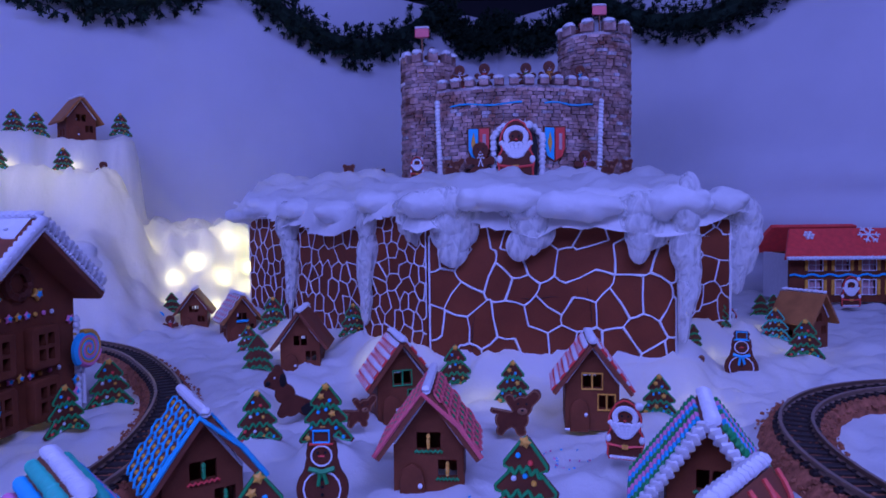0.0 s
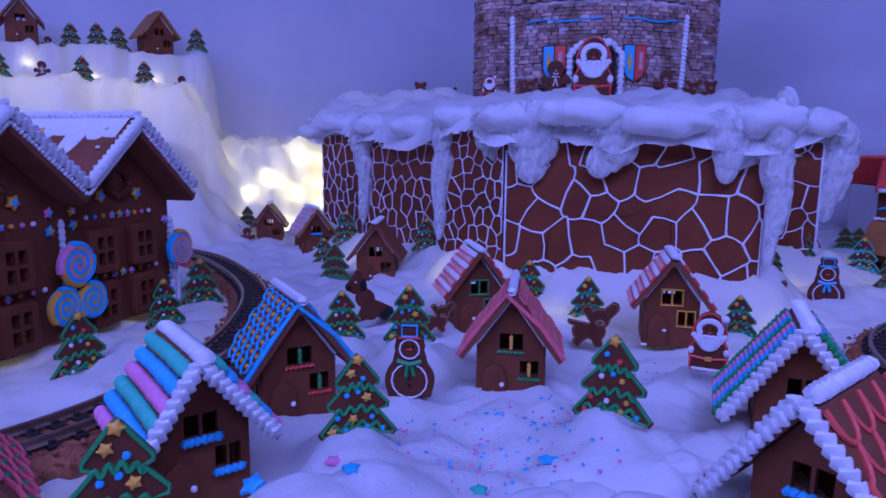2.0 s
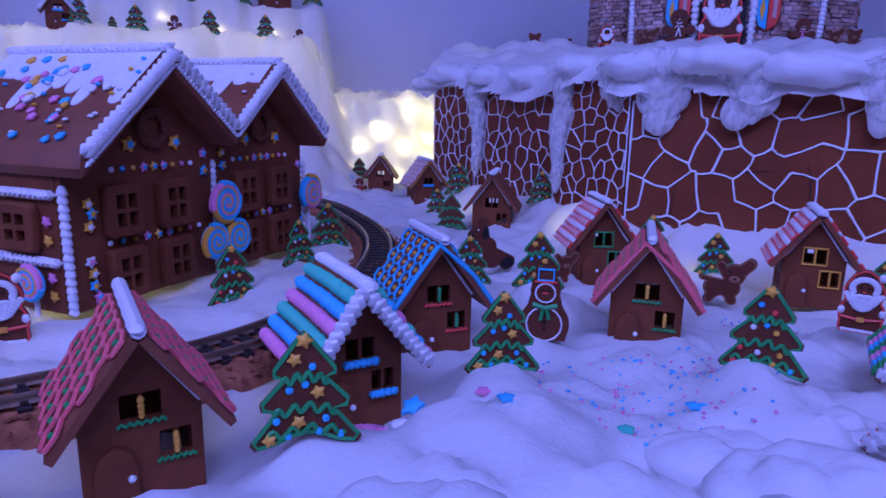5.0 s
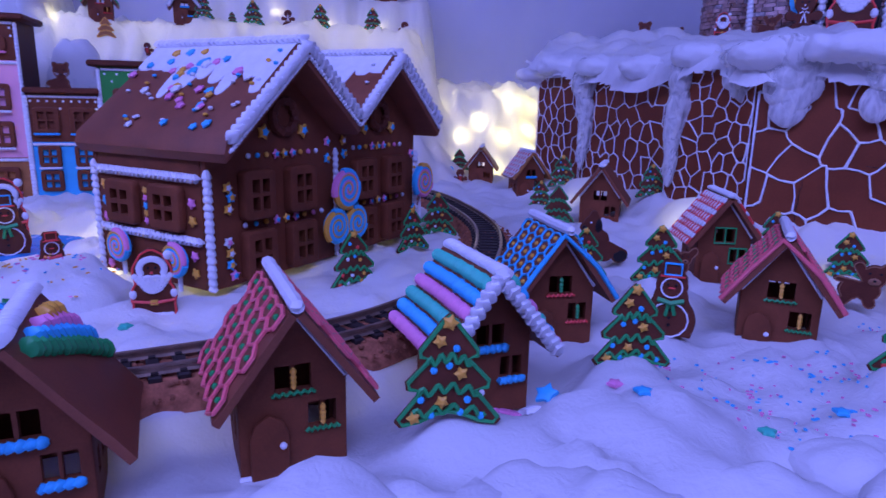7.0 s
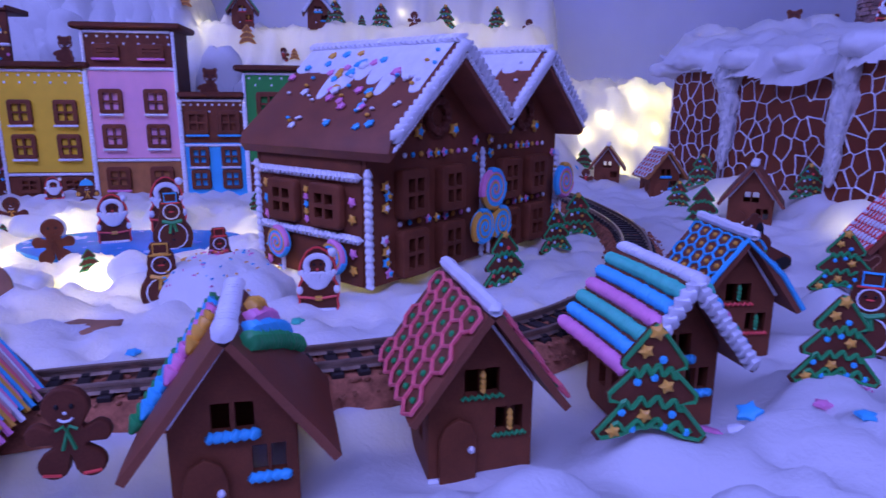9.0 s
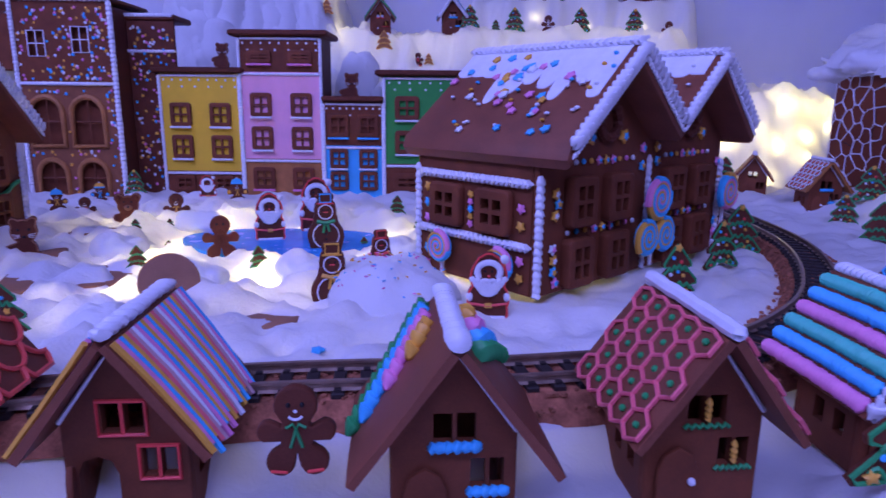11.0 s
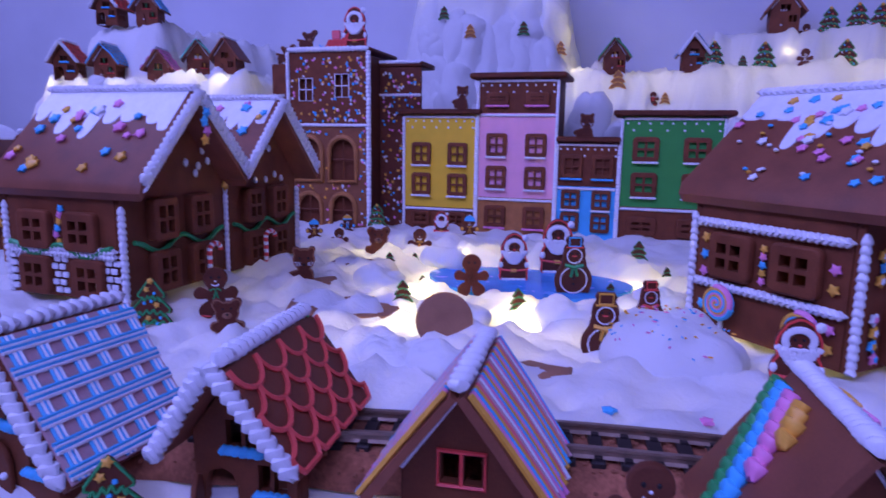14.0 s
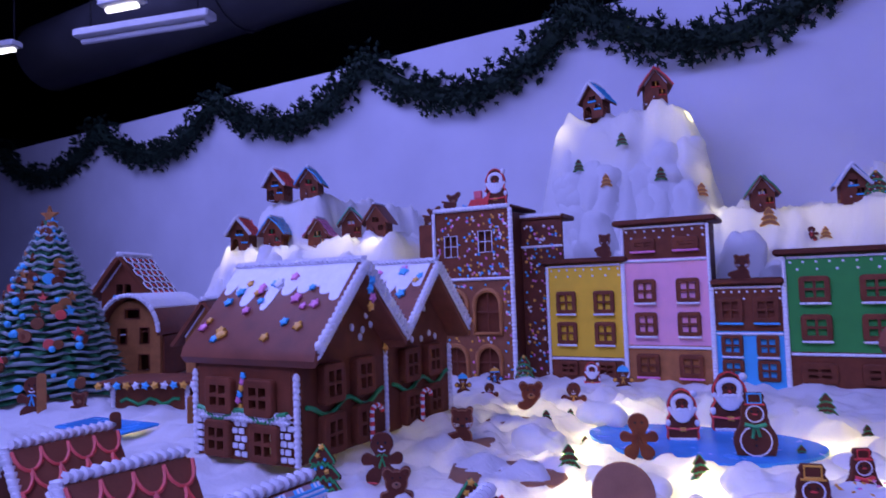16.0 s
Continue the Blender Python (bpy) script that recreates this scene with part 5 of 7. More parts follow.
    # sugar decorations on the front
    if look_ == "candy":
        for mx in (q1, q2):
            for zz, sp in ((0.335, 0.13), (0.155, 0.15)):
                for i in range(9):
                    g = Build()
                    xx = mx + lerp(-sp, sp, i / 8)
                    big = 0.013 if i in (3, 4, 5) else 0.008
                    if big > 0.01:
                        flower(g, (xx, -0.006, zz), big, 1 if i != 4 else 3, None, 2)
                    else:
                        g.blob((xx, -0.004, zz), big, big * 0.7, big, mi=(0, 2, 3, 1)[i % 4], nu=7, nv=5)
                    g.obj("sugar_bead", COLOURS, h)
            q = Build()
            q.tube([(mx + 0.042 * math.cos(2 * math.pi * i / 24), -0.008, 0.435 + 0.042 * math.sin(2 * math.pi * i / 24)) for i in range(24)], 0.013, 7, True, taper=[1.2 if i % 2 else 0.85 for i in range(24)])
            q.obj("wreath", COOKIE_DARK, h, "dark biscuit wreath under the gable")
            for sx in (-1, 1):
                g = Build()
                flower(g, (mx + sx * 0.075, -0.006, 0.395), 0.02, 3, None, 2)
                g.obj("sugar_star", COLOURS, h)
        for i, (xx, zz, mi) in enumerate(((0.06, 0.26, 3), (0.06, 0.205, 3), (0.07, 0.235, 2), (0.055, 0.12, 0), (0.06, 0.09, 3), (0.06, 0.06, 2), (0.07, 0.03, 1), (c - 0.04, 0.36, 1), (c + 0.035, 0.36, 3), (c + 0.04, 0.32, 2), (c - 0.04, 0.31, 2), (0.9, 0.3, 1), (0.93, 0.25, 3), (0.93, 0.2, 1), (0.92, 0.1, 2), (0.92, 0.06, 1))):
            g = Build()
            flower(g, (xx, -0.006, zz), 0.015, mi, None, (mi + 1) % 4)
            g.obj("sugar_flower", COLOURS, h)
        for i in range(13):
            g = Build()
            zz = lerp(0.02, 0.29, i / 12)
            if abs(zz - 0.125) > 0.02 and zz < 0.265:
                flower(g, (-0.006, 0.05 if i % 2 else 0.405, zz), 0.014, (1, 3, 2)[i % 3], Matrix.Rotation(radians(90), 3, "Z"), 3)
                g.obj("sugar_flower", COLOURS, h)
        for i in range(5):
            g = Build()
            flower(g, (-0.006, 0.23, 0.16 + 0.02 * i), 0.011, (1, 3, 2)[i % 3], Matrix.Rotation(radians(90), 3, "Z"))
            g.obj("sugar_flower", COLOURS, h)
    else:
        for mx in (q1, q2):
            q = Build()
            pts = [(mx + lerp(-0.2, 0.2, i / 12), -0.008, 0.155 + 0.02 * math.cos(i * math.pi / 3)) for i in range(13)]
            q.tube([tuple(p) for p in catmull(pts, 3)], 0.008, 6)
            q.obj("green_garland", GREEN, h, "green icing garland")
            for i in range(9):
                g = Build()
                xx, zz = mx + rnd.uniform(-0.17, 0.17), rnd.uniform(0.32, 0.45)
                g.blob((xx, -0.003, zz), 0.011, 0.006, 0.014, nu=7, nv=5)
                g.obj("sugar_dot", WHITE, h)
        q = Build()
        pts = [(-0.008, lerp(0.03, 0.43, i / 12), 0.145 + 0.016 * math.cos(i * math.pi / 3)) for i in range(13)]
        q.tube([tuple(p) for p in catmull(pts, 3)], 0.009, 6)
        q.obj("green_garland", GREEN, h)
        for r in range(5):
            for i in range(2):
                for yy in (0.02 + 0.03 * i + 0.012 * (r % 2), 0.22 + 0.03 * i + 0.012 * (r % 2), 0.40 + 0.03 * i):
                    Build().box(-0.008, 0.0, yy - 0.012, yy + 0.012, 0.012 + r * 0.024, 0.031 + r * 0.024, c=0.003).obj("sugar_brick", WHITE, h)
        for i in range(6):
            g = Build()
            flower(g, (-0.006, 0.23 + rnd.uniform(-0.015, 0.015), 0.17 + 0.02 * i), 0.013, (3, 1, 2)[i % 3], Matrix.Rotation(radians(90), 3, "Z"))
            g.obj("sugar_flower", COLOURS, h)
        for i, mi in enumerate((2, 2, 1, 3)):
            for cx, cy, cz in ((c, -0.01, 0.40), (q1, -over - 0.02, 0.56)):
                flower_ = Build()
                flower(flower_, (cx + 0.006 * (-1) ** i, cy, cz - 0.028 * i), 0.017, mi)
                flower_.obj("sugar_flower", COLOURS, h)
    return h


PH1 = big_house("double gabled gingerbread house with candy flowers and white rope icing", -1.36, 1.16, 80.5, "candy")
PH2 = big_house("double gabled gingerbread house with green garlands and white glaze", -2.80, -0.035, 126.5, "holly")


def lollipop(label, x, y, z, r, yaw, stick=0.0, cols=(2, 1, 3)):
    t = thing("lollipop", label, "lollipop", x, y, z, yaw, "swirl lollipops")
    for k, mi in enumerate(cols):
        q = Build()
        pts, tp = [], []
        n = 46
        for i in range(n + 1):
            a = 2 * math.pi * 2.3 * i / n + 2 * math.pi * k / len(cols)
            rr = r * (0.06 + 0.88 * i / n)
            pts.append((rr * math.cos(a), -0.01 - 0.006 * (1 - i / n), rr * math.sin(a)))
            tp.append(0.5 + 0.5 * i / n)
        q.tube(pts, r * 0.2, 6, taper=tp)
        q.obj("swirl", COLOURS[mi], t)
    Build().plate(circle(0, 0, r * 0.95, 24), -0.008, 0.002, c=0.002).obj("disc", SKY, t)
    if stick:
        Build().tube([(0, 0.004, -r * 0.8), (0, 0.004, -stick)], 0.006, 6).obj("stick", WHITE, t)
    return t


def on_house(ob, lx, ly, lz):
    p = ob.matrix_basis @ Vector((lx * U, ly * U, lz * U))
    return p.x / U, p.y / U, p.z / U


lx, ly, lz = on_house(PH1, 0.49, -0.03, 0.215)
lollipop("large blue and pink swirled icing lollipop leaning on the house", lx, ly, lz, 0.06, 80.5, 0.2, (2, 1, 3, 2))
for o in (-0.05, 0.045):
    lx, ly, lz = on_house(PH1, 0.49 + o, -0.03, 0.105)
    lollipop("small blue and yellow swirled icing lollipop", lx, ly, lz, 0.052, 80.5, 0, (2, 3, 2))
lx, ly, lz = on_house(PH1, 0.93, -0.03, 0.2)
lollipop("orange and blue swirled icing lollipop", lx, ly, lz, 0.06, 80.5, 0.18, (3, 2, 1))
for yy, zz in ((0.33, 0.085), (0.10, 0.075)):
    lx, ly, lz = on_house(PH1, -0.02, yy, zz)
    lollipop("swirled icing lollipop on the house side", lx, ly, lz, 0.044, -9.5, 0.085, (1, 3, 2))


# ---- street of flat fronted houses ----
def row_house(name, label, s0, w, bands, roof=True, rows=(), roof_over=0.03, depth=0.3, cap=0.0, dots=True, arched=False):
    """bands: (z0, z1, material); rows: window rows (z, count, w, h, sill)."""
    x, y = -3.95 + 0.79 * s0, 1.607 + 0.613 * s0
    h = thing(name, label, "gingerbread house", x, y, -0.03, 37.8, "row of town houses")
    top = bands[-1][1]
    for z0, z1, mt in bands:
        holes = []
        Build().plate(rect(0, w, z0, z1 - 0.001), 0, 0.02, holes, 0).obj("front_wall", mt, h)
    for a in (0.001, w - 0.021):
        Build().box(a, a + 0.02, 0.02, depth, 0, top).obj("side_wall", COOKIE_DARK, h)
    Build().box(0.02, w - 0.02, depth - 0.02, depth - 0.001, 0, top).obj("back_wall", COOKIE_DARK, h)
    for (z, cnt, ww, hh, sill) in rows:
        for i in range(cnt):
            cx = w * (i + 0.5) / cnt
            window_block(h, cx, z, ww, hh, 0, None, None, 0.19, 0.016)
            if sill is not None:
                q = Build()
                rope(q, [(cx - ww / 2, -0.021, z - hh / 2 - 0.004), (cx + ww / 2, -0.021, z - hh / 2 - 0.004)], 0.007, 0.008, 0.014, (0, -1, 0), 0, 7, 0.35)
                q.obj("sill_icing", sill, h)
    if roof:
        Build().box(-roof_over, w + roof_over, -0.035, depth, top, top + 0.03, c=0.008).obj("roof_slab", COOKIE_DARK, h)
    for z0, z1, mt in bands:
        q = Build()
        bead_line(q, (0.01, -0.004, z1 - 0.012), (w - 0.01, -0.004, z1 - 0.012), 0.0085, 0.013)
        q.obj("icing_belt", WHITE, h)
    for a in (0, w):
        q = Build()
        bead_line(q, (a, -0.004, 0.01), (a, -0.004, top - 0.01), 0.0095, 0.017)
        q.obj("corner_rope", WHITE, h)
    if dots:
        z0, z1, mt = bands[-1]
        q = Build()
        for k in range(2):
            for i in range(9 if k == 0 else 6):
                q.blob((w * (i + 0.5 + 0.2 * k) / (9 if k == 0 else 6), -0.001, z1 - 0.035 - 0.035 * k), 0.0065, 0.004, 0.0065, nu=6, nv=4)
        q.obj("sugar_dots", WHITE, h)["kind"] = "stuff"
    return h


row_house("town_house", "yellow iced town house with four brown windows", 0.0, 0.425, [(0, 0.135, COOKIE), (0.135, 0.65, P_YELLOW)], rows=((0.07, 2, 0.11, 0.085, None), (0.265, 2, 0.115, 0.125, WHITE), (0.435, 2, 0.115, 0.125, WHITE)))
row_house("town_house", "pink iced town house with brown upper floor and overhanging roof", 0.432, 0.43, [(0, 0.205, COOKIE_GOLD), (0.205, 0.66, P_PINK), (0.661, 0.84, COOKIE)], rows=((0.10, 2, 0.12, 0.12, PINK), (0.315, 2, 0.115, 0.125, WHITE), (0.49, 2, 0.115, 0.125, WHITE), (0.735, 2, 0.13, 0.07, PINK)), roof_over=0.045)
row_house("town_house", "narrow town house with blue lower floors and brown top floor", 0.87, 0.318, [(0, 0.28, P_BLUE), (0.281, 0.51, COOKIE)], rows=((0.09, 2, 0.10, 0.105, None), (0.21, 2, 0.10, 0.105, WHITE), (0.385, 2, 0.115, 0.125, SKY)), roof_over=0.005)
row_house("town_house", "green iced town house with brown ground floor and roof", 1.195, 0.49, [(0, 0.185, COOKIE), (0.185, 0.645, P_GREEN)], rows=((0.085, 2, 0.15, 0.10, None), (0.30, 2, 0.13, 0.125, WHITE), (0.48, 2, 0.13, 0.125, WHITE)), roof_over=0.045)


def speckle(parent, x0, x1, z0, z1, n, y=0.0, m=None, clear=()):
    for mt in (WHITE, PINK, SKY, YELLOW):
        q = Build()
        for i in range(n // 4):
            p = Vector((rnd.uniform(x0, x1), y - 0.001, rnd.uniform(z0, z1)))
            if any(a < p.x < b2 and c < p.z < e for a, b2, c, e in clear):
                continue
            if m is not None:
                p = m @ p
            r = rnd.uniform(0.006, 0.0095)
            q.blob(tuple(p), r, r * 0.8, r, nu=6, nv=4)
        q.obj("sugar_dots", mt, parent)["kind"] = "stuff"


def tower_house():
    h = thing("tower_house", "tall speckled gingerbread town house with arched windows", "gingerbread house", -4.364, 1.088, -0.03, 39.8)
    w, top = 0.49, 0.985
    holes = [rect(0.07, 0.15, 0.72, 0.84), rect(0.29, 0.37, 0.74, 0.86)]
    Build().plate(rect(0, w, 0.585, top), 0, 0.02, holes, 0.003).obj("front_wall", COOKIE, h)
    for cx, z in ((0.11, 0.78), (0.33, 0.80)):
        q = Build()
        q.tube([(cx - 0.042, -0.003, z - 0.062), (cx + 0.042, -0.003, z - 0.062), (cx + 0.042, -0.003, z + 0.062), (cx - 0.042, -0.003, z + 0.062)], 0.004, 5, True)
        q.tube([(cx, -0.003, z - 0.062), (cx, -0.003, z + 0.062)], 0.003, 5)
        q.tube([(cx - 0.042, -0.003, z), (cx + 0.042, -0.003, z)], 0.003, 5)
        q.obj("window_icing", WHITE, h)
    arches = []
    for cx in (0.12, 0.33):
        for z0, hh, ww in ((0.27, 0.25, 0.165), (0.01, 0.19, 0.15)):
            o = [(cx - ww / 2, z0), (cx + ww / 2, z0)] + [(cx + ww / 2 * math.cos(a), z0 + hh - ww / 2 + ww / 2 * math.sin(a)) for a in [math.pi * i / 8 for i in range(9)]]
            arches.append(o)
    Build().plate(rect(0, w, 0, 0.58), 0, 0.02, arches, 0.003).obj("front_wall", COOKIE_WARM, h)
    for o in arches:
        q = Build()
        q.tube([(a, -0.004, c) for a, c in o], 0.014, 7, True)
        q.obj("arch_frame", COOKIE_GOLD, h)
        xs = [p[0] for p in o]
        zs = [p[1] for p in o]
        q = Build()
        q.tube([(sum(xs[:2]) / 2, 0.006, min(zs)), (sum(xs[:2]) / 2, 0.006, max(zs))], 0.005, 5)
        q.tube([(min(xs), 0.006, lerp(min(zs), max(zs), 0.5)), (max(xs), 0.006, lerp(min(zs), max(zs), 0.5))], 0.005, 5)
        q.obj("mullion", COOKIE, h)
    Build().box(0.022, w - 0.022, 0.034, 0.046, 0, top - 0.03, c=0.002).obj("inner_wall", COOKIE, h)
    Build().box(w - 0.02, w, 0.02, 0.42, 0, top - 0.02, c=0.003).obj("side_wall", COOKIE_DARK, h)
    Build().box(0.0, 0.02, 0.02, 0.42, 0, top - 0.02, c=0.003).obj("side_wall", COOKIE_DARK, h)
    Build().box(0, w, 0.42, 0.44, 0, top - 0.02, c=0.003).obj("back_wall", COOKIE_DARK, h)
    Build().box(-0.01, w + 0.01, -0.01, 0.44, top, top + 0.02, c=0.006).obj("roof_slab", COOKIE_DARK, h)
    Build().box(w + 0.002, w + 0.25, 0.16, 0.18, 0, top - 0.07, c=0.003).obj("wing_wall", COOKIE_DARK, h)
    Build().box(w + 0.0, w + 0.26, 0.15, 0.4, top - 0.07, top - 0.04, c=0.006).obj("wing_roof", COOKIE_DARK, h)
    speckle(h, 0.02, w - 0.02, 0.6, top - 0.03, 190, clear=((0.06, 0.16, 0.71, 0.85), (0.28, 0.38, 0.73, 0.87)))
    speckle(h, 0.02, w - 0.02, 0.02, 0.56, 240, clear=((0.02, 0.22, 0.25, 0.54), (0.23, 0.43, 0.25, 0.54), (0.03, 0.21, 0.0, 0.22), (0.24, 0.42, 0.0, 0.22)))
    speckle(h, w + 0.02, w + 0.24, 0.03, top - 0.1, 190, 0.158)
    for p0, p1, r in (((0, -0.006, top + 0.012), (w, -0.006, top + 0.012), 0.016), ((0, -0.004, 0.585), (w, -0.004, 0.585), 0.01), ((w, -0.005, 0), (w, -0.005, top), 0.015), ((0, -0.005, 0), (0, -0.005, top), 0.012), ((w, 0.155, top - 0.045), (w + 0.25, 0.155, top - 0.045), 0.012), ((w, 0.158, 0.76), (w + 0.25, 0.158, 0.76), 0.009)):
        q = Build()
        bead_line(q, p0, p1, r, r * 1.5)
        q.obj("icing_rope", WHITE, h)
    return h


tower_house()

# ---- bastion and castle ----


def panel(name, p0, p1, z0, z1, cell, seed):
    """A baked wall panel with piped white stone joints."""
    p0, p1 = Vector(p0), Vector(p1)
    L = (p1 - p0).length
    yaw = math.degrees(math.atan2(p1.y - p0.y, p1.x - p0.x))
    t = thing("bastion_panel", "brown gingerbread wall panel piped with white stone joints", "gingerbread wall", p0.x, p0.y, 0, yaw, "bastion walls")
    Build().plate(rect(0, L - 0.004, z0, z1), 0, 0.05, (), 0.006).obj("baked_panel", WALLCAKE, t)
    r = random.Random(seed)
    q = Build()
    nx, nz = max(3, round(L / cell)), max(4, round((z1 - z0) / cell))
    dx, dz = L / nx, (z1 - z0) / nz
    seeds = [(dx * (i + 0.5 * (j % 2) + 0.25 + r.uniform(-0.38, 0.38)), z0 + dz * (j + 0.5 + r.uniform(-0.36, 0.36))) for j in range(-1, nz + 1) for i in range(-1, nx + 1)]
    done = set()

    def icing(a, e):
        m = ((a[0] + e[0]) / 2 + r.uniform(-0.05, 0.05) * cell, (a[1] + e[1]) / 2 + r.uniform(-0.05, 0.05) * cell)
        k = r.uniform(0.030, 0.044) * (cell * 0.5 + 0.05)
        q.tube([(min(L - 0.005, max(0.004, u)), -0.003, min(z1 - 0.004, max(z0 + 0.003, zz))) for u, zz in (a, m, e)], k, 5, taper=[r.uniform(0.8, 1.3), r.uniform(0.7, 1.0), r.uniform(0.8, 1.3)])
    for px, pz in seeds:
        poly = rect(0, L, z0, z1)
        for qx, qz in seeds:
            if (qx, qz) == (px, pz) or abs(qx - px) > 3 * dx or abs(qz - pz) > 3 * dz:
                continue
            nxv, nzv = qx - px, qz - pz
            lim = (qx * qx + qz * qz - px * px - pz * pz) / 2
            out = []
            for a, e in zip(poly, poly[1:] + poly[:1]):
                da, de = a[0] * nxv + a[1] * nzv - lim, e[0] * nxv + e[1] * nzv - lim
                if da <= 0:
                    out.append(a)
                if (da < 0) != (de < 0):
                    f = da / (da - de)
                    out.append((lerp(a[0], e[0], f), lerp(a[1], e[1], f)))
            poly = out
            if len(poly) < 3:
                break
        for a, e in zip(poly, poly[1:] + poly[:1]):
            key = (round(a[0] + e[0], 4), round(a[1] + e[1], 4))
            if len(poly) < 3 or key in done or math.hypot(a[0] - e[0], a[1] - e[1]) < cell * 0.06:
                continue
            done.add(key)
            if r.random() < 0.94:
                icing(a, e)
    # baking cracks
    for n in range(max(1, round(L / 0.3))):
        u, zz = r.uniform(0.15, 0.85) * L, r.uniform(z0, lerp(z0, z1, 0.6))
        pts = [(u, -0.0005, zz)]
        side = r.random() < 0.4
        for m in range(7):
            u += r.uniform(0.01, 0.03) if side else r.uniform(-0.008, 0.008)
            zz += r.uniform(-0.006, 0.006) if side else r.uniform(0.012, 0.03)
            pts.append((min(L - 0.01, u), -0.0005, min(z1, zz)))
        Build().tube(pts, 0.0019, 4, taper=[0.3, 1, 1.2, 1, 1.1, 0.9, 0.7, 0.2]).obj("crack", BLACK, t, "thin dark baking crack")
    q.obj("icing_joints", WHITE, t, "white icing lines between the stones")
    return t


ZT = 0.63
corners = BASTION
panel("front", corners[0], corners[1], 0.02, ZT, 0.122, 3)
panel("east", corners[1], corners[2], 0.02, ZT, 0.085, 4)
panel("recess", corners[2], corners[3], 0.02, ZT - 0.03, 0.10, 5)
panel("far", corners[3], corners[4], 0.02, ZT - 0.03, 0.10, 6)
lf0, lf1 = Vector(corners[6]), Vector(corners[0])
cuts = [0.0, 0.30, 0.72, 1.0]
for k in range(3):
    panel("west", lf0.lerp(lf1, cuts[k]), lf0.lerp(lf1, cuts[k + 1] - 0.004), 0.02, ZT, 0.075 if k < 2 else 0.065, 10 + k)


def bastion_snow():
    """The cotton blanket on the bastion, rising to the castle."""
    b = Build()
    xs = np.arange(-1.75, 2.0, 0.03)
    ys = np.arange(2.2, 6.0, 0.03)
    verts, ok = [], []
    for x in xs:
        for y in ys:
            x1, y1 = float(x), float(y)
            d = inside_dist(x1, y1, BASTION)
            edge = 0.06 + 0.04 * noise.noise(Vector((x1 * 4, y1 * 4, 1)))
            ok.append(d < edge + 0.03)
            back = smooth01((y1 - 2.55 - 0.25 * abs(x1 - 0.4)) / 1.35)
            z = 0.635 + 0.20 * back + 0.07 * puff(x1, y1, 2.6, 5.0) + 0.03 * puff(x1, y1, 6.0, 8.0) + 0.009 * puff(x1, y1, 16, 1.0)
            z -= 0.11 * smooth01(d / edge)
            verts.append((x1, y1, z))
    ny = len(ys)
    faces = []
    for i in range(len(xs) - 1):
        for j in range(ny - 1):
            q = (i * ny + j, (i + 1) * ny + j, (i + 1) * ny + j + 1, i * ny + j + 1)
            if all(ok[k] for k in q):
                faces.append(q)
    used = sorted({k for q in faces for k in q})
    idx = {k: i for i, k in enumerate(used)}
    b.add([verts[k] for k in used], [tuple(idx[k] for k in q) for q in faces])
    ob = b.obj("bastion_snow", COTTON, auto=0)
    tagged(ob, "thick white cotton blanket lying on the bastion", "cotton snow")


bastion_snow()


def hang(x, y, z0, z1, w, seed, depth=0.07):
    """Teased cotton that hangs down a wall: broad above, thinning to wisps below."""
    r = random.Random(seed)
    span = z0 - z1
    for i, (f, wide, tall, thick) in enumerate(((0.10, 1.0, 0.20, 0.55), (0.30, 0.8, 0.26, 0.45), (0.50, 0.72, 0.30, 0.36), (0.72, 0.5, 0.28, 0.26), (0.42, 0.35, 0.5, 0.3))):
        cotton(x + r.uniform(-0.35, 0.35) * w * (0.3 + f), y - 0.012 * (1 - f), z0 - span * f, w * wide * r.uniform(0.85, 1.1), depth * thick, max(0.04, span * tall), seed + i * 1.3, WISP, "cotton_tuft", 36, 26, 0.34)


hang(0.03, 2.47, 0.70, 0.42, 0.12, 1.1)
hang(0.33, 2.42, 0.66, 0.45, 0.11, 2.3)
hang(0.74, 2.38, 0.68, 0.43, 0.10, 3.7)
hang(0.90, 2.36, 0.70, 0.14, 0.055, 4.9)
hang(-0.33, 2.78, 0.66, 0.15, 0.05, 5.2)
hang(-0.78, 3.28, 0.66, 0.15, 0.055, 6.1)
hang(1.40, 3.0, 0.66, 0.24, 0.09, 7.4)
hang(-0.12, 2.56, 0.68, 0.50, 0.07, 8.8)
for i, (x, y) in enumerate(((-0.05, 2.48), (0.22, 2.40), (0.52, 2.37), (0.86, 2.36), (-0.28, 2.74), (-0.5, 2.98), (-0.72, 3.24), (-0.95, 3.5), (-1.1, 3.72), (1.1, 2.92), (1.3, 2.94))):
    cotton(x, y, 0.665 + 0.02 * math.sin(i * 2.1), 0.12 + 0.03 * math.sin(i), 0.075, 0.05, 20 + i * 1.7, COTTON, "cotton_tuft", 40, 24, 0.34)

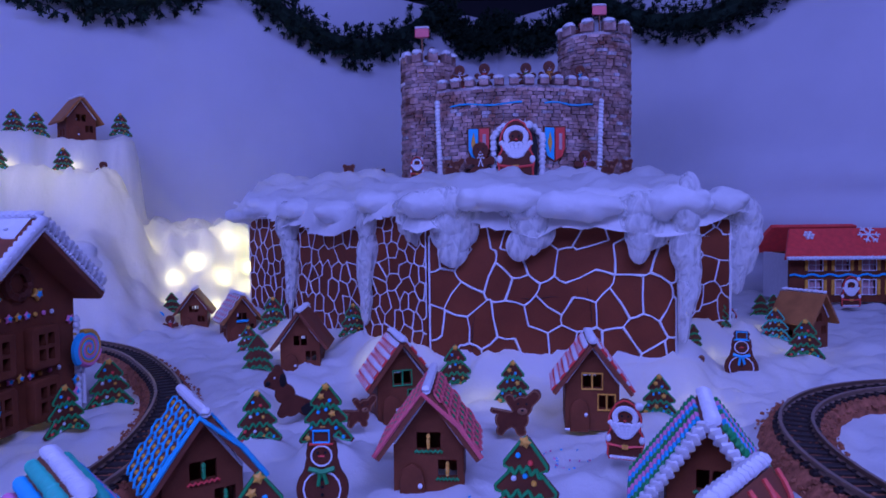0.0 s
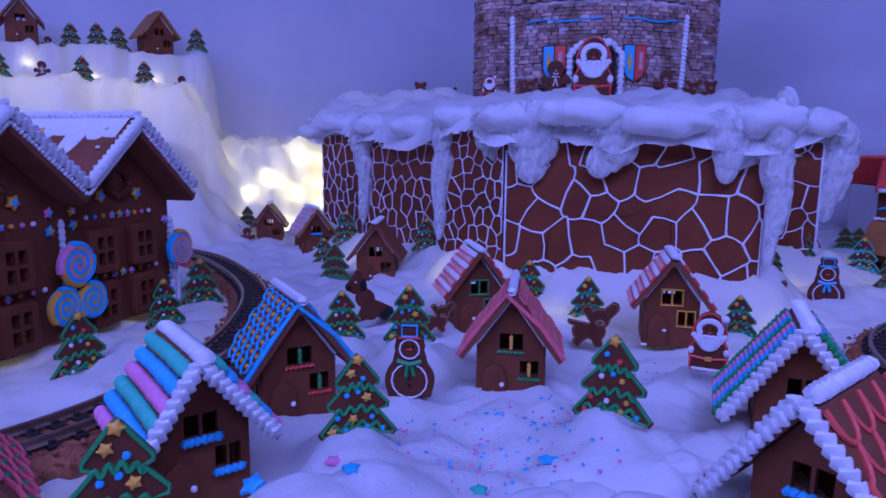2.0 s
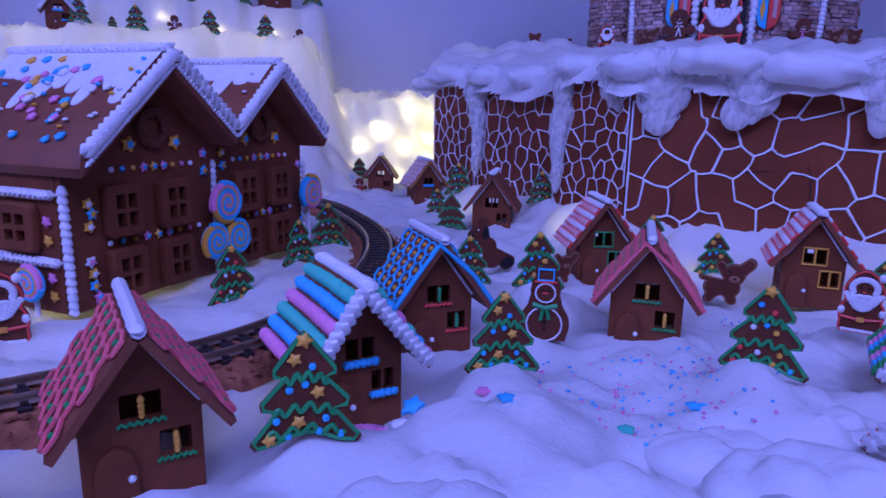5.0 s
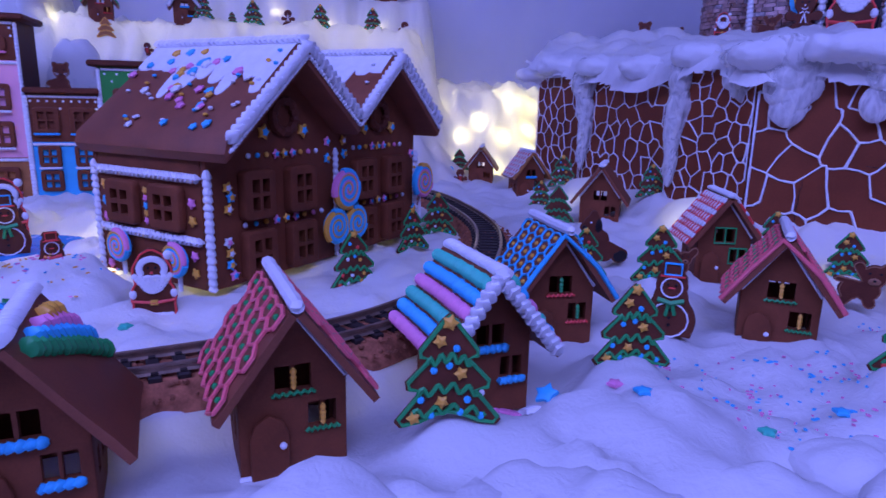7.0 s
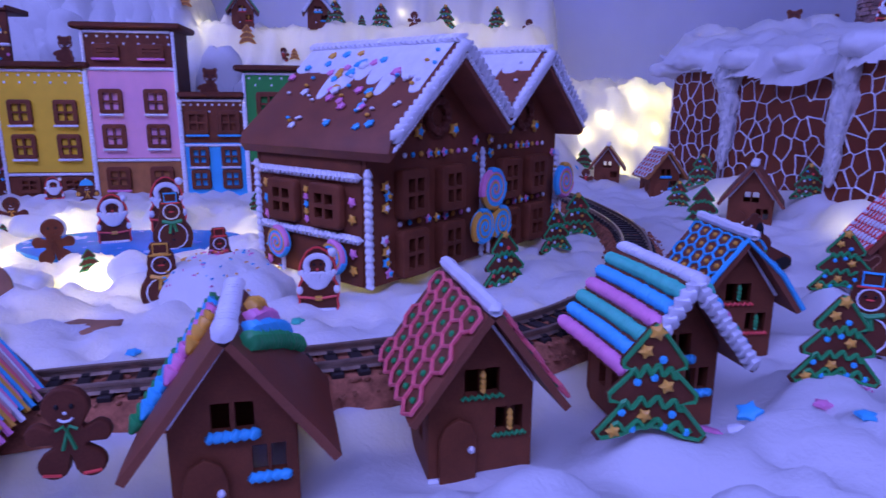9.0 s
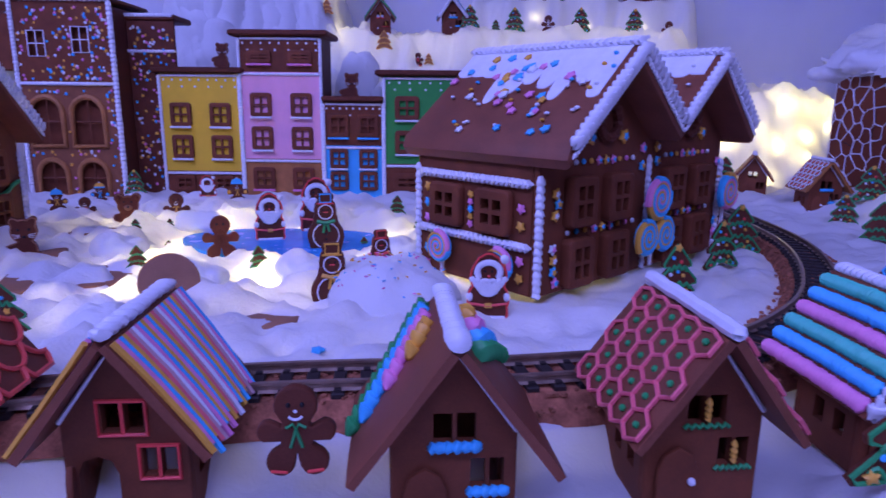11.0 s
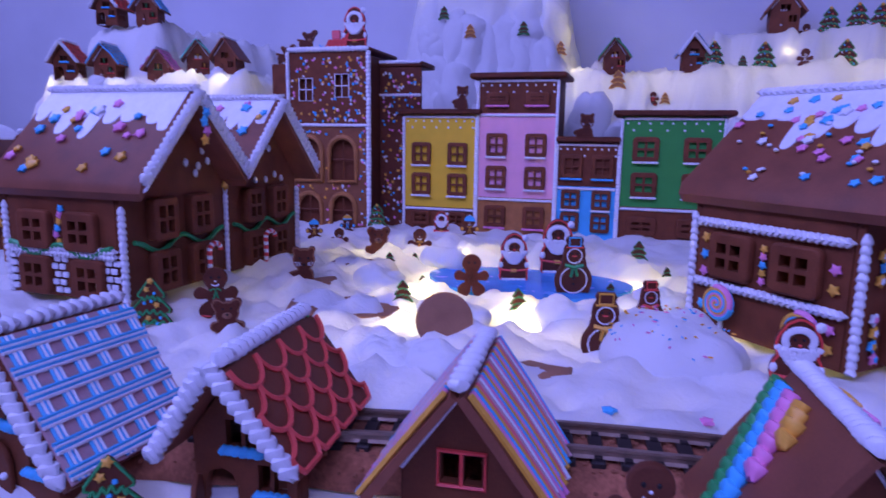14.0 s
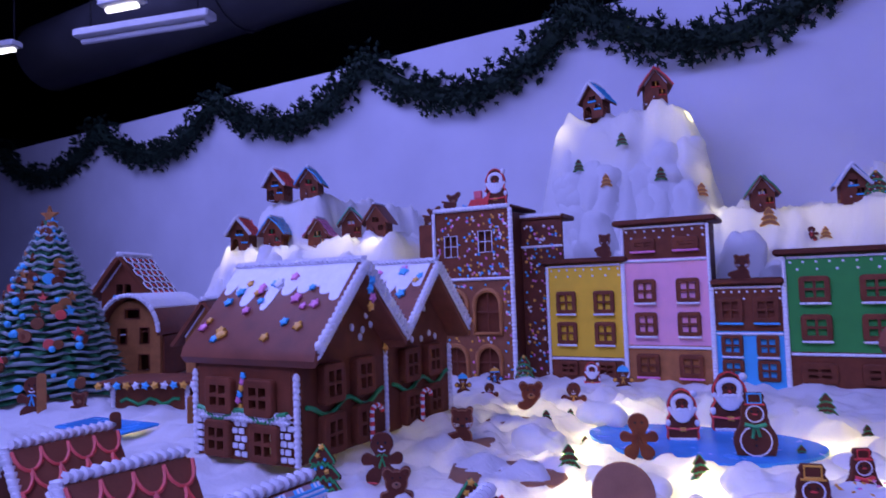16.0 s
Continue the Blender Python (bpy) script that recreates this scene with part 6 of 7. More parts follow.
def bricks(t, kind, at_fn, length, z0, z1, bl, bh, depth, limit=None, skip=None):
    """Courses of biscuit bricks; at_fn(u, z) gives a pose with -y outwards."""
    q = Build()
    n = 0
    rows = int((z1 - z0) / bh)
    for r in range(rows):
        u = -bl * rnd.random()
        while u < length:
            w = bl * rnd.uniform(0.6, 1.3)
            a, c = max(0, u), min(length, u + w)
            z = z0 + r * bh
            if c - a > 0.012 and not (skip and skip((a + c) / 2, z)):
                m = at_fn((a + c) / 2)
                hw = (c - a) / 2 - 0.002
                out = rnd.uniform(-0.006, 0.008)
                p = [(sx * hw, (-depth - out) if sy < 0 else 0.01, z + (0.0015 if sz < 0 else bh - 0.0015)) for sz in (-1, 1) for sy in (-1, 1) for sx in (-1, 1)]
                p = [(a1 * (0.93 if b1 < 0 else 1) + rnd.uniform(-.001, .001), b1, c1 + rnd.uniform(-.001, .001)) for a1, b1, c1 in p]
                p = [tuple(m @ Vector(k)) for k in p]
                q.add(p, [(4, 5, 7, 6), (0, 1, 5, 4), (2, 6, 7, 3), (0, 4, 6, 2), (1, 3, 7, 5), (0, 2, 3, 1)], 1 if rnd.random() < 0.05 else 0)
                n += 1
            u += w
    ob = q.obj("brick_courses", [BRICK_I, MORTAR], t, smooth=False)
    ob["kind"] = "stuff"
    return n


def island_random(m, amount):
    """Lets each joined brick differ a little."""
    nt = m.node_tree
    N, Lk = nt.nodes, nt.links
    g = N.new("ShaderNodeNewGeometry")
    hs = N.new("ShaderNodeHueSaturation")
    mr = N.new("ShaderNodeMapRange")
    mr.inputs["To Min"].default_value, mr.inputs["To Max"].default_value = 1 - amount, 1 + amount
    Lk.new(g.outputs["Random Per Island"], mr.inputs["Value"])
    bs = N["Principled BSDF"]
    src = bs.inputs["Base Color"].links[0].from_socket
    Lk.new(src, hs.inputs["Color"])
    Lk.new(mr.outputs["Result"], hs.inputs["Value"])
    Lk.new(hs.outputs["Color"], bs.inputs["Base Color"])


BRICK_I = material("castle_brick", (0.31, 0.115, 0.066), 0.85, 0.35, 18, 0.5, 250, 0.2, second=(0.46, 0.32, 0.30))
island_random(BRICK_I, 0.4)


def castle():
    t = thing("castle", "brick built gingerbread castle with two round towers on the snow", "castle", 0, 0, 0.84)
    bl, bh = 0.062, 0.023

    def tower(cx, cy, r, z1):
        def fn(u):
            a = u / r - math.pi
            return Matrix.Translation((cx, cy, 0)) @ Matrix.Rotation(a, 4, "Z") @ Matrix.Translation((0, -r, 0))
        tw = thing("tower", "", "")
        tw.parent = t
        tw.matrix_basis = Matrix.Identity(4)
        q = Build()
        n = 28
        q.add([(cx + (r - 0.002) * math.cos(2 * math.pi * i / n), cy + (r - 0.002) * math.sin(2 * math.pi * i / n), z) for z in (0, z1) for i in range(n)], [(i, (i + 1) % n, n + (i + 1) % n, n + i) for i in range(n)] + [tuple(range(n, 2 * n))])
        q.obj("core", MORTAR, tw)
        bricks(tw, "tower", fn, 2 * math.pi * r, 0, z1, bl, bh, 0.012)
        for i in range(10):
            a = 2 * math.pi * i / 10 + 0.2
            m = Matrix.Translation((cx, cy, 0)) @ Matrix.Rotation(a, 4, "Z") @ Matrix.Translation((0, -r, 0))
            q = Build().box(-r * 0.19, r * 0.19, -0.016, 0.035, z1, z1 + 0.065, c=0.004)
            q.v = [tuple(m @ Vector(p)) for p in q.v]
            q.obj("merlon", BRICK_I, tw)
            q = Build().blob((0, 0.008, z1 + 0.07), r * 0.2, 0.042, 0.024, wob=0.25)
            q.v = [tuple(m @ Vector(p)) for p in q.v]
            q.obj("merlon_snow", WHITE, tw)
        return tw
    tower(-0.09, 4.53, 0.175, 0.83)
    tower(1.075, 4.55, 0.235, 1.01)
    x0, x1, yb, sag = -0.03, 1.05, 4.27, 0.17
    c = (x1 - x0) / 2
    R = (c * c + sag * sag) / (2 * sag)
    cx, cy = (x0 + x1) / 2, yb - sag + R
    half = math.asin(c / R)
    L = 2 * half * R

    def fn(u):
        a = u / R - half
        return Matrix.Translation((cx, cy, 0)) @ Matrix.Rotation(a, 4, "Z") @ Matrix.Translation((0, -R, 0))
    top = 0.62
    gate = lambda u, z: abs(u - L / 2 + 0.03) < 0.125 and z < 0.33
    q = Build()
    n = 24
    ring = [fn(L * i / n) @ Vector((0, 0.0, 0)) for i in range(n + 1)]
    q.add([(p.x, p.y + 0.002, z) for z in (0, top) for p in ring] + [(p.x, p.y + 0.12, z) for z in (0, top) for p in ring],
          [(i, i + 1, n + 2 + i, n + 1 + i) for i in range(n) if not (9 <= i <= 13 and False)] + [(n + 1 + i, n + 2 + i, 3 * n + 4 + i, 3 * n + 3 + i) for i in range(n)])
    q.obj("curtain_core", MORTAR, t)
    bricks(t, "wall", fn, L, 0, top, bl, bh, 0.014, skip=gate)
    for i in range(12):
        m = fn(L * (i + 0.5) / 12)
        q = Build().box(-0.03, 0.03, -0.018, 0.05, top, top + 0.045, c=0.004)
        q.v = [tuple(m @ Vector(p)) for p in q.v]
        q.obj("merlon", BRICK_I, t)
        q = Build().blob((0, 0.012, top + 0.048), 0.038, 0.044, 0.018, wob=0.4)
        q.v = [tuple(m @ Vector(p)) for p in q.v]
        q.obj("merlon_snow", WHITE, t)
    # gate with piped surround; a black plate stands for the shade inside
    m = fn(L / 2 - 0.03)
    q = Build().plate(rounded(-0.125, 0.125, -0.02, 0.33, 0.07), -0.006, -0.002)
    q.v = [tuple(m @ Vector(p)) for p in q.v]
    q.obj("gate", BLACK, t, "flat black plate standing for the shade in the gate opening")
    q = Build()
    arc = [(-0.15, -0.03, 0.0), (-0.155, -0.03, 0.29), (-0.10, -0.03, 0.35), (0, -0.03, 0.375), (0.10, -0.03, 0.35), (0.155, -0.03, 0.29), (0.15, -0.03, 0.0)]
    rope(q, arc, 0.023, 0.02, 0.034, (0, -1, 0), 0, 9, 0.35)
    q.v = [tuple(m @ Vector(p)) for p in q.v]
    q.obj("gate_icing", WHITE, t)
    for u, sgn in ((0.035, 1), (L - 0.035, -1)):
        m = fn(u)
        q = Build()
        bead_line(q, (0, -0.022, 0.06), (-0.02 * sgn, -0.022, 0.55), 0.019, 0.024)
        q.v = [tuple(m @ Vector(p)) for p in q.v]
        q.obj("icing_rope", WHITE, t)
    q = Build()
    for seg in ((0.1, 0.5), (0.62, 0.92)):
        q.tube([tuple(fn(L * lerp(seg[0], seg[1], i / 8)) @ Vector((0, -0.02, 0.50 + 0.008 * math.sin(i)))) for i in range(9)], 0.006, 5)
    q.obj("blue_icing_line", SKY, t)
    for u in (0.265, 0.675):
        m = fn(L * u) @ Matrix.Translation((0, 0, -0.06)) @ Matrix.Diagonal((1.08, 1, 1.15, 1))
        sh = thing("shield", "", "")
        sh.parent = t
        sh.matrix_basis = Matrix.Identity(4)
        o = [(0, 0.16), (0.05, 0.19), (0.07, 0.24), (0.07, 0.36), (-0.07, 0.36), (-0.07, 0.24), (-0.05, 0.19)]
        for nm, oo, mt, dy in (("shield_plate", o, COOKIE, 0), ("blue_half", [(-0.004, 0.172), (-0.004, 0.352), (-0.062, 0.352), (-0.062, 0.24), (-0.045, 0.195)], SKY, -0.005), ("red_half", [(0.004, 0.172), (0.045, 0.195), (0.062, 0.24), (0.062, 0.352), (0.004, 0.352)], RED, -0.005), ("tower_mark", rect(0.024, 0.044, 0.23, 0.32), PALE, -0.009), ("gold_mark", [(-0.03, 0.21), (-0.018, 0.27), (-0.03, 0.33), (-0.045, 0.27)], YELLOW, -0.009)):
            q = Build().plate(oo, -0.03 + dy, -0.022 + dy, c=0.001)
            q.v = [tuple(m @ Vector(p)) for p in q.v]
            q.obj(nm, mt, sh)
    return t


castle()


def G(x, y):
    return ground(x, y)


# ---- fir biscuits round the village ----
FIRS = (
    (-1.10, 1.43, 0.155, 55, "mixed"), (-1.106, 1.844, 0.140, 60, "mixed"), (-1.131, 2.135, 0.160, 35, "mixed"),
    (-0.566, 0.735, 0.165, 28, "stars"), (-0.334, 1.12, 0.155, 20, "stars"), (-0.52, 1.75, 0.140, 25, "mixed"),
    (-0.313, 1.66, 0.150, 5, "stars"), (0.153, 1.21, 0.165, -22, "mixed"), (0.04, 2.36, 0.155, 10, "mixed"),
    (0.238, 2.22, 0.148, -5, "stars"), (0.71, 2.10, 0.135, -15, "stars"), (1.51, 2.66, 0.160, -25, "mixed"))
FIRS2 = (
    (1.56, 3.0, 0.160, -20, "frost"), (1.285, 2.99, 0.135, -30, "plain"), (1.10, 2.80, 0.110, 20, "plain"),
    (-0.765, 2.60, 0.160, 10, "plain"), (-0.93, 3.02, 0.145, 5, "mixed"), (-0.865, 3.22, 0.17, 5, "mixed"), (-0.83, 3.40, 0.135, 5, "plain"), (-0.405, 2.84, 0.150, 10, "mixed"),
    (-0.365, 3.06, 0.09, 0, "plain"), (-1.68, 3.93, 0.14, 20, "plain"), (1.95, 3.92, 0.14, -10, "plain"), (2.08, 4.02, 0.13, -10, "plain"),
    (-2.66, 0.01, 0.150, 55, "stars"), (-2.19, 0.255, 0.145, 80, "stars"), (-3.93, 1.42, 0.13, 40, "mixed"))
FIRS3 = (
    (-2.931, 0.927, 0.056, 50, "plain"), (-2.645, 0.898, 0.05, 70, "plain"), (-2.42, 0.68, 0.072, 60, "plain"),
    (-2.139, 0.903, 0.07, 75, "plain"), (-2.50, 1.89, 0.088, 40, "plain"), (-3.095, 1.147, 0.048, 50, "plain"),
    (-2.253, 1.749, 0.055, 70, "plain"), (-2.285, 1.473, 0.056, 60, "plain"), (-1.72, -0.22, 0.13, 75, "stars"))
for tb in (FIRS, FIRS2, FIRS3):
    for x, y, hgt, yaw, kd in tb:
        tree(x, y, G(x, y) - 0.012, hgt * (1.05 if tb is FIRS else 1.0), yaw, rnd.uniform(-6, -1), kd)

# on the hills behind the town
HILLFIR = (
    (-2.335, 3.964, 0.115, 30, "mixed"), (-2.615, 3.764, 0.12, 30, "mixed"), (-2.96, 3.518, 0.12, 30, "mixed"),
    (-2.222, 4.458, 0.125, 30, "mixed"), (-2.617, 4.163, 0.125, 30, "mixed"), (-2.715, 4.089, 0.125, 30, "mixed"), (-2.835, 3.999, 0.12, 30, "mixed"),
    (-3.62, 2.72, 0.085, 35, "plain"), (-3.27, 3.02, 0.06, 35, "gold"), (-3.10, 3.22, 0.12, 35, "mixed"), (-3.50, 2.86, 0.1, 35, "gold"), (-3.0, 3.36, 0.06, 35, "plain"))
for x, y, hgt, yaw, kd in HILLFIR:
    tree(x, y, G(x, y) + 0.004, hgt * (1.3 if y > 3.4 else 1.15), yaw, 0, kd)

# on the face of the snow mountain
for sx_, wz, zz, kd in ((6.62, -0.72, 1.42, "plain"), (6.92, -0.75, 1.28, "plain"), (6.72, -0.80, 1.15, "gold"), (6.38, -0.80, 1.16, "plain"), (6.15, -0.78, 1.04, "gold"), (6.75, -1.0, 0.79, "plain")):
    x, y = xy(sx_, wz)
    best = min((abs(G(*xy(sx_, w_)) - zz), w_) for w_ in [-1.4 + 0.02 * k for k in range(50)])
    x, y = xy(sx_, best[1] - 0.05)
    tree(x, y, zz - 0.02, 0.09, 40, 0, kd)

# ---- figure biscuits ----
figure("snowman", -0.275, 1.40, -0.03, 0.175, 2)
figure("santa", 0.45, 1.58, 0.0, 0.135, -20)
figure("deer", 0.205, 1.87, -0.035, 0.14, -6)
figure("snowman", 1.155, 2.47, -0.025, 0.185, -22, scarf=3)
figure("bear", 0.96, 2.43, -0.02, 0.10, -15)
figure("santa", 1.46, 3.27, -0.01, 0.135, -20)
figure("dog", -0.51, 2.06, -0.03, 0.18, 20, label="dark brown dog shaped biscuit sitting in the snow")
figure("deer", -0.265, 1.95, -0.03, 0.10, 20, label="dark reindeer biscuit lying behind a fir biscuit")
figure("santa", -1.40, 1.012, -0.02, 0.145, 38)
figure("snowman", -1.80, 0.885, -0.04, 0.168, 50, scarf=5)
figure("snowman", -1.835, 1.10, -0.005, 0.13, 58, scarf=2)
figure("man", -2.52, 1.02, -0.05, 0.152, 55, scarf=0, plain=True, label="plain brown gingerbread man biscuit")
figure("santa", -2.61, 1.29, -0.045, 0.165, 55)
figure("santa", -2.62, 1.53, -0.045, 0.2, 55)
figure("snowman", -2.335, 1.33, -0.04, 0.2, 55, scarf=4)
figure("man", -3.21, 1.245, -0.05, 0.14, 52, scarf=5)
figure("bear", -3.27, 1.065, -0.05, 0.155, 58)
figure("santa", -3.64, 1.66, -0.04, 0.125, 50)
figure("man", -3.47, 1.725, -0.04, 0.13, 48, scarf=5, hat=3)
figure("man", -3.58, 1.02, -0.05, 0.11, 60, scarf=2)
figure("man", -3.88, 1.02, -0.045, 0.11, 60, scarf=5, hat=3)
figure("man", -3.98, 1.26, -0.045, 0.11, 60, scarf=3, hat=5)
figure("cat", -2.83, 0.53, -0.04, 0.165, 65, label="brown cat shaped biscuit with white whiskers on a biscuit stand")
figure("bear", -2.383, 0.138, -0.02, 0.11, 70)
figure("man", -2.60, 0.17, -0.02, 0.15, 68, scarf=4)
figure("man", -1.217, 0.303, -0.01, 0.13, 44, scarf=4)
figure("man", -1.585, 3.68, -0.035, 0.115, 25, scarf=2)
figure("man", -1.70, 3.80, -0.035, 0.115, 25, scarf=3, hat=3)
for x, y, hgt, kd, sc in ((-2.157, 4.091, 0.11, "man", 2), (-2.784, 3.644, 0.11, "man", 1), (-2.936, 3.923, 0.10, "man", 5), (-3.34, 3.0, 0.085, "man", 2)):
    figure(kd, x, y, G(x, y) - 0.01, hgt, 32, scarf=sc)

# sugar boards and the round cake board
b = Build().plate(circle(0, 0.075, 0.072, 28), -0.008, 0.008, c=0.003)
ob = b.obj("round_biscuit", COOKIE_LIGHT)
ob.matrix_basis = at(-2.03, 0.565, -0.03, 55, -18)
tagged(ob, "large round pale biscuit with faint writing stuck in the snow", "biscuit")
for i, (x, y, w_, d_, yaw) in enumerate(((-2.50, 0.52, 0.17, 0.11, 60), (-1.86, 0.65, 0.13, 0.05, 30), (-2.84, 0.52, 0.12, 0.06, 60), (-3.05, 0.85, 0.1, 0.06, 40))):
    b = Build().box(-w_, w_, -d_, d_, 0, 0.016, c=0.005)
    ob = b.obj("biscuit_board", COOKIE_LIGHT)
    ob.matrix_basis = at(x, y, max(-0.05, G(x, y) - 0.008), yaw)
    tagged(ob, "flat pale biscuit board lying half under the snow", "biscuit board")
b = Build()
for k in range(6):
    a = math.pi * k / 3
    b.tube([(0, 0, 0.018), (0.06 * math.cos(a), 0.06 * math.sin(a), 0.018)], 0.005, 5)
    for e in (-0.5, 0.5):
        b.tube([(0.032 * math.cos(a), 0.032 * math.sin(a), 0.018), (0.032 * math.cos(a) + 0.022 * math.cos(a + e), 0.032 * math.sin(a) + 0.022 * math.sin(a + e), 0.018)], 0.004, 5)
ob = b.obj("icing_snowflake", WHITE)
ob.matrix_basis = at(-2.47, 0.53, max(-0.05, G(-2.5, 0.52) - 0.008), 15)
tagged(ob, "white icing snowflake piped on a biscuit board", "icing snowflake")
# pond
o = []
for i in range(40):
    a = 2 * math.pi * i / 40
    r = 1 + 0.06 * math.sin(3 * a)
    u, v = 0.39 * r * math.cos(a), 0.25 * r * math.sin(a)
    o.append((-2.56 + u * 0.8 - v * 0.6, 1.31 + u * 0.6 + v * 0.8))
b = Build()
b.add([(x, y, z) for z in (-0.055, -0.042) for x, y in o], [tuple(range(40, 80)), tuple(range(39, -1, -1))] + [(i, (i + 1) % 40, 40 + (i + 1) % 40, 40 + i) for i in range(40)])
ob = b.obj("frozen_pond", ICEBLUE)
tagged(ob, "bright blue sugar pond with white frost in the snow", "pond")

# sprinkles by the net roofed cottages
for cx, cy, n, rad in ((-0.12, 1.22, 90, 0.13), (0.0, 1.05, 60, 0.10), (0.12, 1.35, 30, 0.1), (0.3, 1.75, 40, 0.08)):
    for mt, nm in ((SKY, "blue"), (PINK, "pink")):
        b = Build()
        for i in range(n // 2):
            a, r = rnd.uniform(0, 6.28), rad * math.sqrt(rnd.random())
            x, y = cx + r * math.cos(a) * 1.6, cy + r * math.sin(a)
            b.blob((x, y, G(x, y) + 0.002), rnd.uniform(0.002, 0.005), rnd.uniform(0.002, 0.007), 0.0025, Matrix.Rotation(a, 3, "Z"), 0, 5, 3)
        ob = b.obj("sprinkles", mt, smooth=False)
        tagged(ob, nm + " sugar sprinkles scattered on the snow", "sprinkles", kind="stuff")
for k, (x, y, mt) in enumerate(((-1.42, 0.74, "pink"), (-1.33, 0.86, "teal"), (-1.6, 0.95, "blue"), (-1.55, 0.62, "blue"), (0.02, 1.1, "blue"), (0.16, 1.38, "blue"), (-0.1, 1.02, "teal"), (-0.35, 1.0, "pink"), (-0.30, 0.92, "blue"))):
    b = Build()
    flower(b, (0, 0, 0.006), 0.015, 0, Matrix.Rotation(radians(90), 3, "X"))
    ob = b.obj("sugar_flower", CM[mt])
    ob.matrix_basis = at(x, y, G(x, y), k * 40)
    tagged(ob, mt + " piped sugar flower lying on the snow", "sugar flower", "loose sugar flowers")

# snow mound with sprinkles beside the gabled house
cotton(-1.68, 0.98, -0.02, 0.17, 0.15, 0.10, 31.0, name="snow_mound", rough=0.15)
for mt, nm in ((SKY, "blue"), (PINK, "pink"), (YELLOW, "yellow")):
    b = Build()
    for i in range(26):
        a, r = rnd.uniform(0, 6.28), math.sqrt(rnd.random()) * 0.95
        b.blob((-1.68 + 0.18 * r * math.cos(a), 0.98 + 0.16 * r * math.sin(a), -0.006 + 0.105 * math.sqrt(1 - r * r)), 0.0024, 0.007, 0.0024, Matrix.Rotation(a * 3, 3, "Z"), 0, 5, 3)
    ob = b.obj("sprinkles", mt, smooth=False)
    tagged(ob, nm + " sugar sprinkles scattered over the snow mound", "sprinkles", kind="stuff")

# ---- cottages on the hills ----
def hill_house(x, y, z, yaw, style, trim, label, sc=1.0, mats=None):
    small_house("cottage", label, x, y, z, yaw, style, trim=trim, hs=sc, mats=mats)


hill_house(-2.46, 4.34, G(-2.46, 4.34) - 0.03, 48, "plain", "blue", "small gingerbread cottage with a straw coloured roof", 1.08, (COOKIE, COOKIE_GOLD))
hill_house(-3.05, 3.85, G(-3.05, 3.85) - 0.01, 35, "plain", "red", "small gingerbread cottage with a dark roof", 1.0)
hill_house(-3.60, 2.93, G(-3.6, 2.93) - 0.02, 45, "net", "green", "small gingerbread cottage with green iced roof", 0.78)
hill_house(-3.24, 3.22, G(-3.24, 3.22) - 0.01, 42, "plaid", "blue", "small gingerbread cottage with blue iced roof", 0.78)
for sx_, w_, yaw, st, tr, lb in ((6.85, -0.55, 30, "scallop", "blue", "white edged cottage on the snow mountain"), (6.45, -0.52, 55, "net", "red", "red roofed cottage on the snow mountain")):
    x, y = xy(sx_, w_)
    hill_house(x, y, G(x, y) + 0.004, yaw, st, tr, "small gingerbread " + lb, 0.88)
for x, y, yaw, st, tr in ((-5.73, 0.13, 60, "scallop", "red"), (-5.566, 0.344, 55, "net", "blue"), (-5.351, 0.62, 58, "hex", "pink"), (-5.1, 0.98, 50, "plain", "red")):
    hill_house(x, y, G(x, y) - 0.02, yaw, st, tr, "small gingerbread cottage with an iced roof on the snow hill", 0.85)
for x, y, yaw, st, tr in ((-5.84, 0.42, 50, "scallop", "red"), (-5.62, 0.62, 60, "net", "blue"), (-5.40, 0.86, 75, "net", "teal")):
    hill_house(x, y, G(x, y) - 0.02, yaw, st, tr, "small gingerbread cottage high on the snow hill", 0.85)


# ---- fairy lights under the cotton ----
for k in range(9):
    sx_ = 4.0 + 0.26 * k
    x, y = xy(sx_, -0.62)
    glow_lamp(x, y, G(x, y) - 0.09, 0.25)
for k in range(3):
    x, y = xy(4.1 + 0.35 * k, -0.47)
    glow_lamp(x, y, G(x, y) - 0.12, 0.07)
for sx_, w_, dz, p in ((3.62, -0.85, 0.08, 1.6), (3.45, -0.80, 0.08, 2.6), (3.3, -0.86, 0.07, 2.2), (3.12, -0.84, 0.07, 2.2), (3.2, -0.70, 0.08, 2.0), (3.4, -0.98, 0.06, 0.8), (2.95, -0.8, 0.06, 1.3), (3.75, -0.7, 0.08, 0.9), (3.7, -0.95, 0.07, 0.6), (3.05, -0.68, 0.1, 1.5), (2.9, -0.68, 0.08, 1.4), (3.15, -0.95, 0.06, 1.0), (3.4, -1.02, 0.05, 0.6)):
    x, y = xy(sx_, w_)
    glow_lamp(x, y, G(x, y) - dz - 0.005, p * 0.25)
for k in range(6):
    x, y = xy(8.0 + 0.26 * k, -1.68)
    glow_lamp(x, y, G(x, y) - 0.065, 0.22)
for sx_, w_ in ((6.25, -0.55), (6.15, -0.62), (6.1, -0.7), (7.1, -0.6)):
    x, y = xy(sx_, w_)
    glow_lamp(x, y, G(x, y) - 0.065, 0.24)
for x, y in ((-0.25, 2.55), (0.15, 2.27), (0.55, 2.22), (0.9, 2.22), (1.15, 2.75), (1.55, 2.85), (-0.75, 3.1), (1.75, 3.5)):
    glow_lamp(x, y, G(x, y) - 0.09, 0.11)
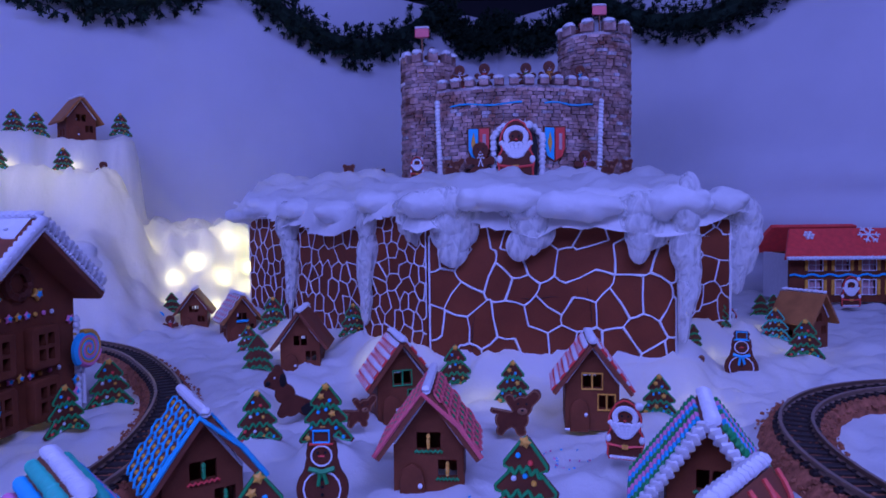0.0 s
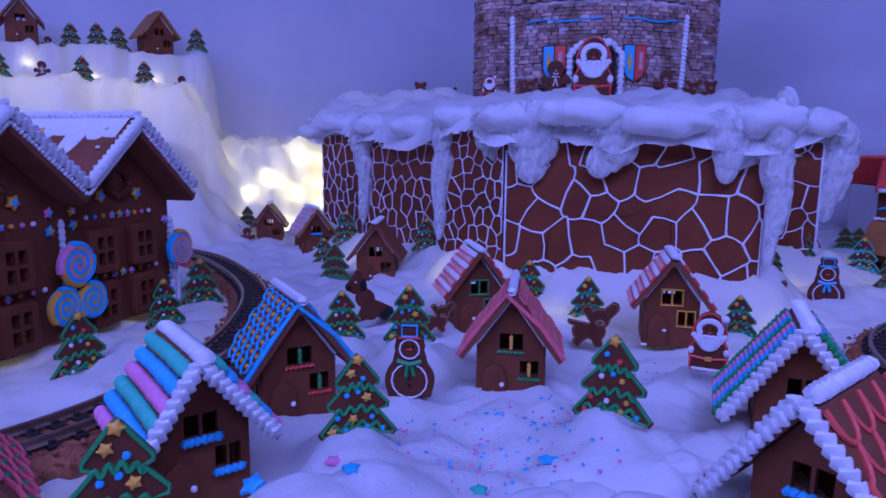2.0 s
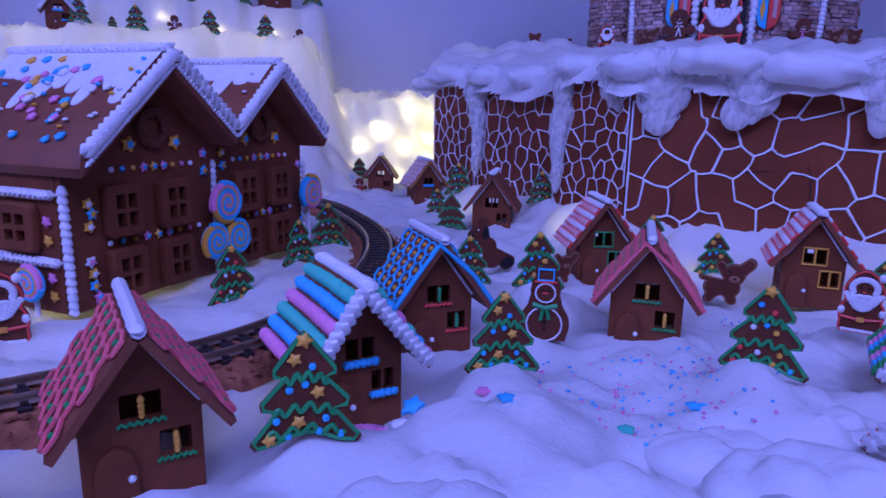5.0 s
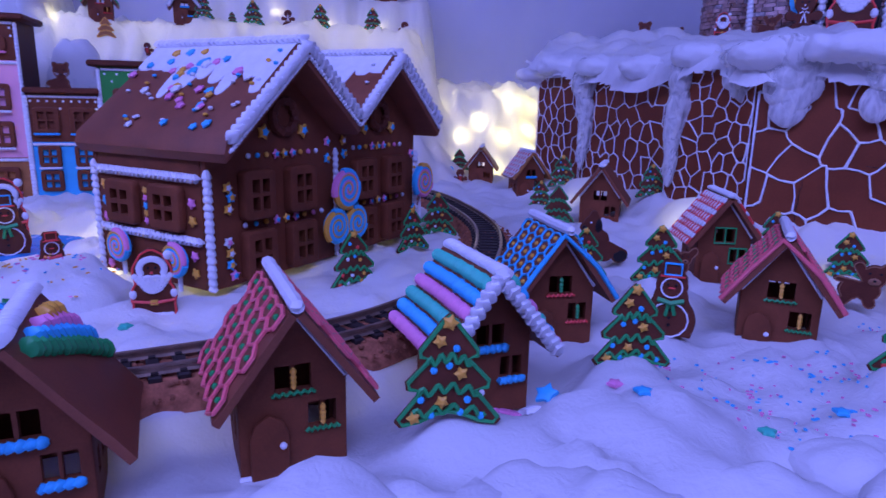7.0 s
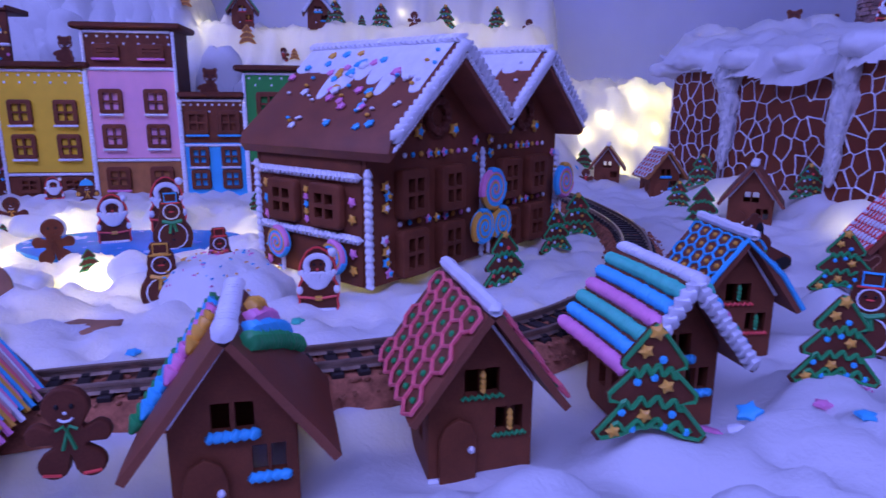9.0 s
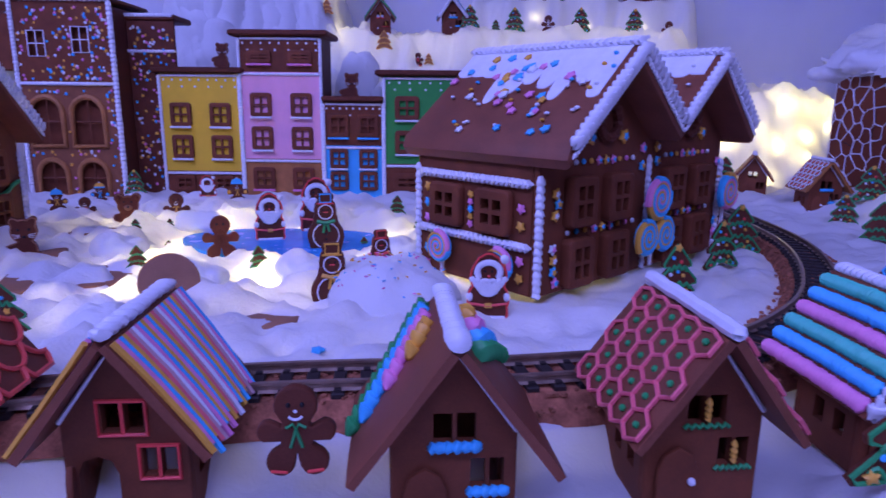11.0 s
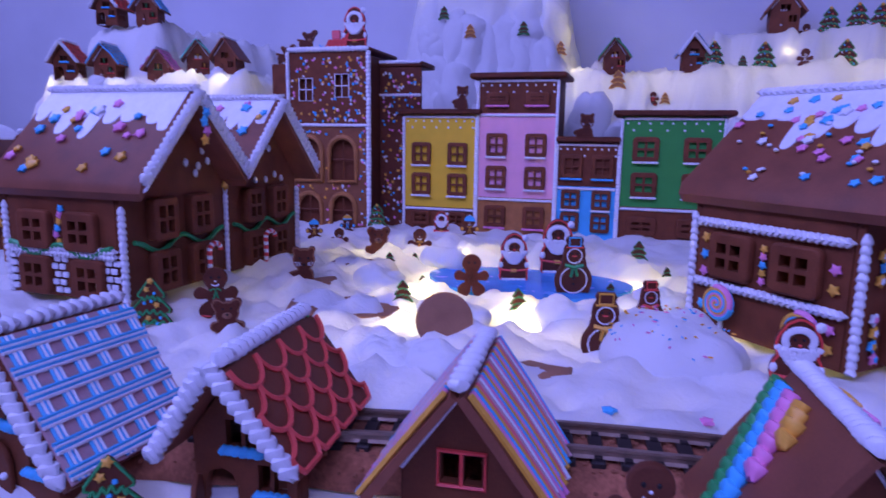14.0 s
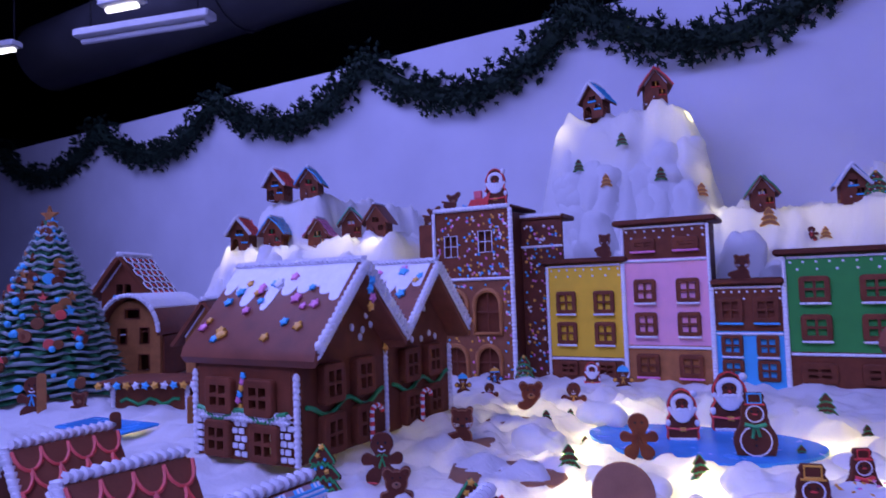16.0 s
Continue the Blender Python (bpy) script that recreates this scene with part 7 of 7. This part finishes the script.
for x, y in ((-2.85, 1.1), (-2.1, 0.9), (-2.55, 0.8), (-3.05, 1.3), (-1.9, 1.35), (-2.3, 1.66), (-2.3, 0.65), (-2.75, 1.45), (-3.3, 1.1), (-1.75, 1.5)):
    glow_lamp(x, y, G(x, y) - 0.07, 0.9)
for x, y in ((-3.75, -0.55), (-3.2, 0.0), (0.62, 1.12)):
    glow_lamp(x, y, G(x, y) - 0.05, 0.12)


# ---- pine garlands along the top of the cloth ----
def garland(direction, s0, s1, sag):
    nrm = Vector((direction.y, -direction.x))
    if nrm.y > 0:
        nrm = -nrm
    a, e = CORNER + direction * s0 + nrm * 0.1, CORNER + direction * s1 + nrm * 0.1
    t = thing("pine_garland", "dark green artificial pine garland hung in swags on the cloth", "garland", a.x, a.y, 0, 0, "pine garlands")
    core, fur = [], Build()
    n = 30
    for i in range(n + 1):
        f = i / n
        core.append(Vector(((e.x - a.x) * f, (e.y - a.y) * f, CLOTH_TOP - 0.02 - sag * (1 - (2 * f - 1) ** 2))))
    Build().tube([tuple(p) for p in core], 0.07, 7).obj("stem", PINE, t)
    d3_ = Vector((direction.x, direction.y, 0))
    for i in range(n):
        for j in range(27):
            v = Vector((rnd.gauss(0, 1), rnd.gauss(0, 1), rnd.gauss(-0.15, 1))).normalized()
            c = core[i].lerp(core[i + 1], rnd.random()) + v * rnd.uniform(0.04, 0.20)
            for m in range(13):
                d = (v * 0.7 + Vector((rnd.gauss(0, 1), rnd.gauss(0, 1), rnd.gauss(0, 1))).normalized()).normalized()
                q = c + d * rnd.uniform(0.025, 0.055)
                u = d.orthogonal().normalized() * 0.008
                k = len(fur.v)
                fur.v += [tuple(c + u), tuple(c - u), tuple(q - u * 0.5), tuple(q + u * 0.5)]
                fur.f += [(k, k + 1, k + 2, k + 3)]
                fur.m += [0]
    ob = fur.obj("needles", PINE, t, smooth=False)
    ob["kind"] = "stuff"


for s0, s1, sg in ((0.05, 0.85, 0.25), (0.85, 2.95, 0.52), (2.95, 5.0, 0.5), (5.0, 7.09, 0.46), (7.09, 9.19, 0.5), (9.19, 11.3, 0.45), (11.3, 13.5, 0.5), (13.5, 15.9, 0.5)):
    garland(LEFT_DIR, s0, s1, sg)
for s0, s1, sg in ((0.05, 1.2, 0.28), (1.2, 3.3, 0.45), (3.3, 5.4, 0.45)):
    garland(RIGHT_DIR, s0, s1, sg)


# ---- figures on the castle and bastion ----
figure("santa", 0.46, 4.02, 0.85, 0.34, 0, label="large santa biscuit before the castle gate")
for kd, x, y, hgt, sc in (("santa", -0.16, 4.14, 0.11, 2), ("deer", 0.07, 4.12, 0.11, 1), ("man", 0.24, 4.1, 0.2, 1), ("man", 0.90, 4.12, 0.15, 6), ("deer", 1.05, 4.12, 0.10, 5), ("bear", 1.17, 4.14, 0.10, 0), ("bear", -0.58, 4.05, 0.10, 1), ("bear", -0.40, 4.2, 0.085, 0), ("santa", -1.04, 4.05, 0.09, 2)):
    zz = 0.87 if y > 4.0 and x > -0.3 else 0.85 if x > -0.8 else 0.70
    figure(kd, x, y - 0.06, zz, hgt * 1.15, 0, scarf=sc)
for x, hgt, sc, z in ((0.12, 0.14, 1, 1.46), (0.28, 0.15, 2, 1.46), (0.55, 0.15, 4, 1.46), (0.70, 0.16, 5, 1.46), (0.9, 0.13, 3, 1.46)):
    figure("man", x, 4.20, z, hgt * 1.1, 0, scarf=sc, label="small gingerbread man on the castle battlement")
figure("man", -0.06, 4.46, 1.66, 0.14, 0, scarf=6, label="gingerbread man on the castle tower")
figure("man", 0.98, 4.48, 1.83, 0.14, 0, scarf=2, label="gingerbread man on the castle tower")
for x, y, z, hgt in ((-0.13, 4.50, 1.63, 0.27), (1.10, 4.50, 1.80, 0.24)):
    t = thing("tower_flag", "red and white iced flag on a thin stick", "flag", x, y, z, 0, "castle flags")
    Build().tube([(0, 0, 0), (0, 0, hgt)], 0.005, 6).obj("pole", COOKIE_LIGHT, t)
    Build().box(-0.05, 0.05, -0.01, 0.01, hgt - 0.03, hgt + 0.035, c=0.006).obj("flag_red", ROSE, t)
    Build().box(-0.051, 0.051, -0.011, 0.011, hgt + 0.033, hgt + 0.05, c=0.006).obj("flag_white", WHITE, t)


# ---- red roofed station ----
def station():
    h = thing("station_house", "long gingerbread station with a red iced roof and snowflakes", "gingerbread house", 2.30, 4.25, 0.03, -4)
    L, D, E = 1.25, 0.4, 0.32
    holes = []
    for r, (z0, z1) in enumerate(((0.05, 0.15), (0.21, 0.29))):
        for i in range(7):
            cx = 0.17 + 0.17 * i
            holes.append(rect(cx - 0.045, cx + 0.045, z0, z1))
    Build().plate(rect(0, L, 0, E), 0, 0.02, holes, 0.003).obj("front_wall", COOKIE, h)
    Build().box(0, 0.02, 0.02, D, 0, E).obj("side_wall", WHITE, h)
    Build().box(L - 0.02, L, 0.02, D, 0, E).obj("side_wall", COOKIE, h)
    Build().box(0.02, L - 0.02, D - 0.02, D, 0, E).obj("back_wall", COOKIE, h)
    for r, (z0, z1) in enumerate(((0.05, 0.15), (0.21, 0.29))):
        for i in range(7):
            cx = 0.17 + 0.17 * i
            w = thing("window", "", "")
            w.parent = h
            w.matrix_basis = Matrix.Identity(4)
            q = Build()
            q.tube([(cx - 0.045, -0.003, z0), (cx + 0.045, -0.003, z0), (cx + 0.045, -0.003, z1), (cx - 0.045, -0.003, z1)], 0.005, 5, True)
            q.tube([(cx, -0.003, z0), (cx, -0.003, z1)], 0.003, 5)
            q.tube([(cx - 0.045, -0.003, (z0 + z1) / 2), (cx + 0.045, -0.003, (z0 + z1) / 2)], 0.003, 5)
            q.obj("window_icing", WHITE, w)
            for sx in (-1, 1):
                Build().box(cx + sx * 0.06 - 0.01, cx + sx * 0.06 + 0.01, -0.01, 0.0, z0, z1, c=0.002).obj("shutter", YELLOW, w)
            Build().box(cx - 0.04, cx + 0.04, 0.022, 0.026, z0, z1).obj("pane", PALE, w)
    q = Build()
    q.tube([(L * i / 40, -0.008, 0.18 + 0.008 * math.sin(i * 1.7)) for i in range(41)], 0.008, 6)
    q.obj("blue_belt", SKY, h)
    q = Build()
    q.plate([(-0.07, E - 0.02), (L + 0.07, E - 0.02), (L + 0.0, E + 0.22), (0.02, E + 0.22)], -0.0, 0.03, c=0.008, m=Matrix.Translation((0, -0.09, 0)) @ Matrix.Translation((0, 0, E)) @ Matrix.Rotation(radians(-38), 4, "X") @ Matrix.Translation((0, 0, -E)))
    q.obj("roof_panel", RED, h)
    q = Build()
    q.plate([(-0.07, E - 0.02), (L + 0.07, E - 0.02), (L + 0.0, E + 0.24), (0.02, E + 0.24)], -0.0, 0.03, c=0.008, m=Matrix.Translation((0, D + 0.07, 0)) @ Matrix.Translation((0, 0, E)) @ Matrix.Rotation(radians(42), 4, "X") @ Matrix.Translation((0, 0, -E)))
    q.obj("roof_panel", RED, h)
    q = Build()
    rope(q, [(-0.06, -0.10, E - 0.02), (L + 0.06, -0.10, E - 0.02)], 0.014, 0.014, 0.022, (0, 0, 1), 0, 7, 0.3)
    q.obj("eave_icing", WHITE, h)
    for cx, r in ((0.12, 0.035), (0.5, 0.07), (0.95, 0.05)):
        q = Build()
        for k in range(6):
            a = math.pi * k / 3
            m = Matrix.Translation((cx, 0.0, E + 0.12)) @ Matrix.Rotation(radians(-38), 4, "X")
            q.tube([tuple(m @ Vector((0, -0.012, 0))), tuple(m @ Vector((r * math.cos(a), -0.012, r * math.sin(a))))], 0.006, 5)
            for sx in (-1, 1):
                q.tube([tuple(m @ Vector((0.6 * r * math.cos(a), -0.012, 0.6 * r * math.sin(a)))), tuple(m @ Vector((0.85 * r * math.cos(a + 0.35 * sx), -0.012, 0.85 * r * math.sin(a + 0.35 * sx))))], 0.005, 5)
        q.obj("snowflake", WHITE, h)


station()
figure("santa", 2.52, 3.95, 0.04, 0.17, -5)
figure("man", 2.28, 3.95, 0.04, 0.08, -5, scarf=3)
tree(2.72, 3.8, 0.02, 0.14, 0, 0, "mixed")


# ---- roof riders, cats ----
def sleigh_team():
    x, y = -4.364, 1.088
    t = at(x, y, 0, 39.8)

    def w(lx, ly):
        p = t @ Vector((lx * U, ly * U, 0))
        return p.x / U, p.y / U
    zz = 0.975
    px, py = w(0.36, 0.12)
    figure("santa", px, py, zz, 0.21, 39.8, label="santa biscuit riding on the roof of the tall house")
    px, py = w(0.25, 0.12)
    s_ = thing("sleigh", "red biscuit sleigh with blue icing runners and presents", "sleigh", px, py, zz, 39.8)
    Build().plate([(-0.07, 0.02), (0.06, 0.02), (0.08, 0.10), (0.03, 0.06), (-0.05, 0.06)], -0.015, 0.015, c=0.003).obj("sleigh_body", RED, s_)
    for sy in (-0.02, 0.02):
        Build().tube([(-0.1, sy, 0.03), (-0.08, sy, 0.006), (0.07, sy, 0.006)], 0.005, 5).obj("runner", SKY, s_)
    Build().box(-0.03, 0.02, -0.012, 0.012, 0.061, 0.11, c=0.004).obj("present", ROSE, s_)
    for lx in (0.06, -0.08):
        px, py = w(lx, 0.12)
        figure("deer", px, py, zz if lx > 0 else 0.9, 0.12, 39.8, scarf=2)
    px, py = w(-0.08, 0.12)
    q = Build().box(-0.06, 0.06, -0.06, 0.06, 0.62, 0.9, c=0.006)
    ob = q.obj("chimney", COOKIE)
    ob.matrix_basis = at(px, py, 0, 39.8)
    tagged(ob, "small biscuit tower beside the tall house", "biscuit tower")


sleigh_team()


def roof_cat(s_, z, hgt):
    x, y = -3.95 + 0.79 * s_ - 0.07, 1.607 + 0.613 * s_ + 0.1
    figure("cat", x, y, z, hgt, 40, label="brown cat shaped biscuit sitting on a roof", group="roof cats")


roof_cat(0.30, 0.65, 0.14)
roof_cat(1.00, 0.48, 0.16)


# ---- candy canes ----
def cane(x, y, z, hgt, yaw):
    t = thing("candy_cane", "red and white striped candy cane", "candy cane", x, y, z, yaw, "candy canes")
    pts = [Vector((0, 0, hgt * 0.75 * i / 8)) for i in range(9)] + [Vector((0.022 - 0.022 * math.cos(a), 0, hgt * 0.75 + 0.024 * math.sin(a))) for a in [math.pi * i / 8 for i in range(1, 9)]]
    for i in range(0, len(pts) - 1):
        Build().tube([tuple(pts[i]), tuple(pts[i + 1])], 0.0085, 8).obj("stripe", RED if i % 2 else WHITE, t)


for lx in (0.30, 0.62):
    cx, cy, cz = on_house(PH2, lx, -0.06, 0.0)
    cane(cx, cy, 0.0, 0.15, 110)


# ---- christmas tree, barn and stall ----
def big_tree(x, y, z, H, R):
    t = thing("christmas_tree", "tall iced biscuit christmas tree with red, blue and gold ornaments", "christmas tree", x, y, z, 60)
    Build().tube([(0, 0, 0), (0, 0, H * 0.95)], 0.03, 8, taper=[1, 0.2]).obj("trunk", COOKIE, t)
    n = 23
    for i in range(n):
        f = i / n
        r = R * (1 - f ** 1.15) * 0.93 + 0.045
        zz = 0.03 + H * 0.93 * f
        q = Build()
        k = 30
        verts = []
        for j in range(k):
            a = 2 * math.pi * j / k
            rr = r * (1.0 if j % 2 else 0.80) * (1 + 0.10 * noise.noise(Vector((j * 0.9, i, 3))))
            verts.append((rr * math.cos(a), rr * math.sin(a), zz - 0.012 - 0.02 * (j % 2)))
        for j in range(k):
            a = 2 * math.pi * j / k
            verts.append((0.45 * r * math.cos(a), 0.45 * r * math.sin(a), zz + 0.05))
        verts.append((0, 0, zz + 0.06))
        faces = [(j, (j + 1) % k, k + (j + 1) % k, k + j) for j in range(k)] + [(k + j, k + (j + 1) % k, 2 * k) for j in range(k)]
        q.add(verts, faces)
        q.obj("tier", GREEN_DEEP, t, auto=20)
        q = Build()
        ring, wide = [], []
        for j in range(44):
            a = 2 * math.pi * j / 44
            w_ = 0.5 + 0.5 * noise.noise(Vector((math.cos(a) * 2.3, math.sin(a) * 2.3, i * 1.7)))
            rr = r * (0.86 + 0.05 * math.sin(j * 2.1 + i))
            ring.append((rr * math.cos(a), rr * math.sin(a), zz + 0.006 + 0.008 * math.sin(j * 1.3)))
            wide.append(max(0.15, 0.35 + 1.1 * w_))
        q.tube(ring, 0.0105, 6, True, taper=wide)
        q.obj("frosting", FROST, t, "pale frosting piped along the tier")
    for i in range(95):
        f = rnd.random() ** 1.2
        a = rnd.uniform(-2.6, -0.4)
        r = (R * (1 - f) + 0.03) * 0.97
        p = (r * math.cos(a), r * math.sin(a), 0.06 + H * 0.9 * f)
        q = Build()
        s_ = rnd.uniform(0.018, 0.034)
        m = Matrix.Rotation(a + math.pi / 2, 4, "Z")
        kind = rnd.choice(("disc", "disc", "star", "ball"))
        if kind == "disc":
            q.plate(circle(0, 0, s_, 14), -0.008, 0.008, c=0.003)
        elif kind == "star":
            q.plate([(s_ * (1.2 if k % 2 == 0 else 0.55) * math.cos(math.pi * k / 5 + math.pi / 2), s_ * (1.2 if k % 2 == 0 else 0.55) * math.sin(math.pi * k / 5 + math.pi / 2)) for k in range(10)], -0.007, 0.007, c=0.002)
        else:
            q.blob((0, 0, 0), s_ * 0.7)
        q.v = [tuple(m @ Vector(c) + Vector(p)) for c in q.v]
        q.obj("ornament_" + kind, rnd.choice((COOKIE, COOKIE_WARM, SKY, COOKIE_GOLD, CORAL, COOKIE)) if kind != "ball" else SKY, t)
    q = Build()
    q.plate([(0.05 * (1.2 if k % 2 == 0 else 0.5) * math.cos(math.pi * k / 5 + math.pi / 2), H + 0.05 * (1.2 if k % 2 == 0 else 0.5) * math.sin(math.pi * k / 5 + math.pi / 2)) for k in range(10)], -0.008, 0.008, c=0.002)
    q.obj("top_star", COOKIE_GOLD, t)


GREEN_DEEP = material("deep_green_icing", (0.03, 0.16, 0.07), 0.5, 0.25, 50, 0.3, 400, 0.3)
big_tree(-5.03, -1.0, 0.0, 1.0, 0.42)


def barn():
    h = thing("barn", "golden gingerbread barn with a round snow glazed roof", "gingerbread house", -5.40, -0.60, 0.0, 62)
    w, E, D = 0.36, 0.26, 0.6
    arc = [(w / 2 * 1.02 * math.cos(a), E + 0.24 * math.sin(a)) for a in [math.pi * i / 14 for i in range(15)]]
    holes = [rect(-0.10, -0.04, 0.22, 0.32), rect(0.05, 0.11, 0.22, 0.32), rect(0.04, 0.11, 0.05, 0.15), rect(-0.05, 0.05, 0.38, 0.44)]
    Build().plate([(-w / 2, 0), (w / 2, 0)] + arc, 0, 0.03, holes, 0.004).obj("front_wall", COOKIE_GOLD, h)
    for hh in holes:
        q = Build()
        q.tube([(a, -0.003, c) for a, c in hh], 0.005, 5, True)
        q.obj("window_icing", COOKIE, h)
    for sx in (-1, 1):
        Build().box(sx * w / 2 - 0.015, sx * w / 2 + 0.015, 0.03, D, 0, E).obj("side_wall", COOKIE, h)
    Build().plate([(-w / 2, 0), (w / 2, 0)] + arc, D, D + 0.03, (), 0.004).obj("back_wall", COOKIE, h)
    outer = [(1.1 * a, c + 0.03) for a, c in arc]
    Build().plate(outer + [(a * 0.93, c - 0.02) for a, c in reversed(outer)], -0.05, D + 0.05, c=0.003).obj("barrel_roof", COOKIE_ROOF, h)
    Build().plate([(a * 1.01, c + 0.012) for a, c in outer[3:13]] + [(a, c + 0.002) for a, c in reversed(outer[3:13])], -0.03, D + 0.03).obj("roof_glaze", WHITE, h)
    q = Build()
    rope(q, [(a * 1.0, -0.055, c) for a, c in outer], 0.016, 0.014, 0.024, (0, -1, 0), 0, 7, 0.35)
    q.obj("gable_rope", WHITE, h)


barn()
small_house("cottage", "golden gingerbread house with a yellow edged roof", -5.15, -0.10, 0.0, 60, "plain", hs=1.7, mats=(COOKIE_GOLD, COOKIE_ROOF))
small_house("cottage", "gingerbread house with white outlined walls behind the barn", -6.25, -0.62, 0.25, 65, "orangenet", hs=2.0, mats=(COOKIE, COOKIE))
small_house("cottage", "gingerbread house with white piped edges beside the tall tree", -5.75, -1.42, 0.0, 60, "scallop", trim="white", hs=1.7)


def stall():
    t = thing("market_stall", "round gingerbread market stall with sugar flowers on its rim", "market stall", -4.32, -0.42, -0.02, 60)
    Build().plate(rounded(-0.2, 0.2, 0, 0.12, 0.01), -0.1, 0.1, c=0.004).obj("counter", COOKIE, t)
    Build().box(-0.25, 0.25, -0.14, 0.14, 0.12, 0.145, c=0.006).obj("counter_top", COOKIE, t)
    for i in range(11):
        q = Build()
        flower(q, (-0.24 + 0.048 * i, -0.145, 0.125), 0.02, (3, 0, 2)[i % 3])
        q.obj("sugar_flower", COLOURS, t)
    q = Build()
    q.tube([(-0.15 + 0.03 * i, -0.106, 0.045 + 0.015 * math.sin(i * 1.5)) for i in range(11)], 0.008, 6)
    q.obj("green_garland", GREEN, t)
    for sx in (-0.19, 0.19):
        q = Build()
        bead_line(q, (sx, -0.105, 0.0), (sx, -0.105, 0.12), 0.012, 0.02)
        q.obj("corner_rope", WHITE, t)


stall()
for x, y, hgt in ((-4.30, -0.93, 0.22), (-3.62, -0.58, 0.12), (-3.72, -0.30, 0.14), (-3.60, -0.24, 0.13)):
    b = Build().plate(rounded(-0.02, 0.02, 0, hgt, 0.015), -0.008, 0.008, c=0.002)
    ob = b.obj("biscuit_post", COOKIE_GOLD if hgt > 0.13 else COOKIE)
    ob.matrix_basis = at(x, y, -0.03, 100)
    tagged(ob, "upright narrow biscuit standing in the snow", "biscuit", "upright biscuits")
figure("man", -4.34, -0.97, -0.02, 0.2, 60, scarf=3)
figure("bear", -4.35, -0.78, -0.03, 0.12, 60)
for x, y, mt in ((-3.75, -0.62, ICEBLUE), (-4.2, -0.25, COOKIE_LIGHT)):
    b = Build().box(-0.2, 0.2, -0.09, 0.09, 0, 0.012, c=0.004)
    ob = b.obj("sugar_sheet", mt)
    ob.matrix_basis = at(x, y, 0.012, 40)
    tagged(ob, "flat coloured sugar sheet lying in the snow", "sugar sheet")

# more cotton round the houses
TUFTS = (
    (-0.35, 0.55, 0.16, 0.12, 0.05), (-0.08, 0.72, 0.19, 0.13, 0.06), (0.15, 0.85, 0.14, 0.1, 0.05), (-0.60, 0.42, 0.13, 0.09, 0.045), (0.28, 1.08, 0.10, 0.08, 0.04), (0.05, 0.98, 0.12, 0.08, 0.035),
    (-2.2, 0.72, 0.12, 0.08, 0.04), (-2.02, 0.98, 0.10, 0.08, 0.045), (-2.75, 0.78, 0.11, 0.07, 0.04), (-3.0, 1.22, 0.11, 0.07, 0.04), (-2.05, 0.42, 0.11, 0.07, 0.045), (-1.88, 0.45, 0.09, 0.06, 0.035), (-1.98, 1.35, 0.1, 0.07, 0.04), (-3.3, 1.2, 0.1, 0.07, 0.04))
for i, (x, y, rx, ry, rz) in enumerate(TUFTS):
    cotton(x, y, G(x, y) - 0.004, rx, ry, rz, 50 + i * 2.3, nu=44, nv=26, rough=0.45)

# soft swellings on the hill faces
k = 0
for s0, s1, z0, z1, n in ((6.15, 7.15, 0.62, 1.22, 28), (4.1, 6.1, 0.15, 0.46, 30), (7.9, 9.3, 0.3, 0.6, 18)):
    for i in range(n):
        s_, zz = rnd.uniform(s0, s1), rnd.uniform(z0, z1)
        best = min((abs(G(*xy(s_, -2.2 + 0.04 * m)) - zz), -2.2 + 0.04 * m) for m in range(48))
        r = rnd.uniform(0.08, 0.15)
        x, y = xy(s_, best[1] + r * 0.86)
        if best[0] < 0.12:
            cotton(x, y, zz - 0.07, r, r, r * rnd.uniform(1.9, 2.8), 140 + k * 1.7, nu=34, nv=28, rough=0.17)
        k += 1
# sugar flowers at the cottage feet
for i, (x, y, mt) in enumerate(((-0.50, 0.84, "pink"), (-0.47, 0.87, "white"), (-0.53, 0.82, "pink"), (-0.45, 0.89, "blue"), (-1.02, 0.30, "pink"), (-0.98, 0.34, "white"), (-0.94, 0.37, "blue"), (-0.92, 0.40, "pink"), (-1.30, 0.05, "blue"), (-1.25, 0.10, "rose"))):
    b = Build()
    flower(b, (0, 0, 0.008), 0.02, 0, Matrix.Rotation(radians(60), 3, "X"))
    ob = b.obj("sugar_flower", CM[mt])
    ob.matrix_basis = at(x, y, G(x, y) + 0.003, i * 50)
    tagged(ob, mt + " piped sugar flower lying at a cottage wall", "sugar flower", "loose sugar flowers")
